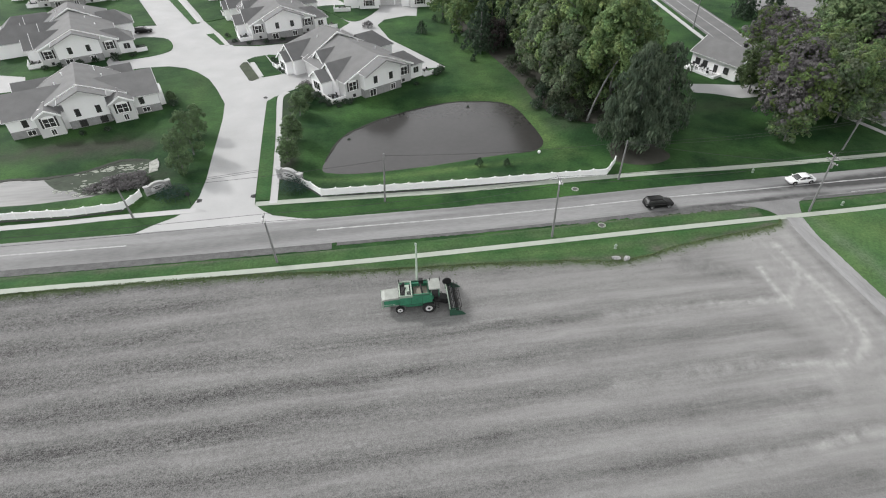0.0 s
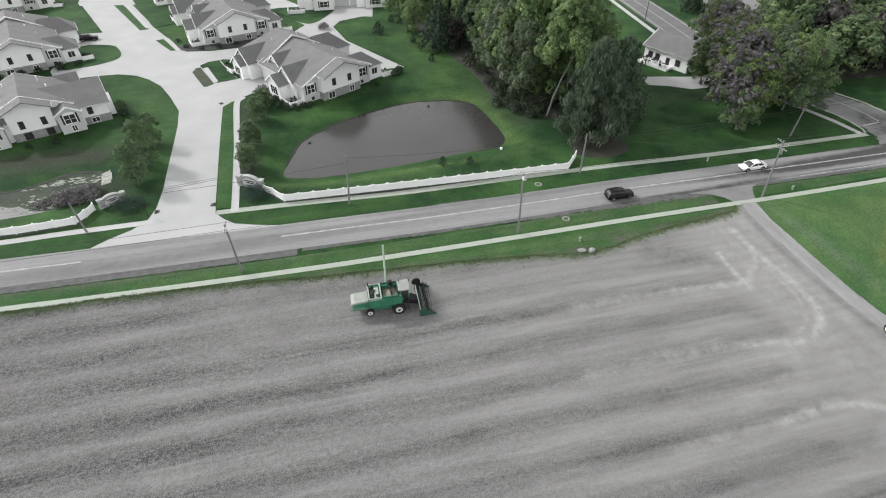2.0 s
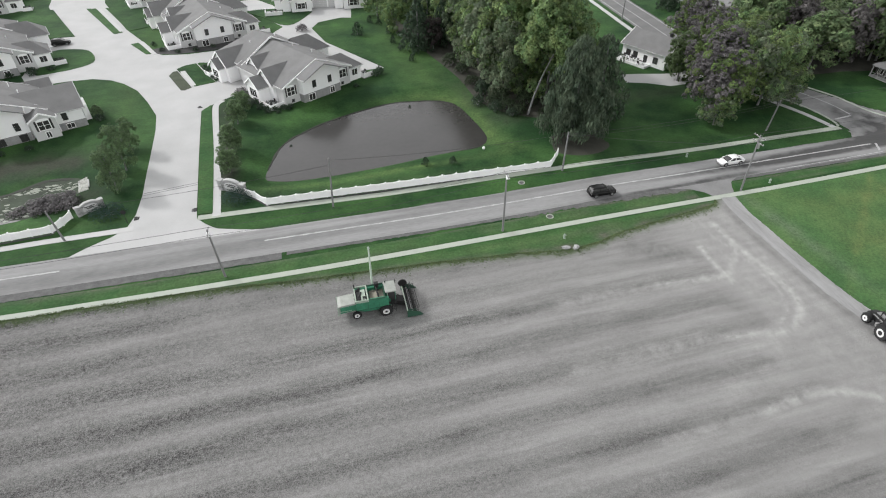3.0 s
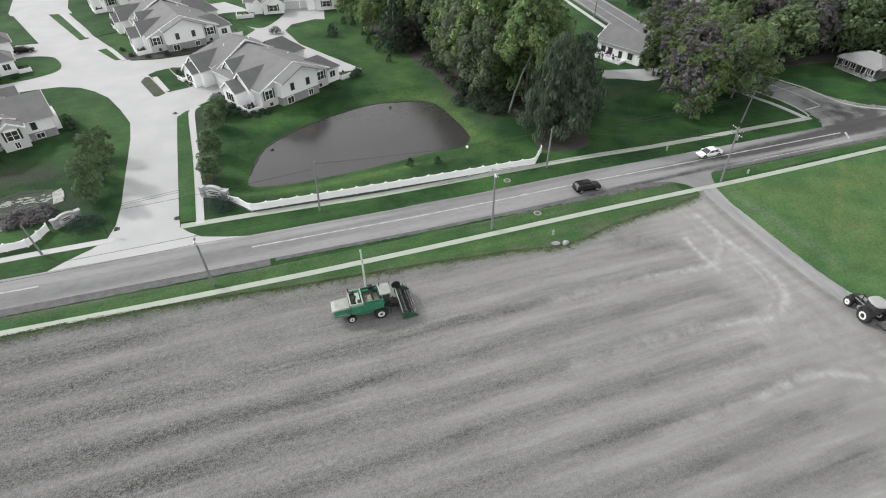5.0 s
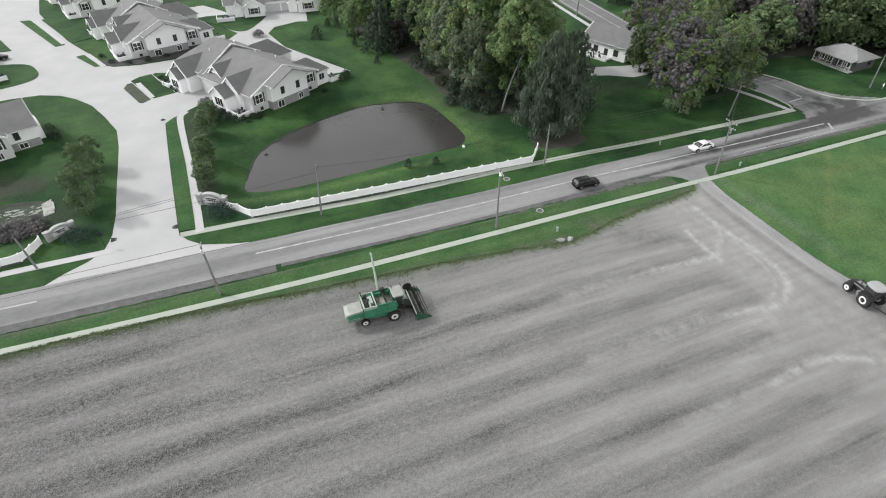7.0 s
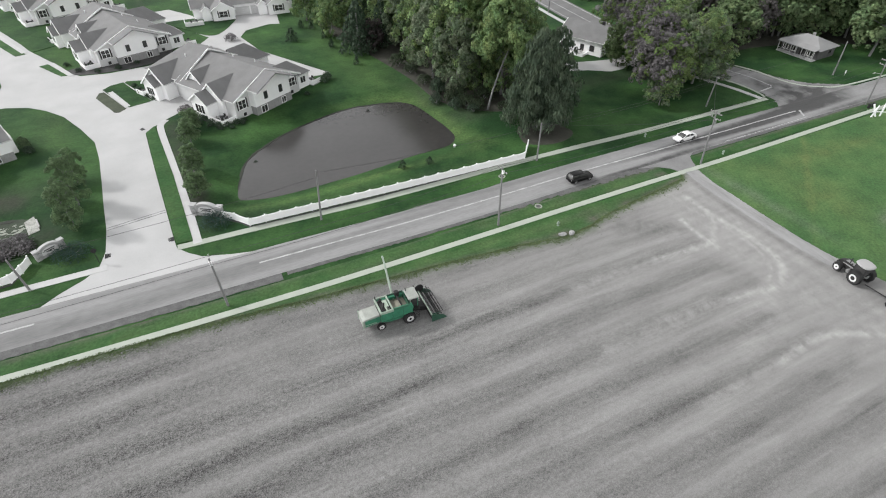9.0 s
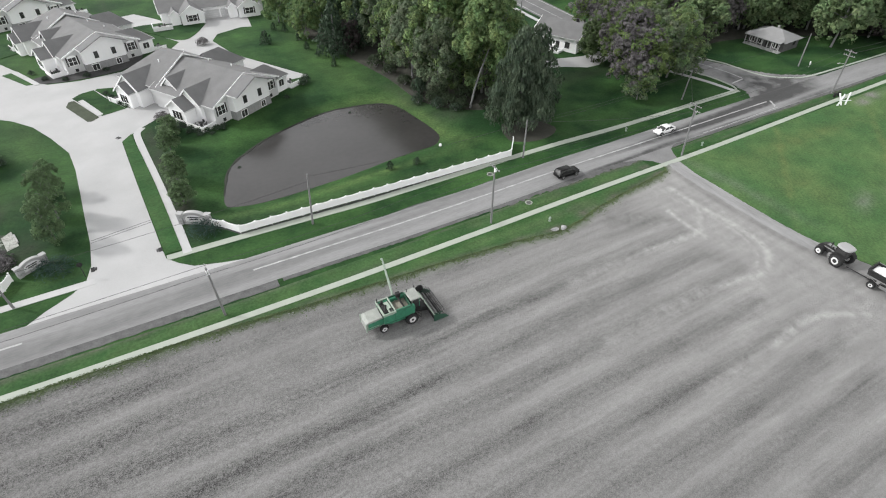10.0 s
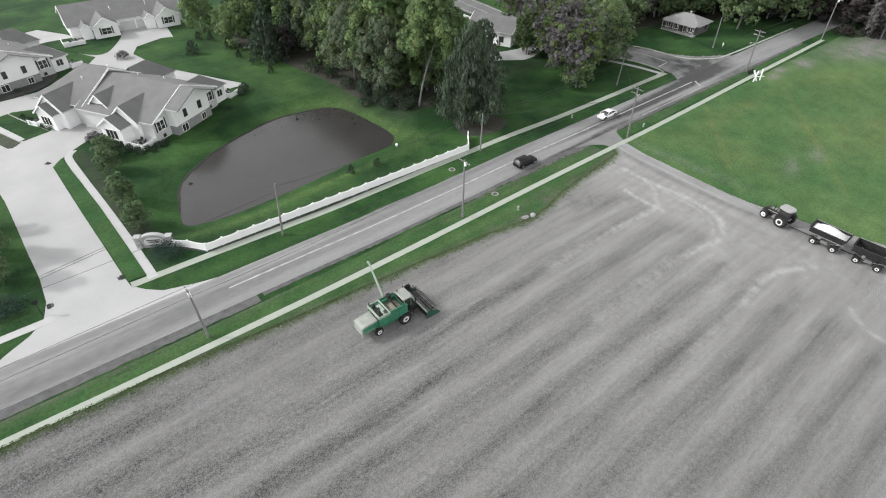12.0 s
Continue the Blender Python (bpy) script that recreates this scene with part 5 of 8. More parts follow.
# ---- white fences and entrance signs ----
def fence(pts, label, step=2.42, height=1.35):
    """Vinyl panels with dipped tops between capped posts."""
    f = thing("fence", pose(0, 0, 0), label, "fence")
    spots = []
    for a, b in zip(pts, pts[1:]):
        a, b = Vector(a), Vector(b)
        n = max(1, round((b - a).length / step))
        spots += [a.lerp(b, i / n) for i in range(n)]
    spots.append(Vector(pts[-1]))
    for a, b in zip(spots, spots[1:]):
        d = (b - a)
        ln = d.length
        m = Matrix.Translation((*a, 0)) @ Matrix.Rotation(math.atan2(d.y, d.x), 4, "Z")
        bm = bmesh.new()
        n = 8
        top = [(0.07 + (ln - 0.14) * i / n, height - 0.12 * math.sin(math.pi * i / n)) for i in range(n + 1)]
        outline = [(ln - 0.07, 0.18), (0.07, 0.18)] + top
        vs = prism(bm, [(x, -0.025, z) for x, z in outline], (0, 0.05, 0))
        for i in range(n):
            (x0, z0), (x1, z1) = top[i], top[i + 1]
            vs += prism(bm, [(x0, -0.05, z0 - 0.02), (x1, -0.05, z1 - 0.02), (x1, -0.05, z1 + 0.06), (x0, -0.05, z0 + 0.06)], (0, 0.1, 0))
        vs += box(bm, 0.07, ln - 0.07, -0.045, 0.045, 0.12, 0.26)
        for v in vs:
            v.co = m @ v.co
        part("panel", bm, M_VINYL, f)
    for i, p in enumerate(spots):
        bm = bmesh.new()
        box(bm, p.x - 0.075, p.x + 0.075, p.y - 0.075, p.y + 0.075, -0.1, height + 0.12)
        box(bm, p.x - 0.1, p.x + 0.1, p.y - 0.1, p.y + 0.1, height + 0.12, height + 0.18, bevel=0.02)
        part("post", bm, M_VINYL, f)
    return f


# dark ribbons that stand in for the shade at the foot of the panels
for line in ([(-9.3, 81.0), (-7.4, 79.2), (-5.8, 77.0), (18, 76.18), (42.4, 75.98)], [(-36.3, 79.8), (-37.3, 78.15), (-45.2, 77.5), (-55.4, 78.0), (-80, 78.9)]):
    tagged(ribbon("fence_shade", [Vector(p) for p in line], 0.42, -0.05, 0.03, M_MULCH_SHADE, ragged=0.04), "dark strip painted as the fence's shade at its foot", "soil", kind="structure")
fence([(-9.6, 81.6), (-7.6, 79.6), (-5.9, 77.3), (18, 76.45), (42.4, 75.9), (45.3, 79.4)], "long white vinyl fence with dipped panel tops")
fence([(-35.2, 81.8), (-36.0, 80.0), (-37.2, 78.4), (-45.2, 77.8), (-55.4, 78.3), (-80, 79.2)], "white vinyl fence with dipped panel tops by a pond")


def entrance_sign(pos, ang, k=1.22):
    s = thing("entrance_sign", pose(pos[0], pos[1], 0, 0, 0, ang) @ Matrix.Diagonal((k, k, k, 1)), "pale stone entrance sign with arched panel and pillars", "sign", "estate entrance signs")
    for x in (-1.75, 1.75):
        bm = bmesh.new()
        box(bm, x - 0.32, x + 0.32, -0.3, 0.3, -0.1, 1.5, bevel=0.03)
        p = part("pillar", bm, M_SIGN, s)
        bm = bmesh.new()
        box(bm, x - 0.4, x + 0.4, -0.38, 0.38, 1.5, 1.64, bevel=0.03)
        part("cap", bm, M_CONC, p)
    n = 14
    arch = [(1.42 * math.cos(math.pi * i / n), 0.95 + 0.85 * math.sin(math.pi * i / n)) for i in range(n + 1)]
    bm = bmesh.new()
    prism(bm, [(1.42, -0.18, -0.1)] + [(x, -0.18, z) for x, z in arch] + [(-1.42, -0.18, -0.1)], (0, 0.36, 0))
    part("panel", bm, M_SIGN, s)
    bm = bmesh.new()
    for i in range(n):
        (x0, z0), (x1, z1) = arch[i], arch[i + 1]
        prism(bm, [(x0, -0.26, z0), (x1, -0.26, z1), (x1 * 1.09, -0.26, z1 + 0.13), (x0 * 1.09, -0.26, z0 + 0.13)], (0, 0.52, 0))
    part("coping", bm, M_CONC, s)
    bm = bmesh.new()
    prism(bm, [(x * 0.78, -0.2, 0.85 + (z - 0.95) * 0.75) for x, z in arch] + [(-1.1, -0.2, 0.45), (1.1, -0.2, 0.45)], (0, 0.03, 0))
    part("plaque", bm, M_BAY, s)
    for x0, x1, z in ((-0.75, 0.75, 1.05), (-0.55, 0.55, 0.78)):
        bm = bmesh.new()
        box(bm, x0, x1, -0.235, -0.2, z, z + 0.13)
        part("lettering_bar", bm, M_STEEL, s)
    return s


M_SIGN = mat("rough_grey_stone", g3(0.33), 0.9, 0.5, 2.5, 8, 0.04)
entrance_sign((-11.2, 82.9), -33)
entrance_sign((-32.7, 83.0), 30, 1.0)

# ---- utility poles and wires ----
M_WIRE = mat("black_cable", g3(0.05), 0.6, 0.1)


def utility_pole(x, y, height, arms=0, lean=0.0, turn=0.0, extra=""):
    p = thing("utility_pole", pose(x, y, 0, 0, lean, turn), "weathered grey wooden utility pole beside the road", "utility pole", "poles along the road")
    bm = bmesh.new()
    tube(bm, (0, 0, -0.3), (0, 0, height), 0.17, 0.11, 10)
    part("pole", bm, M_WOOD, p)
    for i in range(arms):
        z = height - 0.35 - 0.9 * i
        bm = bmesh.new()
        box(bm, -0.06, 0.06, -1.2, 1.2, z - 0.06, z + 0.06, bevel=0.01)
        arm = part("crossarm", bm, M_WOOD, p)
        for yy in (-1.1, -0.6, 0.6, 1.1):
            bm = bmesh.new()
            lathe(bm, [(0.03, 0), (0.05, 0.05), (0.03, 0.08), (0.05, 0.11), (0.02, 0.14)], 8, Matrix.Translation((0, yy, z + 0.06)))
            part("insulator", bm, M_BAY, arm)
    if "t" in extra:
        bm = bmesh.new()
        lathe(bm, [(0.18, 0), (0.21, 0.05), (0.21, 0.75), (0.16, 0.85)], 14, Matrix.Translation((0.33, 0, height - 2.4)))
        part("transformer", bm, M_METAL, p)
    if "l" in extra:
        bm = bmesh.new()
        tube(bm, (0, 0, height - 3.0), (-1.6, 0.4, height - 2.6), 0.04)
        arm = part("lamp_arm", bm, M_METAL, p)
        bm = bmesh.new()
        box(bm, -2.2, -1.5, 0.28, 0.56, height - 2.66, height - 2.5, bevel=0.05)
        part("lamp_head", bm, M_METAL, arm)
    if "b" in extra:
        bm = bmesh.new()
        box(bm, -0.16, 0.16, -0.34, -0.1, height - 0.9, height - 0.3, bevel=0.03)
        part("cut_out", bm, M_TRIM, p)
    return p


utility_pole(-11.8, 61.4, 8.1, 1, -2.2, extra="b")
utility_pole(28.1, 60.9, 10.2, 1, -0.3, extra="b")
utility_pole(69.7, 60.8, 10.2, 2, -2.5, extra="t")
utility_pole(119.3, 63.2, 9.8, 2, -2.2, extra="l")
utility_pole(157, 61.9, 10.6, 1, -1.5, extra="b")
utility_pole(4.25, 74.1, 8.8, 0, 3.0)
utility_pole(44.0, 74.4, 7.4, 0, 0.5)
utility_pole(-35.0, 75.9, 5.4, 0, -4)
utility_pole(88.3, 77.4, 6.2, 0, 6)
utility_pole(127.7, 76.7, 7.8, 0, -2)
utility_pole(94.6, 144.7, 9.5, 1, 0)
utility_pole(101.5, 181, 9.5, 1, 0)


def wire(a, b, sag):
    bm = bmesh.new()
    n = 14
    pts = [Vector(a).lerp(Vector(b), i / n) - Vector((0, 0, sag * 4 * (i / n) * (1 - i / n))) for i in range(n + 1)]
    rings = []
    side = (Vector(b) - Vector(a)).cross(Vector((0, 0, 1))).normalized() * 0.026
    up = Vector((0, 0, 0.026))
    for p in pts:
        rings.append([bm.verts.new(p + o) for o in (side, up, -side, -up)])
    for p, q in zip(rings, rings[1:]):
        for k in range(4):
            bm.faces.new((p[k], p[(k + 1) % 4], q[(k + 1) % 4], q[k]))
    w = part("overhead_wire", bm, M_WIRE)
    return tagged(w, "thin dark overhead cable strung between poles", "cable", "overhead cables")


for y in (-0.9, 0.9):
    wire((28.1, 60.9 + y, 9.9), (69.3, 60.8 + y, 9.9), 0.7)
    wire((69.3, 60.8 + y, 9.9), (119, 63.2 + y, 9.5), 0.8)
    wire((119, 63.2 + y, 9.5), (157, 61.9 + y, 10.2), 0.7)
    wire((-12.1, 61.4 + y, 7.8), (28.0, 60.9 + y, 9.8), 0.7)
    wire((-100, 62.5 + y, 9), (-12.1, 61.4 + y, 7.8), 0.9)
wire((4.6, 74.1, 8.4), (44, 74.4, 7.1), 0.6)
wire((-35.3, 75.9, 5.2), (4.6, 74.1, 7.6), 0.5)
wire((44, 74.4, 7.1), (69.4, 60.8, 8.6), 0.5)
wire((69.4, 60.8, 8.4), (88.9, 77.4, 6.0), 0.5)
wire((44, 74.4, 7.0), (88.9, 77.4, 5.8), 0.7)
wire((88.9, 77.4, 5.8), (127.4, 76.7, 7.4), 0.7)
wire((44, 74.4, 6.5), (88.9, 77.4, 5.3), 0.8)


# ---- trees ----
def leaf_cloud(rng, clumps, per, size, droop=0.0, long=1.0):
    """Small folded leaf sprays scattered over rounded clumps (centre, radii)."""
    verts, faces, tint = [], [], []
    for c, r in clumps:
        k, shade = max(6, int(per * r * r)), rng.uniform(0.1, 0.8)
        for _ in range(k):
            d = Vector((rng.gauss(0, 1), rng.gauss(0, 1), rng.gauss(0.45, 0.8))).normalized()
            p = Vector(c) + d * r * rng.uniform(0.7, 1.1)
            nrm = (d + Vector((rng.gauss(0, 0.5), rng.gauss(0, 0.5), rng.gauss(0.4, 0.4)))).normalized()
            s = size * rng.uniform(0.6, 1.35)
            x = nrm.orthogonal().normalized()
            if droop:
                y = (Vector((0, 0, -1)) * droop + Vector((rng.gauss(0, 0.3), rng.gauss(0, 0.3), 0)) + d * 0.3).normalized()
                x = y.cross(nrm).normalized() if abs(y.dot(nrm)) < 0.95 else x
            else:
                x = Matrix.Rotation(rng.uniform(0, 6.28), 3, nrm) @ x
                y = nrm.cross(x)
            b = len(verts)
            w = s * 0.5
            verts += [p - x * w * 0.9, p - y * w * long - nrm * s * 0.12, p + x * w, p + y * w * long - nrm * s * 0.1, p + nrm * s * 0.16]
            faces += [(b, b + 1, b + 4), (b + 1, b + 2, b + 4), (b + 2, b + 3, b + 4), (b + 3, b, b + 4)]
            tint += [shade] * 5
    return verts, faces, tint


def limbs(rng, h, r, base, crown_h, n=7, bend=0.0):
    bm = bmesh.new()
    pts = [Vector((bend * (i / 5) ** 1.4 * h * 0.12 + rng.uniform(-0.1, 0.1), rng.uniform(-0.12, 0.12), h * 0.82 * i / 5 - (0.25 if i == 0 else 0))) for i in range(6)]
    for i in range(5):
        tube(bm, pts[i], pts[i + 1], base * (1 - 0.17 * i), base * (1 - 0.17 * (i + 1)), 8, caps=i in (0, 4))
    for k in range(n):
        a = k * 2.4 + rng.uniform(-0.4, 0.4)
        z = h * rng.uniform(0.55 if bend > 1 else 0.3, 0.68)
        q = Vector((math.cos(a) * r * 0.7 + bend * r * 0.2 * (bend > 1), math.sin(a) * r * 0.7, z + r * rng.uniform(0.25, 0.7)))
        i = min(4, int(z / (h * 0.82) * 5))
        p = pts[i].lerp(pts[i + 1], 0.5)
        tube(bm, p, p.lerp(q, 0.55) + Vector((0, 0, 0.3)), base * 0.42, base * 0.27, 6, caps=False)
        tube(bm, p.lerp(q, 0.55) + Vector((0, 0, 0.3)), q, base * 0.27, base * 0.08, 6, caps=False)
    return bm


def puff_cloud(rng, puffs, per, size):
    """Folded leaf sprays over the outward side of rounded puffs (centre, radius, outward)."""
    verts, faces, tint = [], [], []
    for c, r, out in puffs:
        c, out, shade = Vector(c), Vector(out), rng.uniform(0, 1)
        for _ in range(max(8, int(per * r * r))):
            d = Vector((rng.gauss(0, 1), rng.gauss(0, 1), rng.gauss(0, 1))).normalized()
            if d.dot(out) < -0.15:
                d = -d
            p = c + d * r * rng.uniform(0.8, 1.06)
            nrm = (d + out * 0.35 + Vector((rng.gauss(0, 0.3), rng.gauss(0, 0.3), rng.gauss(0.2, 0.3)))).normalized()
            x = Matrix.Rotation(rng.uniform(0, 6.28), 3, nrm) @ nrm.orthogonal().normalized()
            y = nrm.cross(x)
            w, b = size * rng.uniform(0.3, 0.68), len(verts)
            verts += [p - x * w, p - y * w - nrm * w * 0.3, p + x * w, p + y * w - nrm * w * 0.3]
            faces += [(b, b + 1, b + 2), (b, b + 2, b + 3)]
            tint += [shade] * 4
    return verts, faces, tint


def crown(name, cloud, material, parent):
    """Links a leaf cloud whose branches each carry a tint of their own."""
    ob = raw(name, cloud[0], cloud[1], material, parent)
    ob.data.attributes.new("branch", "FLOAT", "POINT").data.foreach_set("value", cloud[2])
    return ob


def broadleaf(name, label, seed, h, r, leaf_mat, low=0.28, size=0.36, per=90, bend=0.0, second=None, trunk=None, knob=0.75):
    """A trunk with limbs, and a crown of lobes that are built of leafy puffs about knob metres in radius."""
    rng = random.Random(seed)
    t = thing(name, pose(0, 0, -500), label, "tree")
    part("trunk", limbs(rng, h, r, trunk or 0.014 * h + 0.06, h * (1 - low), 3 if trunk else 7, bend=bend), M_BARK, t)
    zc, hz = h * (1 + low) / 2, h * (1 - low) / 2
    mid_x = bend * r * 0.2
    lobes = [((mid_x * 1.2, 0, h - r * 0.42), r * 0.42)]
    nl = 26
    for i in range(nl):
        a = i * 2.39996 + rng.uniform(-0.6, 0.6)
        u = -0.9 + 1.75 * (i + 0.5) / nl + rng.uniform(-0.2, 0.2)
        lr = r * rng.choice((0.16, 0.2, 0.25, 0.3, 0.38))
        rad = (r - lr * 0.7) * rng.uniform(0.62, 1.2) * (1 - 0.5 * max(0, u) ** 1.5) * (1 - 0.35 * max(0, -u) ** 2)
        lobes.append(((rad * math.cos(a) + mid_x, rad * math.sin(a), zc + u * (hz - lr * 0.6)), lr))
    main, other, core = [], [], []
    for k, (c, lr) in enumerate(lobes):
        c = Vector(c)
        away = Vector((c.x - mid_x, c.y, (c.z - zc) * 0.7 + 0.6 * r)).normalized()
        n = max(6, int(2.4 * (lr / knob) ** 2))
        for i in range(n):
            a, u = i * 2.39996 + k, 1 - 1.9 * (i + 0.5) / n
            d = Vector((math.sqrt(1 - u * u) * math.cos(a), math.sqrt(1 - u * u) * math.sin(a), u))
            if d.dot(away) < -0.35 or rng.random() < 0.12:
                continue
            q = c + d * lr * rng.uniform(0.7, 1.25)
            pick = second and rng.random() < (0.8 if k % 5 in (1, 3) else 0.18)
            (other if pick else main).append((q, knob * rng.choice((0.5, 0.7, 0.9, 1.1, 1.5)), (d + Vector((0, 0, 0.7))).normalized()))
        core.append((c, lr * 0.6, away))
    core += [((mid_x, 0, zc + dz * hz), r * 0.5, (0, 0, 1)) for dz in (-0.45, 0.0, 0.4)]
    if second:
        crown("crown_patch", puff_cloud(rng, other, per, size), second, t)
    a, b = puff_cloud(rng, main, per, size), puff_cloud(rng, core, per * 0.35, size * 1.6)
    crown("crown", (a[0] + b[0], a[1] + [tuple(k + len(a[0]) for k in g) for g in b[1]], a[2] + b[2]), leaf_mat, t)
    return t


def conifer(name, label, seed, h, r, leaf_mat, low=0.05, size=0.6, per=11, taper=1.0, long=2.0):
    rng = random.Random(seed)
    t = thing(name, pose(0, 0, -500), label, "tree")
    bm = bmesh.new()
    tube(bm, (0, 0, -0.2), (0.1, 0, h * 0.5), 0.02 * h, 0.012 * h, 8)
    tube(bm, (0.1, 0, h * 0.5), (0, 0.05, h * 0.97), 0.012 * h, 0.02, 8)
    part("trunk", bm, M_BARK, t)
    clumps = []
    n = int(26 * h / 3)
    for i in range(n):
        f = (i + 0.5) / n
        z = h * (low + (1 - low) * f)
        rad = r * ((1 - f) ** taper * 0.95 + 0.03) * rng.uniform(0.62, 1.08)
        if f < 0.12:
            rad *= 0.75 + f * 2
        a = i * 2.39996 + rng.uniform(-0.3, 0.3)
        cr = max(0.16 * r * (1.1 - f), 0.09 * r) * rng.uniform(0.8, 1.25)
        clumps.append(((rad * math.cos(a), rad * math.sin(a), z), cr))
        if rad > r * 0.35:
            clumps.append(((rad * 0.55 * math.cos(a + 0.5), rad * 0.55 * math.sin(a + 0.5), z + 0.2), cr * 1.1))
    crown("crown", leaf_cloud(rng, clumps, per, size, droop=1.6, long=long), leaf_mat, t)
    return t


def bush(name, label, seed, h, r, leaf_mat, size=0.22, per=120, cat="shrub"):
    rng = random.Random(seed)
    t = thing(name, pose(0, 0, -500), label, cat)
    bm = bmesh.new()
    for k in range(5):
        a = k * 1.257
        tube(bm, (0, 0, -0.1), (0.5 * r * math.cos(a), 0.5 * r * math.sin(a), h * 0.6), 0.05, 0.02, 5)
    part("stems", bm, M_BARK, t)
    clumps = []
    for i in range(16):
        a, u = i * 2.4, (i + 0.5) / 16
        clumps.append(((r * 0.66 * math.cos(a) * (1 - u * u * 0.7), r * 0.66 * math.sin(a) * (1 - u * u * 0.7), h * (0.22 + 0.6 * u)), r * rng.uniform(0.3, 0.42)))
    crown("foliage", leaf_cloud(rng, clumps, per, size), leaf_mat, t)
    return t


def plant(kind, spots, seed, label=""):
    """Stands a grown pattern at (x, y, scale, height scale)."""
    rng = random.Random(seed)
    first = True
    for x, y, s, sz, *turn in spots:
        m = Matrix.Translation((x, y, ground_z(x, y) - 0.02)) @ Matrix.Rotation(turn[0] if turn else rng.uniform(0, 6.28), 4, "Z") @ Matrix.Diagonal((s, s, sz, 1))
        if first:
            kind.matrix_basis = m
            ob = kind
            base = kind
        else:
            ob = copy_thing(base, Matrix.Identity(4))
            ob.matrix_basis = m
        if label:
            tagged(ob, label)
        first = False


M_LEAF_C = leafy("grey_green_needles", (0.066, 0.098, 0.064), other=(0.118, 0.15, 0.098))
M_LEAF_G = leafy("grey_green_leaves", (0.099, 0.142, 0.082), other=(0.142, 0.159, 0.103))
M_LEAF_O = leafy("olive_leaves", (0.068, 0.108, 0.042), other=(0.096, 0.128, 0.056))
# darker leaf copy: the shade under the trees is put into its colour
M_LEAF_SHADE = leafy("shaded_understorey_leaves", (0.043, 0.065, 0.033))
M_LEAF_S = leafy("soft_grey_green_leaves", (0.101, 0.157, 0.073))
big = broadleaf("broadleaf_tree", "tall leaning broadleaf tree with a bare grey trunk", 11, 22, 6.2, M_LEAF, 0.42, bend=3.0, trunk=0.24)
plant(big, [(46.3, 96.2, 1.0, 1.05, 0.0)], 1)
full = broadleaf("broadleaf_tree", "tall broadleaf tree with dense green crown", 31, 21, 6.8, M_LEAF, 0.1, bend=0.2)
plant(full, [(52.5, 101.5, 0.85, 1.0), (46.5, 109.5, 1.0, 1.12), (48, 118, 1.1, 1.18), (45.5, 127, 0.95, 0.95), (53.5, 110, 1.05, 1.15), (54, 126, 1.1, 1.15), (48, 138, 1.05, 1.1), (58, 103, 0.75, 0.85), (44, 149, 1.0, 1.0), (30.5, 152.5, 0.56, 0.5), (28, 169, 0.65, 0.5), (37, 158, 0.7, 0.65), (44, 160, 0.9, 0.85), (54, 146, 1.0, 1.05), (59, 116, 0.9, 1.0)], 21)
pale_tree = broadleaf("broadleaf_tree", "broadleaf tree with soft grey green crown at the wood edge", 34, 16, 5.2, M_LEAF_G, 0.06)
plant(pale_tree, [(43.8, 105.5, 0.9, 1.0), (43.0, 116, 1.0, 1.05), (44.5, 134, 1.05, 1.1)], 24)
under = bush("understorey_shrub", "understorey shrub darkened for shade at the edge of the woods", 32, 2.6, 2.0, M_LEAF_SHADE, 0.3, 60)
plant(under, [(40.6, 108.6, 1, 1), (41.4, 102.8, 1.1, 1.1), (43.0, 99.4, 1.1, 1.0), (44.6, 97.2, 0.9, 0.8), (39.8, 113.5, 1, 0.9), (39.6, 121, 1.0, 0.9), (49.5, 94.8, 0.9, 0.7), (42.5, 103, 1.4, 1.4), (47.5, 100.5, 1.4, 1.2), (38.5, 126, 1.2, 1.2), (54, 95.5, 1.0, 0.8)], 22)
twig = conifer("conifer", "dark ragged conifer behind the larger conifer", 33, 18, 4.2, M_LEAF_C, 0.1, 0.32, 34, 0.62, 3.0)
plant(twig, [(58.5, 90.5, 1.5, 0.92)], 23)
mid = broadleaf("broadleaf_tree", "broadleaf tree with dense green crown", 12, 14, 5.6, M_LEAF, 0.12, 0.34, 90, second=M_LEAF_G, knob=0.62)
plant(mid, [(94.5, 87.5, 1.0, 1.05), (99.5, 92.5, 0.95, 1.0), (104, 105, 1.0, 0.95), (95, 99, 1.15, 1.05), (98.2, 86.2, 0.7, 0.66), (79.8, 82.2, 0.6, 0.5)], 2)
olive = broadleaf("broadleaf_tree", "rounded dark olive green tree beside the white house", 35, 10.5, 3.7, M_LEAF_O, 0.08, 0.3, 110, knob=0.5)
plant(olive, [(85.6, 103.2, 1.0, 1.0), (90.5, 95.5, 1.0, 0.95)], 25)
purple = broadleaf("broadleaf_tree", "broadleaf tree with grey purple crown", 13, 14, 6.0, M_LEAF_P, 0.14, 0.32, 95, second=M_LEAF_Y, knob=0.55)
plant(purple, [(82.0, 86.4, 1.05, 0.98), (87.5, 94, 1.1, 1.05), (97, 108, 1.0, 1.0), (94, 104.5, 1.0, 1.0), (100, 120, 1.0, 0.9)], 3)
hem = conifer("conifer", "large drooping dark green conifer by the road", 14, 18.5, 7.4, M_LEAF_C, 0.09, 0.27, 56, 0.62, 3.0)
plant(hem, [(50.8, 85.3, 1.0, 1.0)], 4)
spruce = conifer("conifer", "dark green spruce at the edge of the woods", 15, 13, 4.2, M_LEAF_D, 0.03, 0.4, 24, 0.9)
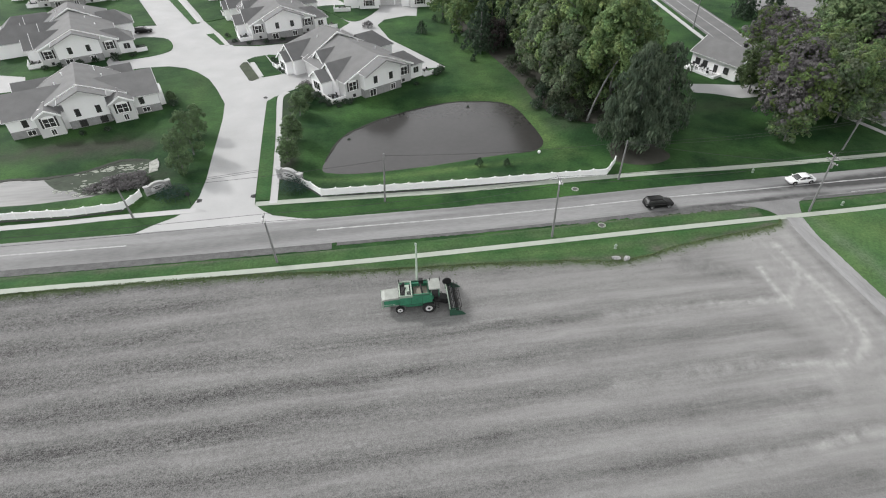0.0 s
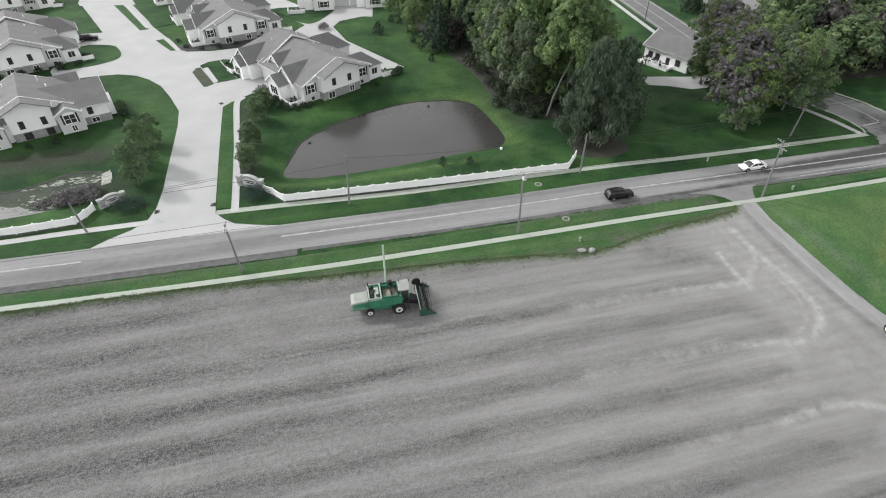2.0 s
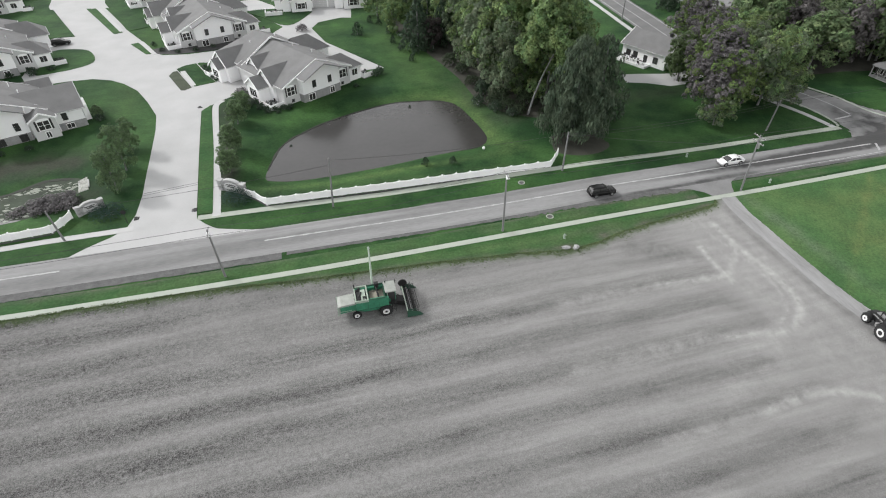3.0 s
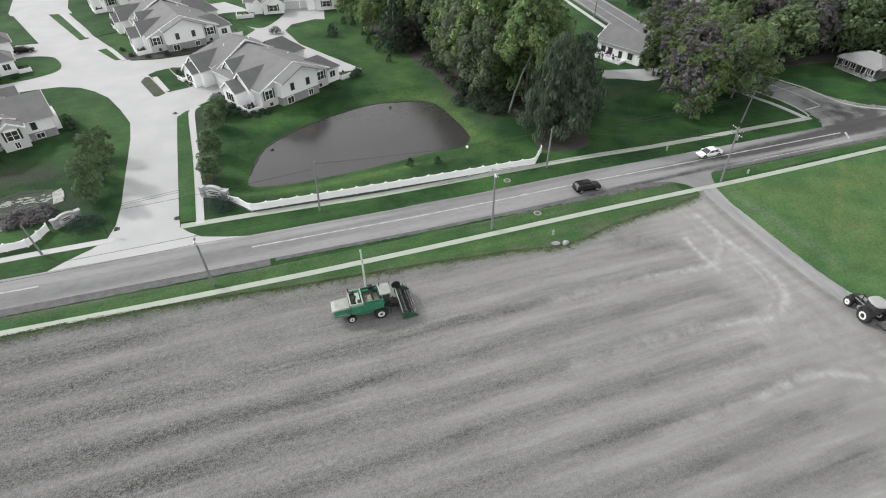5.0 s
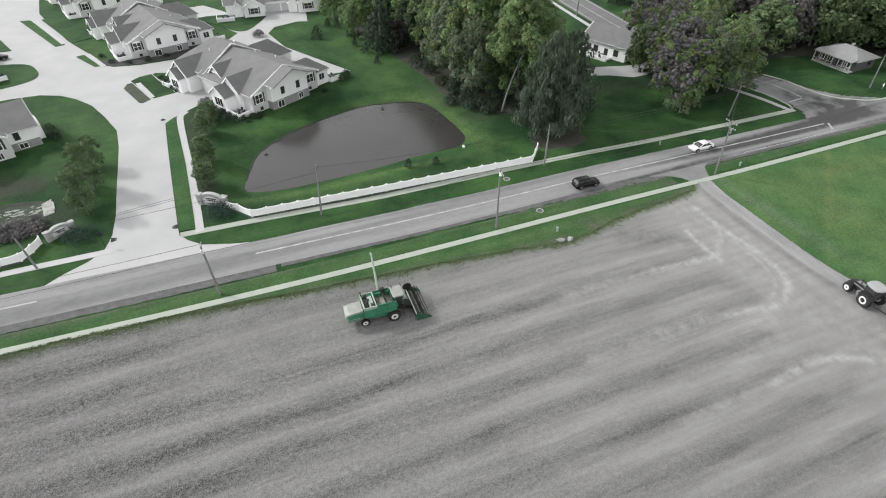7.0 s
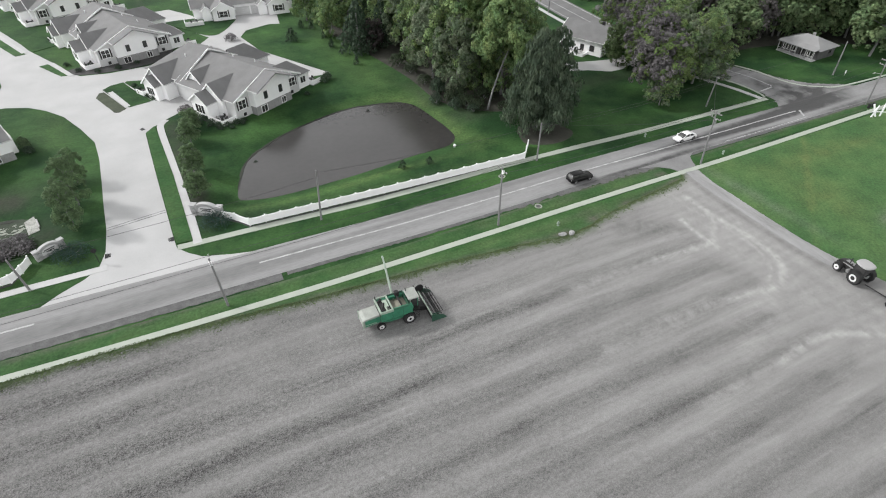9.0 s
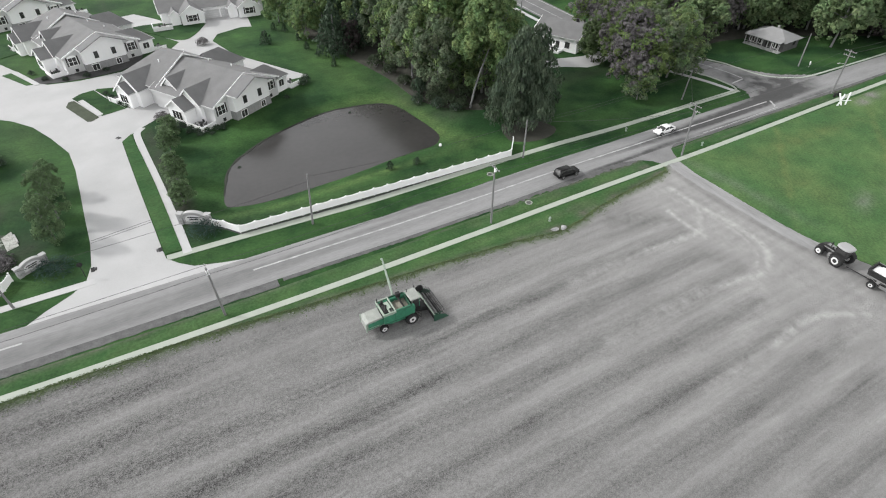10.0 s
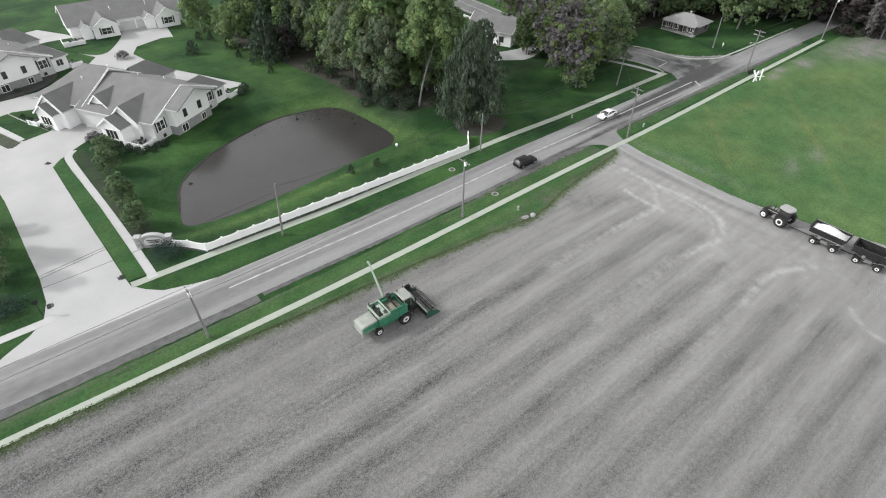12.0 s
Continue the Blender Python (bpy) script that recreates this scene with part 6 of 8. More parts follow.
plant(spruce, [(40.5, 141, 1.0, 0.9), (33.4, 139.5, 1.45, 0.92), (39, 152, 1.15, 1.0), (36, 165, 1.15, 1.0), (114, 152, 1.1, 0.8), (119, 147, 1.1, 0.75)], 5)
dull = broadleaf("broadleaf_tree", "small tree with dull dark foliage", 16, 10, 3.6, M_LEAF_R, 0.1, 0.42, 50)
plant(dull, [(37.2, 138.2, 0.75, 0.78), (163, 80, 1.4, 1.0), (172, 72, 1.6, 1.0), (181, 73.5, 2.0, 1.4), (190, 72, 2.2, 1.5), (176, 61.5, 1.8, 1.2), (185, 61, 2.2, 1.4), (200, 66, 2.4, 1.5), (152, 100, 1.5, 1.2)], 6)
street_tree = broadleaf("street_tree", "bushy upright green street tree beside the street", 17, 8.2, 2.3, M_LEAF_S, 0.03, 0.2, 260, knob=0.42)
plant(street_tree, [(-29.9, 88.6, 0.9, 0.95), (-29.4, 94.8, 0.88, 1.05), (-29.6, 102.0, 0.75, 0.75)], 7)
small = broadleaf("young_tree", "young green tree beside the garden path", 18, 4.8, 1.9, M_LEAF_S, 0.1, 0.2, 260, knob=0.32)
plant(small, [(-11.8, 89.3, 1.0, 0.95), (-11.6, 97.2, 1.0, 1.0), (-10.8, 108, 1.0, 0.95), (-9.8, 113.5, 1.05, 0.85), (-38.6, 119.5, 0.55, 0.45)], 8)
pin = conifer("young_conifer", "small dark green conifer on the lawn", 19, 3.6, 2.0, M_LEAF_D, 0.05, 0.26, 50, 0.6)
plant(pin, [(19.9, 154.3, 1.1, 0.9), (21.6, 83.1, 0.5, 0.45), (26.4, 82.0, 0.5, 0.4), (24.8, 163.5, 0.6, 0.55), (27.0, 161, 0.6, 0.6), (28.3, 152.6, 0.6, 0.7), (27.9, 145, 0.55, 0.6), (29.9, 131.3, 0.55, 0.5), (24.3, 108.3, 0.4, 0.3)], 9)
shrub = bush("shrub", "rounded green shrub beside a house", 20, 1.3, 1.1, M_LEAF_D)
plant(shrub, [(-6.6, 113.6, 0.7, 0.5), (-4.8, 111.4, 0.7, 0.5), (-2.8, 110.9, 0.6, 0.45), (-8.6, 115.2, 0.9, 0.7), (-0.6, 111.9, 0.6, 0.5), (-70, 144.6, 1, 0.8), (-66, 145.6, 1.1, 0.9), (-62.6, 146.6, 1, 0.8), (-58.5, 148.8, 1.2, 0.9), (-73, 143.2, 1, 0.8), (-48, 107.4, 0.8, 0.7), (-52.3, 106.2, 0.7, 0.8), (14.5, 119.5, 0.7, 0.6), (-7.1, 116.6, 0.8, 0.8), (-6.2, 114.4, 0.9, 0.8), (-5.0, 112.8, 0.9, 0.7), (-3.5, 112.2, 0.9, 0.7), (-1.6, 112.2, 0.9, 0.8), (-0.2, 112.9, 0.7, 0.6), (-19.0, 140.6, 0.7, 0.6), (-18.2, 138.0, 0.8, 0.6), (-17.4, 135.6, 0.7, 0.6), (-16.5, 133.2, 0.8, 0.7), (-15.4, 131.8, 0.9, 0.7), (-14.2, 132.0, 0.7, 0.6), (-33.0, 160.6, 0.8, 0.7), (-30.3, 155.6, 0.9, 0.7), (-26.3, 153.3, 0.8, 0.6), (-21.9, 153.2, 0.9, 0.7), (-17.7, 154.9, 0.8, 0.6), (-76.4, 144.8, 1, 0.8), (-57.7, 146.6, 1, 0.7), (-54.4, 149, 1, 0.8), (-53.8, 153.8, 1.1, 0.9), (-70.3, 113.6, 1, 0.9)], 10)
low_shrub = bush("shrub", "rounded dark green shrub on the lawn edge", 28, 1.3, 1.1, M_LEAF_D)
plant(low_shrub, [(-7.6, 117.6, 0.8, 0.7), (-8.4, 116.4, 0.7, 0.6), (19.8, 124.6, 1.2, 1.1), (21, 126, 1.1, 1.3), (-13.6, 134, 0.7, 0.5), (-12.4, 131.6, 0.7, 0.5), (-28, 157.6, 0.9, 0.6), (-25, 157.2, 0.8, 0.6), (-37.8, 117.2, 1.1, 1), (-1.2, 97.8, 0.5, 0.5), (40.5, 99.8, 1.6, 1.7), (43.2, 96.8, 1.4, 1.2), (38.2, 104.2, 1.5, 1.6), (40.2, 107.4, 1.8, 3.2)], 16)
grey_bush = bush("shrub", "twiggy grey purple shrub by a house", 21, 1.8, 1.6, M_LEAF_P, 0.25, 90)
plant(grey_bush, [(-10.2, 121.6, 1.0, 1.0), (5.5, 161.5, 1.1, 1.0), (-39.5, 86.6, 1.5, 1.0), (-42, 87.6, 1.4, 0.9), (-37, 87.2, 1.3, 0.9), (-44.2, 85.9, 1.2, 0.7), (-40.6, 85.2, 1.2, 0.7), (-36.2, 85.4, 1.1, 0.7), (-38.4, 84.9, 1.0, 0.6)], 11)
M_LEAF_T = leafy("blue_green_leaves", (0.036, 0.075, 0.06), isl=0.2)
for pos in ((-10.2, 80.6), (-30.0, 81.6)):
    cover = bush("ground_cover", "low dark blue-green ground cover below the sign", 22, 0.6, 2.9, M_LEAF_T, 0.17, 90, "ground cover")
    plant(cover, [(*pos, 1.0, 1.0)], 12)
M_LEAF_W = leafy("woodland_leaves", (0.112, 0.176, 0.082), other=(0.165, 0.206, 0.1))
woods_a = broadleaf("woodland_tree", "tall green tree in the distant woods", 23, 17, 6.2, M_LEAF_W, 0.08, 0.62, 26, knob=0.95)
rngw = random.Random(5)
far = [(118 + 9 * i + rngw.uniform(-3, 3), 99 + 4 * (i % 2) + rngw.uniform(-3, 3)) for i in range(9)]
far += [(148 + 8 * i + rngw.uniform(-2, 2), 78 + 8 * (i % 2) + rngw.uniform(-3, 3)) for i in range(8)]
far += [(112 + 10 * i + rngw.uniform(-3, 3), 113 + rngw.uniform(-4, 4)) for i in range(12)]
far += [(139, 101), (146, 97), (154, 92), (162, 87), (170, 83), (177, 80), (186, 79)]
far += [(116 + 7.5 * i + rngw.uniform(-3, 3), 118 + 7 * (i % 3) + rngw.uniform(-2, 2)) for i in range(13)]
far += [(165 + 8 * i, 92 + 6 * (i % 2) + rngw.uniform(-2, 2)) for i in range(6)]
far += [(172 + 8 * (i % 4) + rngw.uniform(-2, 2), 76 - 9 * (i // 4) + rngw.uniform(-3, 3)) for i in range(4)]
far += [(46 + 6 * (i % 3), 158 + 11 * (i // 4) + rngw.uniform(-3, 3)) for i in range(9)]
plant(woods_a, [(x, y, rngw.uniform(0.8, 1.15), rngw.uniform(0.75, 1.05)) for x, y in far], 13)
M_LEAF_V = leafy("grey_brown_leaves", (0.105, 0.098, 0.096), other=(0.158, 0.148, 0.147))
woods_b = broadleaf("woodland_tree", "dull grey brown tree in the distant woods", 24, 15, 5.6, M_LEAF_V, 0.1, 0.62, 26, knob=0.9)
far = [(122 + 11 * i + rngw.uniform(-3, 3), 106 + rngw.uniform(-4, 4)) for i in range(6)] + [(180, 66), (176, 58), (186, 55), (190, 70), (172, 90), (184, 82), (198, 62), (196, 80), (170, 52)]
plant(woods_b, [(x, y, rngw.uniform(0.8, 1.1), rngw.uniform(0.7, 0.95)) for x, y in far], 14)
hedge = bush("hedge_shrub", "dark scrub at the edge of the meadow", 25, 2.4, 2.6, M_LEAF_R, 0.5, 26)
plant(hedge, [(166 + 4.5 * (i % 3), 60 - 5 * i, 1.2, 1.0) for i in range(6)], 15)


# ---- vehicles ----
def wheel(parent, x, y, r, w, rim_mat, rim=0.58, hub=0.2):
    """An axle-wise (y) wheel: tyre with rounded shoulders, and its rim."""
    m = Matrix.Translation((x, y, r)) @ Matrix.Rotation(radians(90), 4, "X")
    bm = bmesh.new()
    lathe(bm, [(r * rim, -w / 2), (r * 0.93, -w / 2), (r, -w * 0.32), (r, w * 0.32), (r * 0.93, w / 2), (r * rim, w / 2)], 24, m)
    t = part("wheel", bm, M_RUBBER, parent)
    bm = bmesh.new()
    lathe(bm, [(r * hub, -w * 0.53), (r * rim, -w * 0.51), (r * rim, w * 0.51), (r * hub, w * 0.53)], 20, m)
    part("rim", bm, rim_mat, t)
    bm = bmesh.new()
    lathe(bm, [(0.01, -w * 0.58), (r * hub, -w * 0.57), (r * (hub + 0.04), -w * 0.5), (r * (hub + 0.04), w * 0.5), (r * hub, w * 0.57), (0.01, w * 0.58)], 12, m)
    part("hub", bm, M_STEEL, t)
    if r > 0.45:
        bm = bmesh.new()
        n = 18
        for i in range(n):
            a = 2 * math.pi * i / n
            box(bm, r * 0.985, r * 1.035, -0.03, 0.03, -w * 0.46, w * 0.46, m @ Matrix.Rotation(a, 4, "Z"))
        part("lug", bm, M_RUBBER, t)


def loft(bm, sections):
    """Skins closed loops of equal length, and caps both ends."""
    loops = [[bm.verts.new(p) for p in sec] for sec in sections]
    n = len(loops[0])
    for a, b in zip(loops, loops[1:]):
        for i in range(n):
            bm.faces.new((a[i], a[(i + 1) % n], b[(i + 1) % n], b[i]))
    bm.faces.new(loops[0][::-1])
    bm.faces.new(loops[-1])
    bmesh.ops.recalc_face_normals(bm, faces=bm.faces[:])


def smooth(ob):
    for p in ob.data.polygons:
        p.use_smooth = True
    return ob


def car(x, y, ang, label, paint, hull, cabin, length, width, roof_z, belt):
    """hull: (x, share of the width, underside, top) from tail to nose; cabin: foot and top of the rear and front glass."""
    c = thing("car", pose(x, y, 0.052, 0, 0, ang), label, "car")
    w = width / 2
    bm = bmesh.new()
    secs = []
    for px, k, z0, z1 in hull:
        h = w * k
        secs.append([(px, -h * 0.86, z0), (px, -h * 0.98, z0 + 0.12), (px, -h, (z0 + z1) / 2), (px, -h * 0.96, z1 - 0.12), (px, -h * 0.84, z1 - 0.02), (px, -h * 0.4, z1 + 0.015),
                     (px, h * 0.4, z1 + 0.015), (px, h * 0.84, z1 - 0.02), (px, h * 0.96, z1 - 0.12), (px, h, (z0 + z1) / 2), (px, h * 0.98, z0 + 0.12), (px, h * 0.86, z0)])
    loft(bm, secs)
    body = smooth(part("body", bm, paint, c))
    a0, a1, a2, a3 = cabin

    def ring(px, half, z):
        return [(px, -half, z - 0.12), (px, -half * 0.94, z - 0.02), (px, -half * 0.5, z + 0.02), (px, half * 0.5, z + 0.02), (px, half * 0.94, z - 0.02), (px, half, z - 0.12), (px, half * 1.1, belt - 0.06), (px, -half * 1.1, belt - 0.06)]
    bm = bmesh.new()
    top = roof_z - 0.05
    loft(bm, [ring(a0, w * 0.84, belt + 0.02), ring(a0 + (a1 - a0) * 0.55, w * 0.82, belt + (top - belt) * 0.62), ring(a1, w * 0.79, top), ring((a1 + a2) / 2, w * 0.79, top + 0.03), ring(a2, w * 0.78, top - 0.01), ring(a2 + (a3 - a2) * 0.45, w * 0.8, belt + (top - belt) * 0.62), ring(a3, w * 0.84, belt + 0.02)])
    smooth(part("windows", bm, M_GLASS, c))
    bm = bmesh.new()
    h = w * 0.76
    loft(bm, [[(px, -h * k, z - 0.06), (px, -h * k * 0.93, z), (px, -h * 0.45, z + 0.03), (px, h * 0.45, z + 0.03), (px, h * k * 0.93, z), (px, h * k, z - 0.06)] for px, k, z in ((a1 - 0.2, 0.97, roof_z - 0.1), (a1 + 0.1, 1.0, roof_z - 0.03), ((a1 + a2) / 2, 1.02, roof_z), (a2 - 0.05, 1.0, roof_z - 0.03), (a2 + 0.18, 0.97, roof_z - 0.1))])
    smooth(part("roof", bm, paint, c))
    mid_lo, mid_hi = (a0 + a3) / 2 - 0.1, (a1 + a2) / 2 - 0.05
    for p0, p1 in ((a0, a1 - 0.1), (mid_lo, mid_hi), (a3, a2 + 0.1)):
        for s in (-1, 1):
            bm = bmesh.new()
            tube(bm, (p0, s * w * 0.9, belt - 0.03), (p1, s * w * 0.76, roof_z - 0.09), 0.05, n=6)
            part("pillar", bm, paint, c)
    for px in (-length * 0.3, length * 0.31):
        for s in (-1, 1):
            wheel(c, px, s * (w - 0.1), 0.34, 0.24, M_METAL)
            bm = bmesh.new()
            arch = [(px + 0.43 * math.cos(math.pi * i / 8), 0.34 + 0.43 * math.sin(math.pi * i / 8)) for i in range(9)]
            y0 = s * (w - 0.06) if s > 0 else -w + 0.0
            prism(bm, [(q, y0, z) for q, z in arch], (0, 0.07, 0))
            part("wheel_arch", bm, M_RUBBER, body)
    for s in (-1, 1):
        bm = bmesh.new()
        box(bm, length / 2 - 0.32, length / 2 - 0.06, s * w * 0.66 - 0.17, s * w * 0.66 + 0.17, 0.58, 0.72, bevel=0.05)
        part("headlight", bm, M_TRIM, c)
        bm = bmesh.new()
        box(bm, -length / 2 + 0.02, -length / 2 + 0.16, s * w * 0.7 - 0.16, s * w * 0.7 + 0.16, 0.72, 0.9, bevel=0.03)
        part("taillight", bm, M_STONE, c)
        bm = bmesh.new()
        box(bm, a3 - 0.42, a3 - 0.24, s * (w + 0.06) - 0.1, s * (w + 0.06) + 0.1, belt, belt + 0.14, bevel=0.04)
        part("mirror", bm, paint, c)
    bm = bmesh.new()
    box(bm, -length / 2 - 0.01, -length / 2 + 0.05, -0.26, 0.26, 0.62, 0.74)
    part("plate_panel", bm, M_BAY, c, "pale blank plate panel")
    return c


SUV = [(-2.34, 0.8, 0.42, 0.9), (-2.24, 0.93, 0.3, 1.0), (-1.7, 1.0, 0.24, 1.04), (0.7, 1.0, 0.24, 1.02), (1.5, 0.99, 0.24, 0.98), (2.05, 0.93, 0.27, 0.9), (2.27, 0.82, 0.34, 0.76), (2.33, 0.7, 0.42, 0.64)]
SEDAN = [(-2.38, 0.74, 0.4, 0.8), (-2.26, 0.9, 0.28, 0.93), (-1.6, 0.99, 0.2, 0.98), (0.6, 1.0, 0.2, 0.92), (1.5, 0.98, 0.2, 0.84), (2.1, 0.9, 0.24, 0.72), (2.32, 0.76, 0.3, 0.6), (2.38, 0.6, 0.38, 0.52)]
car(47.0, 65.9, -0.5, "black hatchback driving along the road", M_BLACKCAR, SUV, (-2.2, -1.75, 0.2, 1.15), 4.65, 1.85, 1.62, 0.98)
car(73.5, 68.7, 179.5, "white sedan driving along the road", M_WHITECAR, SEDAN, (-1.9, -0.95, 0.2, 1.25), 4.75, 1.82, 1.42, 0.9)
car(-56.5, 167.5, 8, "dark parked car on a concrete drive", M_BLACKCAR, SUV, (-2.2, -1.75, 0.2, 1.15), 4.65, 1.85, 1.6, 0.98)


M_DKGREEN = mat("dusty_dark_green_paint", (0.03, 0.085, 0.055), 0.6, 0.25, 1.5, 7)


def combine_harvester(x, y, ang):
    c = thing("combine_harvester", pose(x, y, 0.05, 0, 0, ang) @ Matrix.Diagonal((0.94, 0.94, 0.94, 1)), "old green combine harvester working on the bare field", "combine harvester")
    # threshing body between the wheels, with a stepped lower sill
    bm = bmesh.new()
    prism(bm, [(-1.9, -1.0, 1.25), (-0.9, -1.0, 0.8), (1.6, -1.0, 0.8), (2.6, -1.0, 1.1), (2.6, -1.0, 2.3), (-1.9, -1.0, 2.3)], (0, 2.0, 0))
    body = part("body", bm, M_GREEN, c)
    for s in (-1, 1):
        bm = bmesh.new()
        y0, y1 = sorted((s * 1.0, s * 1.42))
        prism(bm, [(-1.95, y0, 1.5), (2.35, y0, 1.72), (2.35, y0, 3.1), (-1.95, y0, 3.1)], (0, y1 - y0, 0))
        bmesh.ops.bevel(bm, geom=bm.edges[:], offset=0.05, segments=2, affect="EDGES", profile=0.5)
        panel = part("side_panel", bm, M_GREEN, c)
        for x0, x1, z0, z1 in ((-1.9, 2.3, 1.56, 1.64), (-0.45, -0.4, 1.7, 3.05), (1.0, 1.04, 1.75, 3.05)):
            bm = bmesh.new()
            y0, y1 = sorted((s * 1.4, s * 1.435))
            box(bm, x0, x1, y0, y1, z0, z1)
            part("seam", bm, M_DKGREEN, panel)
    # straw hood: pale worn top, green flanks, a pale lip at the open rear
    bm = bmesh.new()
    prism(bm, [(-4.35, -1.0, 1.0), (-1.9, -1.0, 1.3), (-1.9, -1.0, 2.62), (-3.9, -1.0, 2.5), (-4.35, -1.0, 2.3)], (0, 2.0, 0))
    bmesh.ops.bevel(bm, geom=bm.edges[:], offset=0.06, segments=2, affect="EDGES", profile=0.5)
    hood = part("straw_hood", bm, M_PALEGREY, c, "faded pale grey rear hood")
    for s in (-1, 1):
        bm = bmesh.new()
        y0, y1 = sorted((s * 0.98, s * 1.05))
        prism(bm, [(-4.1, y0, 1.2), (-1.95, y0, 1.4), (-1.95, y0, 2.35), (-4.05, y0, 2.2)], (0, y1 - y0, 0))
        part("flank", bm, M_GREEN, hood)
        bm = bmesh.new()
        y0, y1 = sorted((s * 1.0, s * 1.1))
        box(bm, -4.43, -4.25, y0, y1, 0.95, 2.4, bevel=0.02)
        box(bm, -4.25, -2.6, y0, y1, 1.5, 1.58)
        part("rear_lip", bm, M_PALE, hood, "pale edge strip")
    # grain tank
    bm = bmesh.new()
    b0, b1 = [(-0.2, -1.1), (1.85, -1.1), (1.85, 1.2), (-0.2, 1.2)], [(-0.3, -1.44), (1.92, -1.44), (1.92, 1.44), (-0.3, 1.44)]
    v = [[bm.verts.new((*p, z)) for p in q] for q, z in ((b0, 2.36), (b1, 3.28))]
    inn = [[bm.verts.new((p[0] * 0.95 + 0.04, p[1] * 0.94, z)) for p in q] for q, z in ((b0, 2.5), (b1, 3.28))]
    for i in range(4):
        j = (i + 1) % 4
        bm.faces.new((v[0][i], v[0][j], v[1][j], v[1][i]))
        bm.faces.new((inn[0][j], inn[0][i], inn[1][i], inn[1][j]))
        bm.faces.new((v[1][i], v[1][j], inn[1][j], inn[1][i]))
    bm.faces.new(v[0][::-1])
    bm.faces.new(inn[0])
    bmesh.ops.recalc_face_normals(bm, faces=bm.faces[:])
    tank = part("grain_tank", bm, M_DKGREEN, c)
    bm = bmesh.new()
    n = 9
    grid = [[bm.verts.new((-0.05 + 1.85 * i / n, -1.15 + 2.35 * j / n, 2.56 + 0.34 * math.exp(-((i - 5) / 3.0) ** 2 - ((j - 3) / 3.2) ** 2) + 0.02 * math.sin(3 * i + 2 * j))) for j in range(n + 1)] for i in range(n + 1)]
    for i in range(n):
        for j in range(n):
            bm.faces.new((grid[i][j], grid[i + 1][j], grid[i + 1][j + 1], grid[i][j + 1]))
    part("grain", bm, M_CROP, tank, "dull brown grain load")
    bm = bmesh.new()
    tube(bm, (1.1, -0.9, 2.75), (0.95, 0.95, 3.2), 0.12, n=10)
    part("levelling_auger", bm, M_STEEL, tank)
    bm = bmesh.new()
    box(bm, 0.75, 1.35, 0.85, 1.4, 3.0, 3.72, bevel=0.08)
    part("auger_gearbox", bm, M_RUBBER, tank, "black greasy gearbox")
    # engine bay behind the tank: pale frame, dark engine, pale cover thrown half open
    bm = bmesh.new()
    box(bm, -1.95, -0.35, -1.36, 1.36, 2.36, 3.0)
    deck = part("engine_bay", bm, M_RUBBER, c, "black open engine bay")
    for x0, x1, y0, y1 in ((-2.02, -1.84, -1.44, 1.44), (-0.44, -0.26, -1.44, 1.44), (-1.84, -0.44, -1.44, -1.3), (-1.84, -0.44, 1.3, 1.44)):
        bm = bmesh.new()
        box(bm, x0, x1, y0, y1, 2.9, 3.3, bevel=0.03)
        part("bay_frame", bm, M_PALE, deck, "faded pale frame")
    bm = bmesh.new()
    box(bm, -1.7, -1.05, -1.1, 0.5, 2.98, 3.24, bevel=0.08)
    tube(bm, (-1.6, -0.7, 3.2), (-1.1, 0.1, 3.36), 0.13, n=8)
    tube(bm, (-1.75, 0.7, 3.1), (-1.2, 1.0, 3.3), 0.15, n=8)
    part("engine", bm, M_STEEL, deck, "dark engine block")
    bm = bmesh.new()
    box(bm, -1.02, -0.42, -1.28, 0.75, 3.2, 3.3, Matrix.Rotation(radians(-3), 4, "Y"), bevel=0.02)
    cover = part("engine_cover", bm, M_PALE, deck, "faded pale engine cover")
    for k in range(4):
        bm = bmesh.new()
        box(bm, -0.98, -0.5, -1.18 + 0.16 * k, -1.1 + 0.16 * k, 3.28, 3.31)
        part("louvre", bm, M_RUBBER, cover, "dark louvre slot")
    bm = bmesh.new()
    box(bm, -2.07, -2.02, -1.0, 0.6, 2.45, 2.9)
    part("radiator_screen", bm, M_STEEL, deck)
    bm = bmesh.new()
    tube(bm, (-1.9, 1.1, 3.25), (-1.9, 1.1, 3.95), 0.07)
    part("exhaust", bm, M_STEEL, deck)
    # cab
    bm = bmesh.new()
    box(bm, 2.2, 3.35, -0.75, 0.95, 1.9, 3.45, bevel=0.06)
    cab = part("cab", bm, M_GLASS, c)
    bm = bmesh.new()
    box(bm, 1.98, 3.5, -0.95, 1.12, 3.45, 3.66, bevel=0.09)
    part("cab_roof", bm, M_PALEGREY, cab, "pale grey cab roof")
    bm = bmesh.new()
    tube(bm, (2.2, 0.8, 3.66), (2.2, 0.8, 3.95), 0.05, n=6)
    box(bm, 2.12, 2.28, 0.72, 0.88, 3.93, 4.05, bevel=0.02)
    part("beacon", bm, M_STEEL, cab)
    for px in (2.26, 3.3):
        for py in (-0.72, 0.92):
            bm = bmesh.new()
            box(bm, px - 0.05, px + 0.05, py - 0.05, py + 0.05, 1.9, 3.46)
            part("cab_post", bm, M_PALE if px < 3 else M_GREEN, cab)
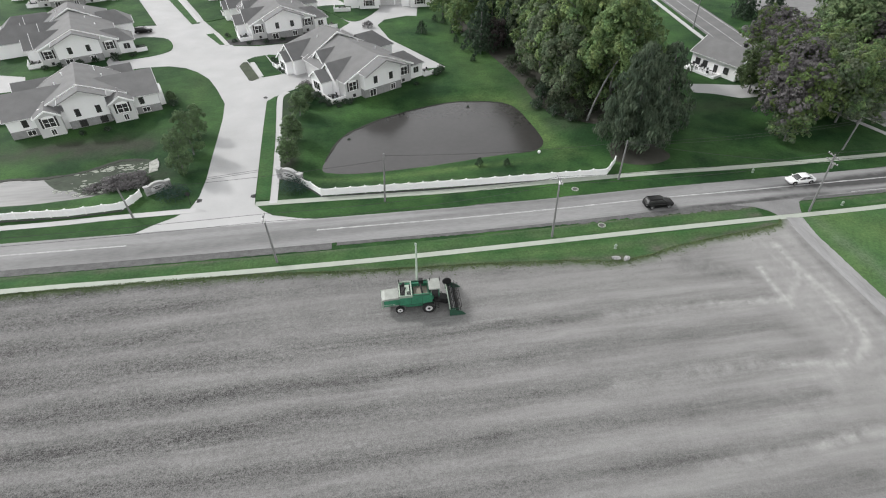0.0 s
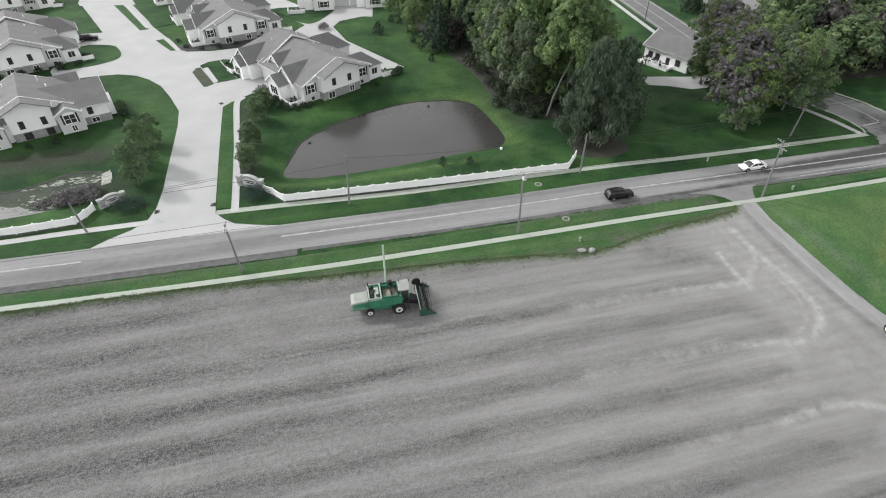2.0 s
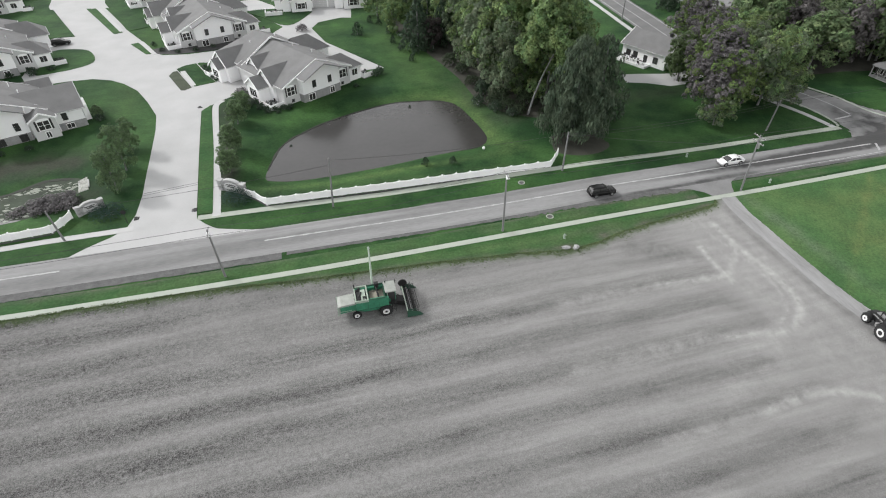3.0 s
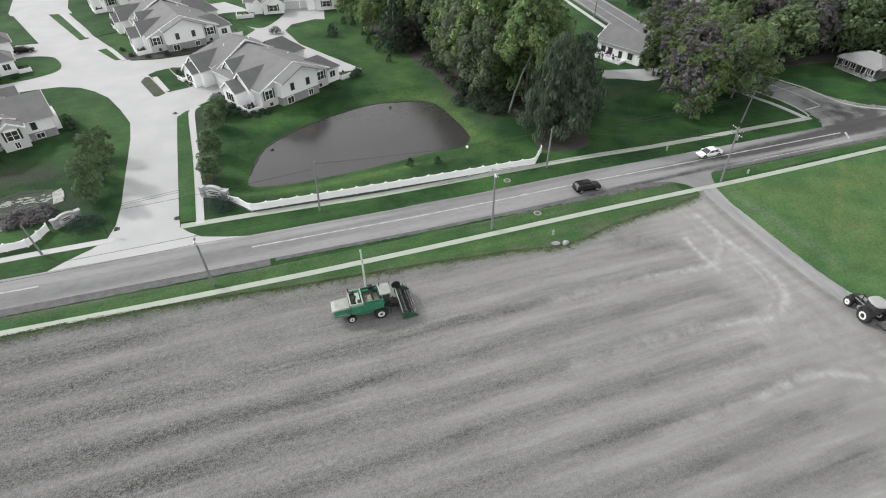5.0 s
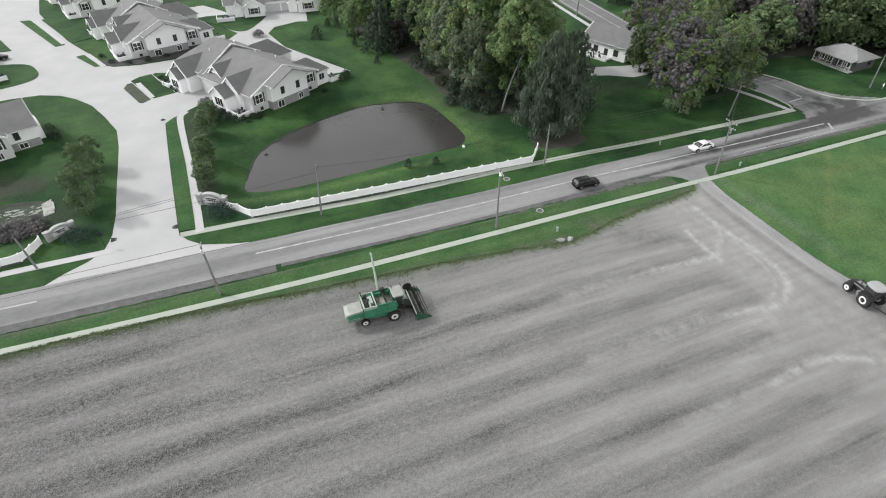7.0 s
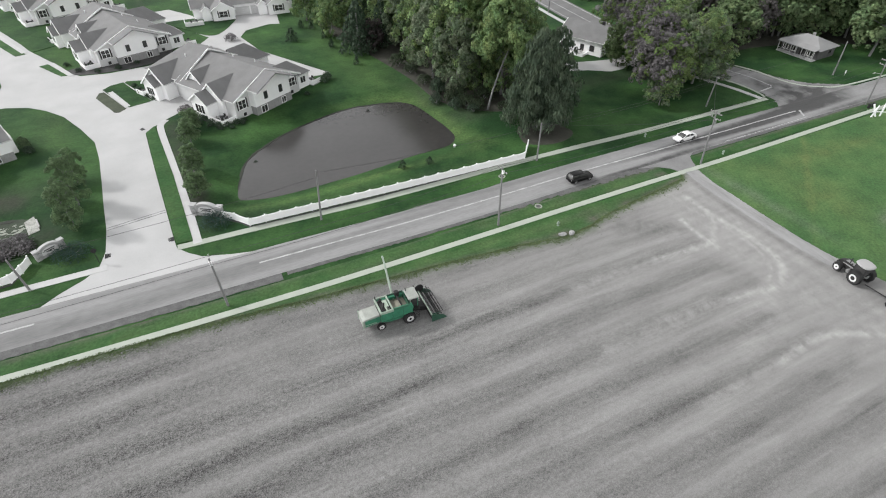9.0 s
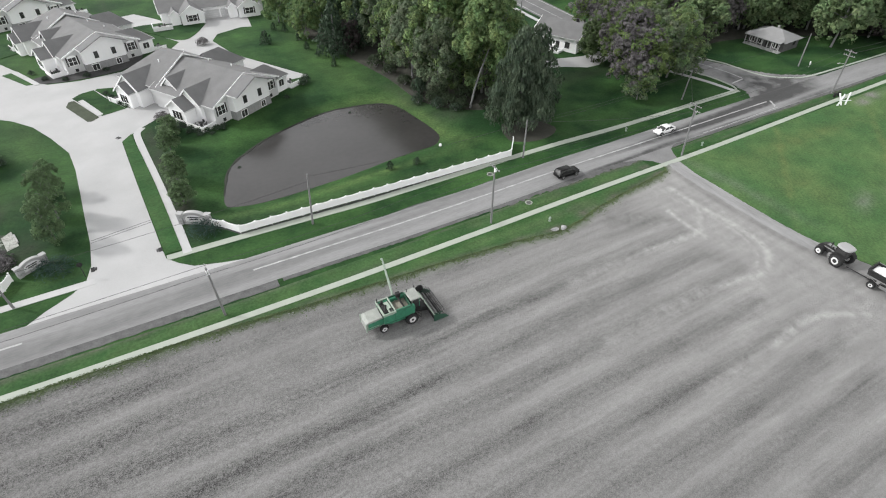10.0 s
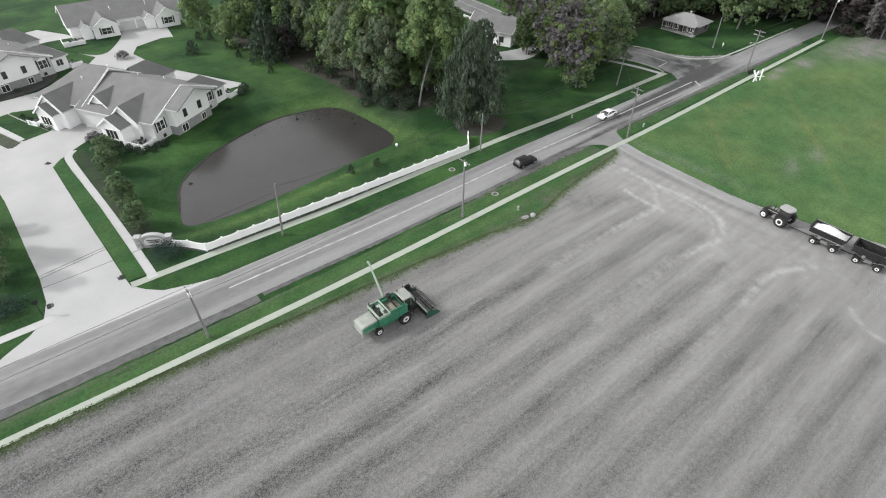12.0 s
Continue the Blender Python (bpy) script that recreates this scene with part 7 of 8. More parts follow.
    for py in (-1, 1):
        bm = bmesh.new()
        tube(bm, (3.3, 0.1 + py * 0.9, 3.1), (3.62, 0.1 + py * 1.45, 3.2), 0.03)
        box(bm, 3.59, 3.65, 0.1 + py * 1.45 - 0.15, 0.1 + py * 1.45 + 0.15, 2.85, 3.4)
        part("mirror", bm, M_STEEL, cab)
    bm = bmesh.new()
    box(bm, 2.3, 3.4, -1.4, -0.76, 1.82, 1.9)
    part("platform", bm, M_STEEL, cab)
    bm = bmesh.new()
    for px in (2.75, 3.2):
        tube(bm, (px, -1.5, 0.5), (px, -1.35, 2.8), 0.03)
    for k in range(5):
        tube(bm, (2.75, -1.49 + 0.02 * k, 0.65 + 0.28 * k), (3.2, -1.49 + 0.02 * k, 0.65 + 0.28 * k), 0.025)
    part("ladder", bm, M_STEEL, c)
    # unloading auger raised out to the side
    bm = bmesh.new()
    tube(bm, (0.55, 1.2, 2.6), (0.85, 5.2, 6.4), 0.17, 0.12, n=12)
    tube(bm, (0.85, 5.2, 6.4), (0.84, 5.5, 6.36), 0.17, 0.14, 12)
    tube(bm, (0.55, 1.1, 1.9), (0.55, 1.2, 2.7), 0.22, n=12)
    part("unloading_auger", bm, M_PALE, c, "pale unloading auger tube")
    # feeder house and header with reel
    bm = bmesh.new()
    prism(bm, [(2.5, -0.6, 1.8), (2.5, -0.6, 1.0), (4.7, -0.6, 0.35), (4.7, -0.6, 1.0)], (0, 1.2, 0))
    part("feeder_house", bm, M_STEEL, c)
    bm = bmesh.new()
    prism(bm, [(4.6, -2.6, 0.2), (5.9, -2.6, 0.15), (4.95, -2.6, 0.45), (4.75, -2.6, 1.15), (4.6, -2.6, 1.15)], (0, 5.2, 0))
    head = part("header", bm, M_STEEL, c, "dark grain header")
    bm = bmesh.new()
    box(bm, 4.5, 4.66, -2.6, 2.6, 1.14, 1.3)
    part("top_beam", bm, M_PALE, head, "worn pale top beam")
    for s in (-1, 1):
        bm = bmesh.new()
        yy = s * 2.65
        prism(bm, [(4.5, yy - 0.06, 0.12), (6.7, yy - 0.06, 0.15), (6.2, yy - 0.06, 0.75), (4.9, yy - 0.06, 1.25), (4.5, yy - 0.06, 1.2)], (0, 0.12, 0))
        part("end_shield", bm, M_DKGREEN, head, "dusty green end shield")
        bm = bmesh.new()
        tube(bm, (4.6, s * 2.5, 1.3), (5.75, s * 2.5, 1.2), 0.06, n=6)
        part("reel_arm", bm, M_DKGREEN, head)
    bm = bmesh.new()
    tube(bm, (5.6, -2.45, 1.15), (5.6, 2.45, 1.15), 0.07, n=8)
    reel = part("reel", bm, M_STEEL, head)
    for k in range(6):
        a = k * math.pi / 3 + 0.3
        q = Vector((5.6 + 0.6 * math.cos(a), 0, 1.15 + 0.6 * math.sin(a)))
        bm = bmesh.new()
        tube(bm, (q.x, -2.4, q.z), (q.x, 2.4, q.z), 0.04, n=5)
        for m in range(13):
            yy = -2.3 + 4.6 * m / 12
            tube(bm, (q.x, yy, q.z), (q.x + 0.03, yy, q.z - 0.26), 0.012, n=4, caps=False)
        for yy in (-2.35, -0.8, 0.8, 2.35):
            tube(bm, (5.6, yy, 1.15), (q.x, yy, q.z), 0.03, n=5)
        part("reel_bat", bm, M_STEEL, reel)
    bm = bmesh.new()
    for r0, r1 in ((0.62, 0.5), (0.2, 0.06)):
        lathe(bm, [(r1, -0.05), (r0, -0.05), (r0, 0.05), (r1, 0.05)], 22, Matrix.Translation((4.75, 2.35, 1.75)) @ Matrix.Rotation(radians(90), 4, "X"))
    for k in range(5):
        a = k * 1.2566
        tube(bm, (4.75, 2.35, 1.75), (4.75 + 0.52 * math.cos(a), 2.35, 1.75 + 0.52 * math.sin(a)), 0.035, n=5)
    part("drive_pulley", bm, M_RUBBER, head, "black spoked drive pulley")
    bm = bmesh.new()
    tube(bm, (4.75, 2.35, 1.15), (4.75, 2.35, 1.8), 0.06, n=6)
    part("pulley_stand", bm, M_STEEL, head)
    bm = bmesh.new()
    tube(bm, (5.1, -2.4, 0.62), (5.1, 2.4, 0.62), 0.2, n=10)
    turns = 22
    for k in range(turns * 6):
        a, y = k * math.pi / 3, -2.4 + 4.8 * k / (turns * 6)
        box(bm, 0.18, 0.31, -0.11, 0.11, -0.012, 0.012, Matrix.Translation((5.1, y, 0.62)) @ Matrix.Rotation(radians(90), 4, "X") @ Matrix.Rotation(a, 4, "Z"))
    part("auger", bm, M_METAL, head)
    for s in (-1, 1):
        wheel(c, 1.85, s * 1.42, 0.86, 0.55, M_HUB, 0.55)
        wheel(c, -2.0, s * 1.15, 0.58, 0.36, M_HUB, 0.6)
    bm = bmesh.new()
    tube(bm, (1.85, -1.4, 0.86), (1.85, 1.4, 0.86), 0.14)
    part("axle", bm, M_STEEL, c)
    bm = bmesh.new()
    tube(bm, (-2.0, -1.1, 0.58), (-2.0, 1.1, 0.58), 0.1)
    part("axle", bm, M_STEEL, c)
    return c


M_PALEGREY = mat("dusty_pale_paint", (0.3, 0.315, 0.29), 0.6, 0.22, 1.2, 7.0)
M_CROP = mat("dull_grain", (0.21, 0.2, 0.165), 0.95, 0.2, 2.0, 14, 0.02)
combine_harvester(6.4, 49.9, -1.5)


M_TGREY = mat("dusty_grey_paint", g3(0.22), 0.6, 0.25, 1.5, 8)


def tractor(x, y, ang):
    t = thing("tractor", pose(x, y, 0.06, 0, 0, ang), "black and grey tractor hitched to grain wagons", "tractor")
    bm = bmesh.new()
    prism(bm, [(0.3, -0.4, 0.95), (2.7, -0.4, 0.9), (2.95, -0.4, 1.15), (2.85, -0.4, 1.45), (2.2, -0.4, 1.68), (0.3, -0.4, 1.8)], (0, 0.8, 0))
    bonnet = part("bonnet", bm, M_STEEL, t)
    bm = bmesh.new()
    prism(bm, [(0.35, -0.3, 1.8), (2.15, -0.3, 1.69), (2.15, -0.3, 1.73), (0.35, -0.3, 1.85)], (0, 0.6, 0))
    part("bonnet_top", bm, M_TGREY, bonnet, "pale grey bonnet top")
    for sy in (-0.41, 0.39):
        bm = bmesh.new()
        prism(bm, [(0.7, sy, 1.35), (2.3, sy, 1.25), (2.3, sy, 1.4), (0.7, sy, 1.55)], (0, 0.02, 0))
        part("side_stripe", bm, M_TGREY, bonnet, "pale grey stripe")
    bm = bmesh.new()
    box(bm, -0.7, 2.5, -0.35, 0.35, 0.6, 1.0, bevel=0.05)
    box(bm, 2.5, 3.25, -0.3, 0.3, 0.6, 0.95, bevel=0.05)
    part("chassis", bm, M_STEEL, t)
    for py in (-0.75, 0.55):
        bm = bmesh.new()
        box(bm, 0.3, 1.25, py, py + 0.2, 0.55, 1.0, bevel=0.05)
        part("fuel_tank", bm, M_TGREY, t)
    for py in (-1, 1):
        bm = bmesh.new()
        tube(bm, (0.55, py * 0.75, 2.3), (0.75, py * 1.15, 2.35), 0.025)
        box(bm, 0.72, 0.77, py * 1.15 - 0.12, py * 1.15 + 0.12, 2.1, 2.5)
        part("mirror", bm, M_STEEL, t)
    bm = bmesh.new()
    box(bm, -0.95, 0.55, -0.75, 0.75, 1.3, 2.75, bevel=0.07)
    cab = part("cab", bm, M_GLASS, t)
    bm = bmesh.new()
    loft(bm, [[(-0.2 + k * x, k * y, z) for x, y in rounded([(-0.85, -0.8), (0.85, -0.8), (0.85, 0.8), (-0.85, 0.8)], 4)] for k, z in ((0.94, 2.74), (1.0, 2.8), (0.98, 2.9), (0.8, 2.99))])
    part("cab_roof", bm, M_METALROOF, cab, "pale grey cab roof")
    for px in (-0.9, 0.5):
        for py in (-0.72, 0.72):
            bm = bmesh.new()
            box(bm, px - 0.05, px + 0.05, py - 0.05, py + 0.05, 1.3, 2.76)
            part("cab_post", bm, M_STEEL, cab)
    for s in (-1, 1):
        wheel(t, -0.4, s * 1.1, 0.95, 0.55, M_HUB, 0.55, 0.3)
        wheel(t, 2.35, s * 0.95, 0.62, 0.42, M_HUB, 0.6, 0.16)
        bm = bmesh.new()
        tube(bm, (0.9, s * 0.3, 1.35), (0.9, s * 0.95, 1.3), 0.05, n=6)
        box(bm, 0.62, 1.0, s * 0.95 - 0.15, s * 0.95 + 0.15, 0.95, 1.35, bevel=0.04)
        part("toolbox", bm, M_TGREY, t, "dusty grey toolbox")
        bm = bmesh.new()
        box(bm, 0.5, 0.62, s * 0.55 - 0.12, s * 0.55 + 0.12, 2.6, 2.74, bevel=0.02)
        part("work_light", bm, M_HUB, cab, "pale work light")
        bm = bmesh.new()
        n = 8
        arc = [(-0.4 + 1.08 * math.cos(radians(20 + 140 * i / n)), 0.95 + 1.08 * math.sin(radians(20 + 140 * i / n))) for i in range(n + 1)]
        inner = [(-0.4 + 1.02 * math.cos(radians(20 + 140 * i / n)), 0.95 + 1.02 * math.sin(radians(20 + 140 * i / n))) for i in range(n, -1, -1)]
        prism(bm, [(a, s * 1.1 - 0.3, z) for a, z in arc + inner], (0, 0.6, 0))
        part("fender", bm, M_STEEL, t)
        arc = [(2.35 + 0.72 * math.cos(radians(30 + 130 * i / n)), 0.62 + 0.72 * math.sin(radians(30 + 130 * i / n))) for i in range(n + 1)]
        inner = [(2.35 + 0.68 * math.cos(radians(30 + 130 * i / n)), 0.62 + 0.68 * math.sin(radians(30 + 130 * i / n))) for i in range(n, -1, -1)]
        bm = bmesh.new()
        prism(bm, [(a, s * 0.95 - 0.22, z) for a, z in arc + inner], (0, 0.44, 0))
        part("front_fender", bm, M_STEEL, t)
    bm = bmesh.new()
    tube(bm, (1.5, 0.3, 1.6), (1.5, 0.3, 2.6), 0.06)
    part("exhaust", bm, M_STEEL, t)
    bm = bmesh.new()
    tube(bm, (2.35, -0.9, 0.62), (2.35, 0.9, 0.62), 0.1)
    tube(bm, (-0.4, -1.0, 0.95), (-0.4, 1.0, 0.95), 0.14)
    part("axle", bm, M_STEEL, t)
    bm = bmesh.new()
    for i in range(3):
        box(bm, 0.55, 0.85, -0.95, -0.55, 0.55 + i * 0.3, 0.6 + i * 0.3)
    part("step", bm, M_STEEL, t)
    return t


def grain_wagon(x, y, ang, full):
    """A gravity wagon: upright sides over a hopper that slopes to a side chute."""
    w = thing("grain_wagon", pose(x, y, 0.06, 0, 0, ang), "dark steel grain wagon heaped with pale grain" if full else "empty dark steel grain wagon", "wagon", "wagons behind the tractor")
    bm = bmesh.new()
    L, W = 2.45, 1.3
    rings = []
    for (l0, l1, w0, w1, z) in ((-0.45, 0.45, -1.1, -0.2, 0.75), (-1.35, 1.35, -W + 0.05, 0.75, 1.3), (-L + 0.25, L - 0.12, -W + 0.03, W, 1.95), (-L, L, -W - 0.06, W + 0.06, 2.7)):
        rings.append([bm.verts.new(p) for p in ((l0, w0, z), (l1, w0, z), (l1, w1, z), (l0, w1, z))])
    inner = [[bm.verts.new((v.co.x * 0.96, v.co.y * 0.94, v.co.z + (0.08 if k == 0 else 0))) for v in r] for k, r in enumerate(rings)]
    for a, b in zip(rings, rings[1:]):
        for i in range(4):
            bm.faces.new((a[i], a[(i + 1) % 4], b[(i + 1) % 4], b[i]))
    for a, b in zip(inner, inner[1:]):
        for i in range(4):
            bm.faces.new((a[(i + 1) % 4], a[i], b[i], b[(i + 1) % 4]))
    for i in range(4):
        j = (i + 1) % 4
        bm.faces.new((rings[3][i], rings[3][j], inner[3][j], inner[3][i]))
    bm.faces.new(rings[0][::-1])
    bm.faces.new(inner[0])
    bmesh.ops.recalc_face_normals(bm, faces=bm.faces[:])
    box_part = part("box", bm, M_STEEL, w)
    for px in (-2.0, -1.0, 0.0, 1.0, 2.0):
        for s in (-1, 1):
            bm = bmesh.new()
            box(bm, px - 0.035, px + 0.035, s * (W + 0.03) - 0.03, s * (W + 0.03) + 0.03, 1.85, 2.66)
            part("rib", bm, M_STEEL, box_part)
    for s in (-1, 1):
        bm = bmesh.new()
        tube(bm, (-L - 0.05, s * (W + 0.02), 2.68), (L + 0.05, s * (W + 0.02), 2.68), 0.05)
        part("top_rail", bm, M_TGREY, box_part, "worn grey rail")
        bm = bmesh.new()
        box(bm, -L, L, s * (W + 0.03) - 0.04, s * (W + 0.03) + 0.04, 1.8, 1.92)
        part("side_rail", bm, M_TGREY if full else M_STEEL, box_part)
        bm = bmesh.new()
        tube(bm, (s * (L + 0.02), -W, 2.68), (s * (L + 0.02), W, 2.68), 0.05)
        tube(bm, (s * (L + 0.02), 0, 2.68), (s * (L + 0.02), 0, 2.95), 0.035)
        part("end_rail", bm, M_STEEL, box_part)
    if full:
        bm = bmesh.new()
        nx, ny = 18, 10
        grid = [[bm.verts.new((-L * 0.94 + 1.88 * L * i / nx, -W * 0.92 + 1.84 * W * j / ny, 2.3 + 0.95 * math.sin(math.pi * (i / nx) ** 1.25) ** 0.7 * math.sin(math.pi * j / ny) ** 1.1 + 0.03 * math.sin(i * 2.3 + j * 1.7))) for j in range(ny + 1)] for i in range(nx + 1)]
        for i in range(nx):
            for j in range(ny):
                bm.faces.new((grid[i][j], grid[i + 1][j], grid[i + 1][j + 1], grid[i][j + 1]))
        part("grain_heap", bm, M_GRAIN, w, "pale heaped grain")
    for px in (-L, L):
        bm = bmesh.new()
        arc = [Vector((px, W * math.cos(math.pi * k / 8), 2.66 + (0.55 if full else 0.3) * math.sin(math.pi * k / 8))) for k in range(9)]
        for p, q in zip(arc, arc[1:]):
            tube(bm, p, q, 0.03, n=5, caps=False)
        part("tarp_bow", bm, M_RUBBER, box_part, "black tarpaulin bow")
    bm = bmesh.new()
    tube(bm, (-L, W + 0.1, 2.74), (L, W + 0.1, 2.74), 0.11, n=8)
    part("tarp_roll", bm, M_RUBBER, box_part, "rolled black tarpaulin")
    for s in (-1, 1):
        for px in (-1, 1):
            bm = bmesh.new()
            tube(bm, (px * 0.3, s * 0.9, 0.95), (px * 2.2, s * (W - 0.05), 1.82), 0.045, n=6)
            part("brace", bm, M_TGREY, box_part)
    bm = bmesh.new()
    for s in (-0.28, 0.28):
        tube(bm, (-1.9 + s, -W - 0.12, 0.9), (-1.9 + s, -W - 0.12, 2.6), 0.03)
    for i in range(5):
        tube(bm, (-2.18, -W - 0.12, 1.0 + i * 0.36), (-1.62, -W - 0.12, 1.0 + i * 0.36), 0.025)
    part("ladder", bm, M_STEEL, w)
    for s in (-0.45, 0.45):
        bm = bmesh.new()
        box(bm, -1.7, 1.7, s - 0.06, s + 0.06, 0.62, 0.78)
        part("chassis_beam", bm, M_STEEL, w)
    for px in (-1.7, 1.7):
        for s in (-0.55, 0.55):
            bm = bmesh.new()
            tube(bm, (px * 0.8, s, 0.7), (px, s * 1.4, 1.85), 0.05)
            part("strut", bm, M_STEEL, w)
    for px in (-1.35, 1.35):
        for s in (-1, 1):
            wheel(w, px, s * 0.95, 0.52, 0.32, M_HUB, 0.52)
        bm = bmesh.new()
        tube(bm, (px, -0.95, 0.5), (px, 0.95, 0.5), 0.07)
        box(bm, px - 0.08, px + 0.08, -0.5, 0.5, 0.45, 0.7)
        part("axle", bm, M_STEEL, w)
    bm = bmesh.new()
    tube(bm, (-1.4, 0, 0.6), (5.1 if full else 3.6, 0, 0.5), 0.07)
    part("drawbar", bm, M_STEEL, w)
    for s in (-1, 1):
        bm = bmesh.new()
        prism(bm, [(-0.5, s * (W - 0.05) - 0.25, 0.75), (0.5, s * (W - 0.05) - 0.25, 0.75), (0.4, s * W, 1.4), (-0.4, s * W, 1.4)], (0, -0.05, 0))
        part("chute", bm, M_METAL, w, "bare metal chute")
        bm = bmesh.new()
        tube(bm, (0.75, s * (W + 0.05), 1.35), (0.75, s * (W + 0.12), 1.75), 0.03, n=6)
        tube(bm, (0.75, s * (W + 0.12), 1.75), (0.5, s * (W + 0.14), 1.9), 0.025, n=6)
        lathe(bm, [(0.02, -0.02), (0.22, -0.02), (0.22, 0.02), (0.02, 0.02)], 12, Matrix.Translation((0.75, s * (W + 0.14), 1.7)) @ Matrix.Rotation(radians(90), 4, "X"))
        part("gate_crank", bm, M_TGREY, w, "worn grey crank wheel")
        for px in (-1.35, 1.35):
            bm = bmesh.new()
            prism(bm, [(px - 0.6, s * 0.95 - 0.2, 1.1), (px + 0.6, s * 0.95 - 0.2, 1.1), (px + 0.5, s * 0.95 - 0.2, 1.22), (px - 0.5, s * 0.95 - 0.2, 1.22)], (0, 0.4, 0))
            part("mudguard", bm, M_STEEL, w)
        bm = bmesh.new()
        box(bm, -L - 0.02, -L + 0.06, s * 1.0 - 0.12, s * 1.0 + 0.12, 2.0, 2.16, bevel=0.02)
        part("tail_lamp", bm, M_TGREY, w)
    return w


M_METALROOF = mat("pale_cab_roof", g3(0.33), 0.5, 0.1, 1, 6)
tractor(65.5, 29.2, 80)
grain_wagon(65.2, 22.6, 92, True)
grain_wagon(65.6, 16.9, 94, False)


# ---- small things along the road ----
def curb_inlet(x, y, ang):
    s = thing("storm_drain", pose(x, y, 0, 0, 0, ang), "dark storm drain inlet in the kerb", "drain", "storm drains")
    bm = bmesh.new()
    box(bm, -0.5, 0.5, -0.22, 0.22, -0.05, 0.09, bevel=0.02)
    part("hood", bm, M_STEEL, s)
    bm = bmesh.new()
    box(bm, -0.4, 0.4, -0.26, -0.2, 0.0, 0.1)
    part("mouth", bm, M_RUBBER, s)
    for k in range(6):
        bm = bmesh.new()
        box(bm, -0.4 + k * 0.14, -0.31 + k * 0.14, -0.55, -0.26, 0.0, 0.056)
        part("grate_bar", bm, M_STEEL, s)


curb_inlet(-25.7, 79.0, 90)
curb_inlet(-16.9, 79.0, -90)
curb_inlet(-18.6, 118.0, -60)


def sign_post(x, y, h, ang, lean=0.0):
    s = thing("road_sign", pose(x, y, 0, 0, lean, ang), "octagonal road sign on a dark post", "road sign")
    bm = bmesh.new()
    tube(bm, (0, 0, -0.2), (0, 0, h), 0.05, n=6)
    part("post", bm, M_STEEL, s)
    bm = bmesh.new()
    prism(bm, [(0.38 * math.cos(radians(22.5 + 45 * i)), 0.05, h - 0.3 + 0.38 * math.sin(radians(22.5 + 45 * i))) for i in range(8)], (0, 0.03, 0))
    part("plate", bm, M_STEEL, s)


sign_post(-26.6, 77.8, 2.5, 10)


M_BAYSTONE = mat("weathered_concrete", (0.27, 0.29, 0.25), 0.9, 0.35, 2.0, 8.0, 0.01)


def manhole(x, y, r=0.55):
    s = thing("manhole", pose(x, y, 0), "concrete manhole ring set in grass", "manhole", "manholes in the verges")
    bm = bmesh.new()
    n = 20
    rings = []
    for rr, z in ((r, -0.1), (r, 0.09), (r * 0.7, 0.09), (r * 0.7, 0.02)):
        rings.append([bm.verts.new((rr * math.cos(2 * math.pi * i / n), rr * math.sin(2 * math.pi * i / n), z)) for i in range(n)])
    for p, q in zip(rings, rings[1:]):
        for i in range(n):
            bm.faces.new((p[i], p[(i + 1) % n], q[(i + 1) % n], q[i]))
    part("ring", bm, M_BAYSTONE, s)
    bm = bmesh.new()
    lathe(bm, [(r * 0.62, 0.0), (r * 0.6, 0.07), (0.05, 0.08)], 18)
    part("lid", bm, M_DKGRASS, s, "dark sunken lid")


M_DKGRASS = mat("rusty_dark_iron", g3(0.09), 0.8, 0.3, 2, 8)
manhole(35.7, 72.6, 0.6)
manhole(36.4, 62.4, 0.6)


def hydrant(x, y):
    s = thing("fire_hydrant", pose(x, y, 0), "pale fire hydrant standing in grass", "hydrant", "hydrants along the road")
    bm = bmesh.new()
    lathe(bm, [(0.2, -0.05), (0.2, 0.05), (0.13, 0.08), (0.13, 0.55), (0.17, 0.57), (0.17, 0.62), (0.12, 0.72), (0.05, 0.8)], 14)
    part("barrel", bm, M_PALE, s)
    for a in (0, 90, 180):
        bm = bmesh.new()
        d = Vector((math.cos(radians(a)), math.sin(radians(a)), 0))
        tube(bm, d * 0.1 + Vector((0, 0, 0.45)), d * 0.25 + Vector((0, 0, 0.45)), 0.07, n=10)
        part("outlet", bm, M_PALE, s)


hydrant(36.3, 56.9)
hydrant(67.6, 72.8)
hydrant(75.9, 61.5)
for x, y in ((35.6, 54.7), (37.0, 54.4)):
    st = thing("rubble_stone", pose(x, y, 0.0, 0, 0, 40 * x), "pale stone lying at the field edge", "stone", "stones at the field edge")
    bm = bmesh.new()
    bmesh.ops.create_icosphere(bm, subdivisions=2, radius=0.5)
    for v in bm.verts:
        v.co = Vector((v.co.x * 1.3, v.co.y * 0.8, v.co.z * 0.5)) * (1 + 0.3 * noise.noise(v.co * 2.3 + Vector((x, y, 0))))
        v.co.z += 0.12
    part("stone", bm, M_SIGN, st)

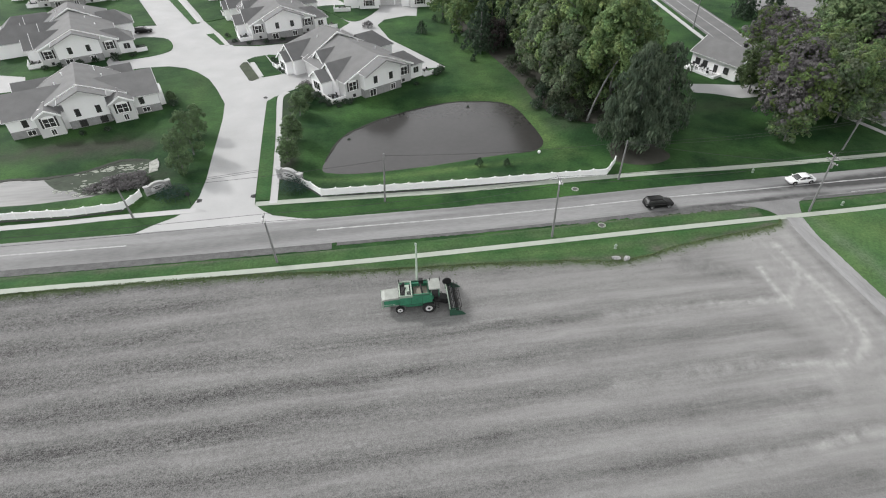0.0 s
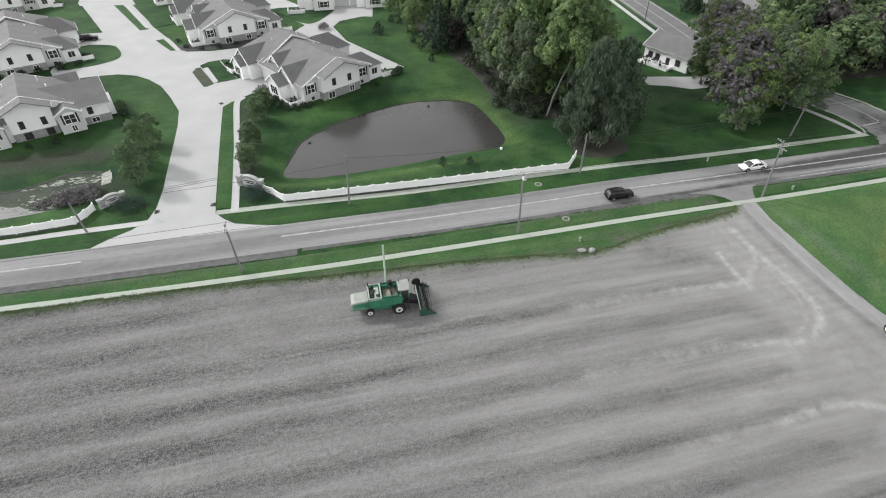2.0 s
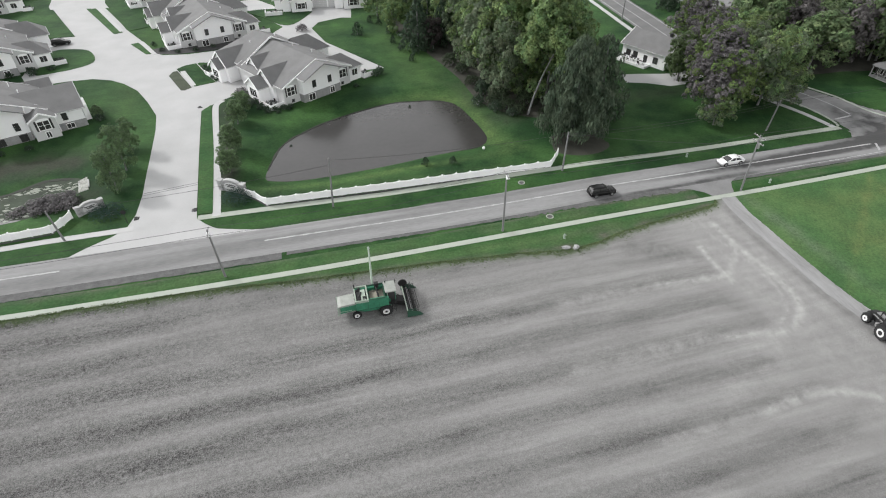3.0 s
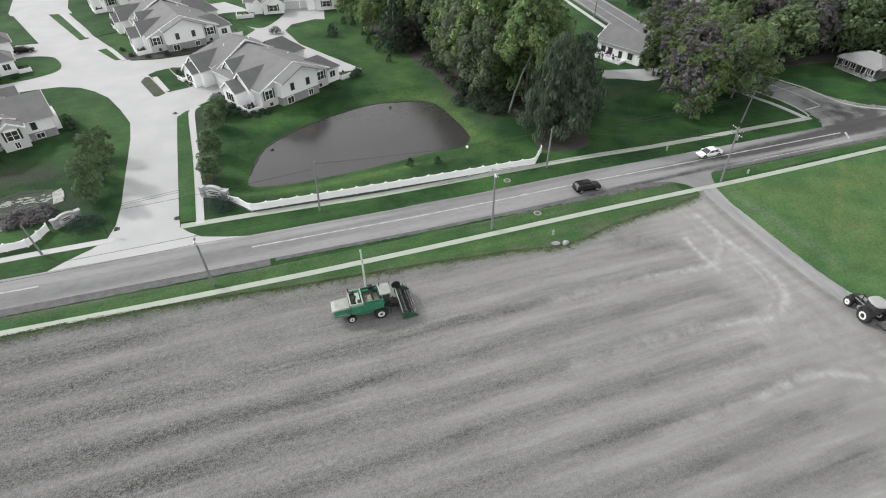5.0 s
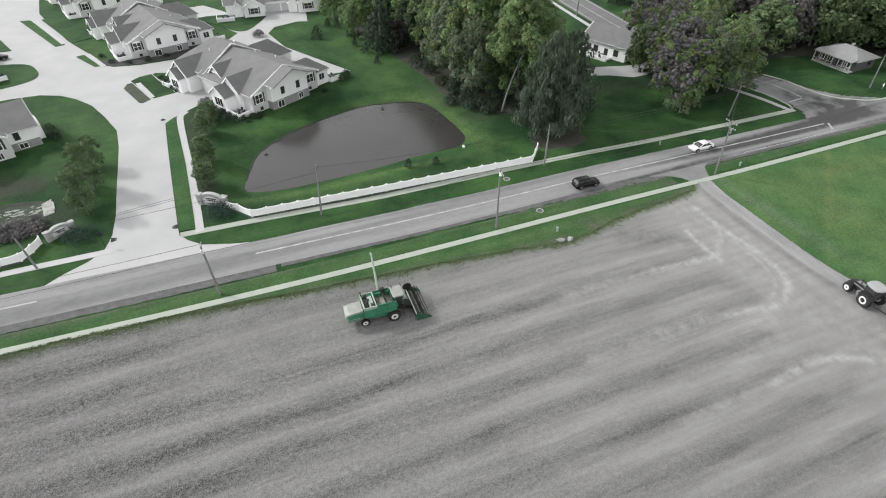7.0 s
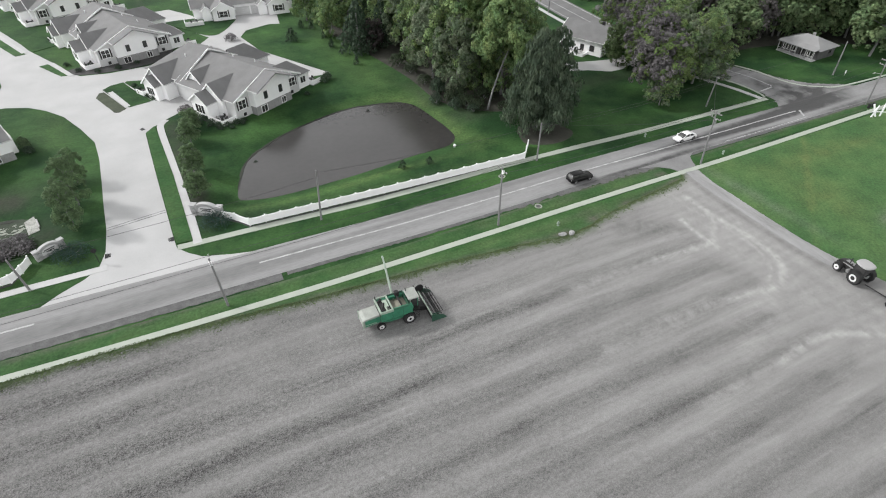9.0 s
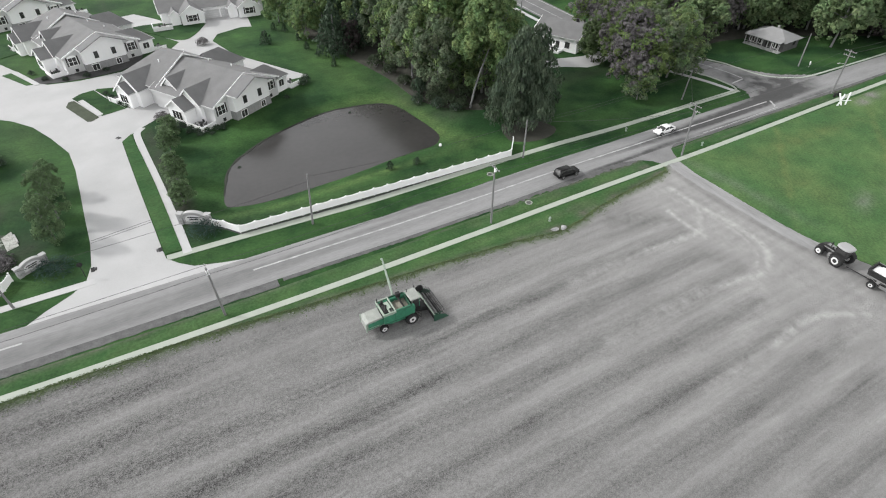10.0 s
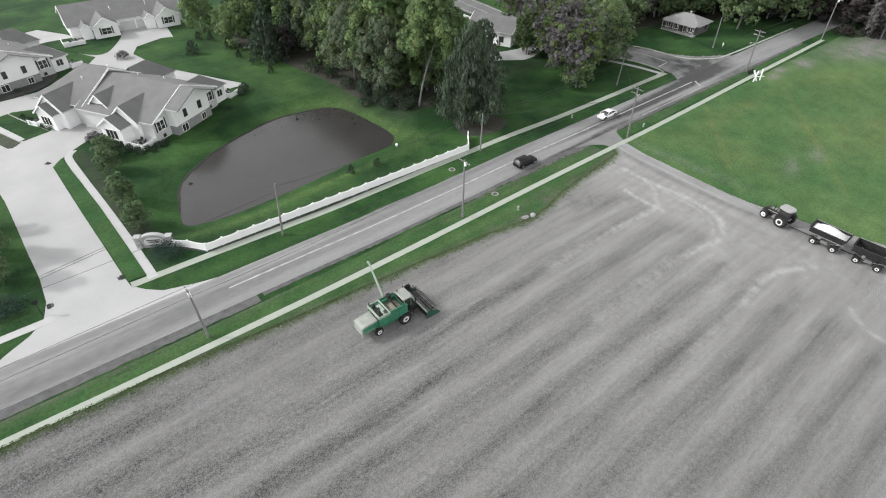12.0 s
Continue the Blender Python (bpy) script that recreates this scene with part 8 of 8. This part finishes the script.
barricade = thing("barricade", pose(115.6, 58.6, 0, 0, 0, -30), "white leaning boards of a folded barricade", "barricade")
for i in range(3):
    bm = bmesh.new()
    box(bm, -0.16, 0.16, -0.05, 0.05, -0.05, 2.6, Matrix.Translation((i * 1.0 - 1.0, 0.3 * i, 0)) @ Matrix.Rotation(radians((26, -20, 14)[i]), 4, "Y") @ Matrix.Rotation(radians(-18), 4, "X"))
    part("board", bm, M_TRIM, barricade)
bm = bmesh.new()
box(bm, -1.0, 1.6, 0.25, 0.33, 1.0, 1.15)
part("brace", bm, M_TRIM, barricade)
goose = thing("lawn_ornament", pose(33.6, 86.3, ground_z(33.6, 86.3)), "small white ornament on the pond shore", "ornament")
bm = bmesh.new()
lathe(bm, [(0.16, -0.1), (0.2, 0.1), (0.3, 0.3), (0.22, 0.5), (0.1, 0.62)], 12)
part("body", bm, M_TRIM, goose)

yard = thing("yard_sign", pose(129.5, 75.2, 0, 0, 0, 40), "round white sign on the lawn by the junction", "sign")
bm = bmesh.new()
lathe(bm, [(0.02, -0.03), (0.42, -0.03), (0.45, 0.0), (0.42, 0.03), (0.02, 0.03)], 20, Matrix.Translation((0, 0, 0.95)) @ Matrix.Rotation(radians(90), 4, "X"))
part("disc", bm, M_TRIM, yard)
bm = bmesh.new()
tube(bm, (0, 0, -0.2), (0, 0, 0.9), 0.035)
part("post", bm, M_METAL, yard)
for kx, ky, ka in ((118.3, 62.0, 10), (119.6, 61.9, 35)):
    tub = thing("bin", pose(kx, ky, 0.02, 0, 0, ka), "small dark bin on the verge beside the sidewalk", "bin", "bins by the road")
    bm = bmesh.new()
    lathe(bm, [(0.02, 0.0), (0.26, 0.0), (0.33, 0.8), (0.3, 0.8), (0.02, 0.78)], 16)
    part("body", bm, M_RUBBER, tub)
    bm = bmesh.new()
    lathe(bm, [(0.36, 0.8), (0.36, 0.85), (0.2, 0.95), (0.02, 0.97)], 16)
    part("lid", bm, M_STEEL, tub)

# ---- loose stuff on the field: clods and stubble tufts ----
rs = np.random.RandomState(7)
N = 42000
xs = rs.uniform(-62, 62, N)
ys = 18 + 41 * rs.uniform(0, 1, N)
keep = (rs.uniform(0, 1, N) < np.clip(0.85 - (xs + 20) / 55, 0.1, 1)) & (ys < np.interp(xs, [p[0] for p in FIELD_N], [p[1] for p in FIELD_N]) - 0.4)
xs, ys = xs[keep], ys[keep]
along = rs.uniform(17, 55, 1400)
xs = np.concatenate([xs, np.interp(along, [17, 28, 38, 46, 55], [69, 65.0, 63.5, 63.2, 63.6]) + rs.normal(0, 0.45, 1400)])
ys = np.concatenate([ys, along])
n = len(xs)
sz = rs.uniform(0.035, 0.1, n)
ang = rs.uniform(0, 6.28, n)
tri = [(0.0, 1.0), (-0.87, -0.5), (0.87, -0.5)]
verts = np.zeros((n, 4, 3))
for k, (a, b) in enumerate(tri):
    verts[:, k, 0] = xs + sz * (a * np.cos(ang) - b * np.sin(ang)) * 1.3
    verts[:, k, 1] = ys + sz * (a * np.sin(ang) + b * np.cos(ang))
    verts[:, k, 2] = 0.04
verts[:, 3, 0], verts[:, 3, 1], verts[:, 3, 2] = xs + rs.uniform(-0.05, 0.05, n), ys + rs.uniform(-0.05, 0.05, n), 0.07 + sz * rs.uniform(0.5, 1.0, n)
base = (np.arange(n) * 4)[:, None]
faces = np.concatenate([base + np.array(f) for f in ((0, 1, 3), (1, 2, 3), (2, 0, 3))])
M_CLOD = mat("stubble_clods", g3(0.21), 0.95, 0.2, 0.5, 5.0, isl=0.25)
clods = raw("stubble_clods", verts.reshape(-1, 3).tolist(), faces.tolist(), M_CLOD)
tagged(clods, "scattered grey clods and stubble on the field", "stubble", kind="stuff")

# ---- ragged grass where the verge runs into the field ----
rs = np.random.RandomState(11)
n = 7000
xs = rs.uniform(-58, 64, n)
edge_y = np.interp(xs, [p[0] for p in FIELD_N], [p[1] for p in FIELD_N])
clump = np.sin(xs * 1.7) + np.sin(xs * 0.53 + 2) + np.sin(xs * 4.1 + 1)
ys = edge_y - np.abs(rs.normal(0, 0.55, n)) * (1.0 + 0.45 * clump.clip(-1.5, 2)) + 0.25
sz, ang = rs.uniform(0.05, 0.16, n), rs.uniform(0, 6.28, n)
verts = np.zeros((n, 4, 3))
for k, (a, b) in enumerate(tri):
    verts[:, k, 0] = xs + sz * (a * np.cos(ang) - b * np.sin(ang))
    verts[:, k, 1] = ys + sz * (a * np.sin(ang) + b * np.cos(ang))
    verts[:, k, 2] = 0.03
verts[:, 3, 0], verts[:, 3, 1], verts[:, 3, 2] = xs + rs.uniform(-0.06, 0.06, n), ys + rs.uniform(-0.06, 0.06, n), 0.1 + sz * rs.uniform(0.1, 0.3, n)
base = (np.arange(n) * 4)[:, None]
faces = np.concatenate([base + np.array(f) for f in ((0, 1, 3), (1, 2, 3), (2, 0, 3))])
M_TUFT = mat("edge_grass", (0.075, 0.105, 0.045), 0.9, 0.3, 0.3, 4.0, isl=0.3)
tufts = raw("edge_grass_tufts", verts.reshape(-1, 3).tolist(), faces.tolist(), M_TUFT)
tagged(tufts, "ragged grass tufts along the field edge", "grass", kind="stuff")
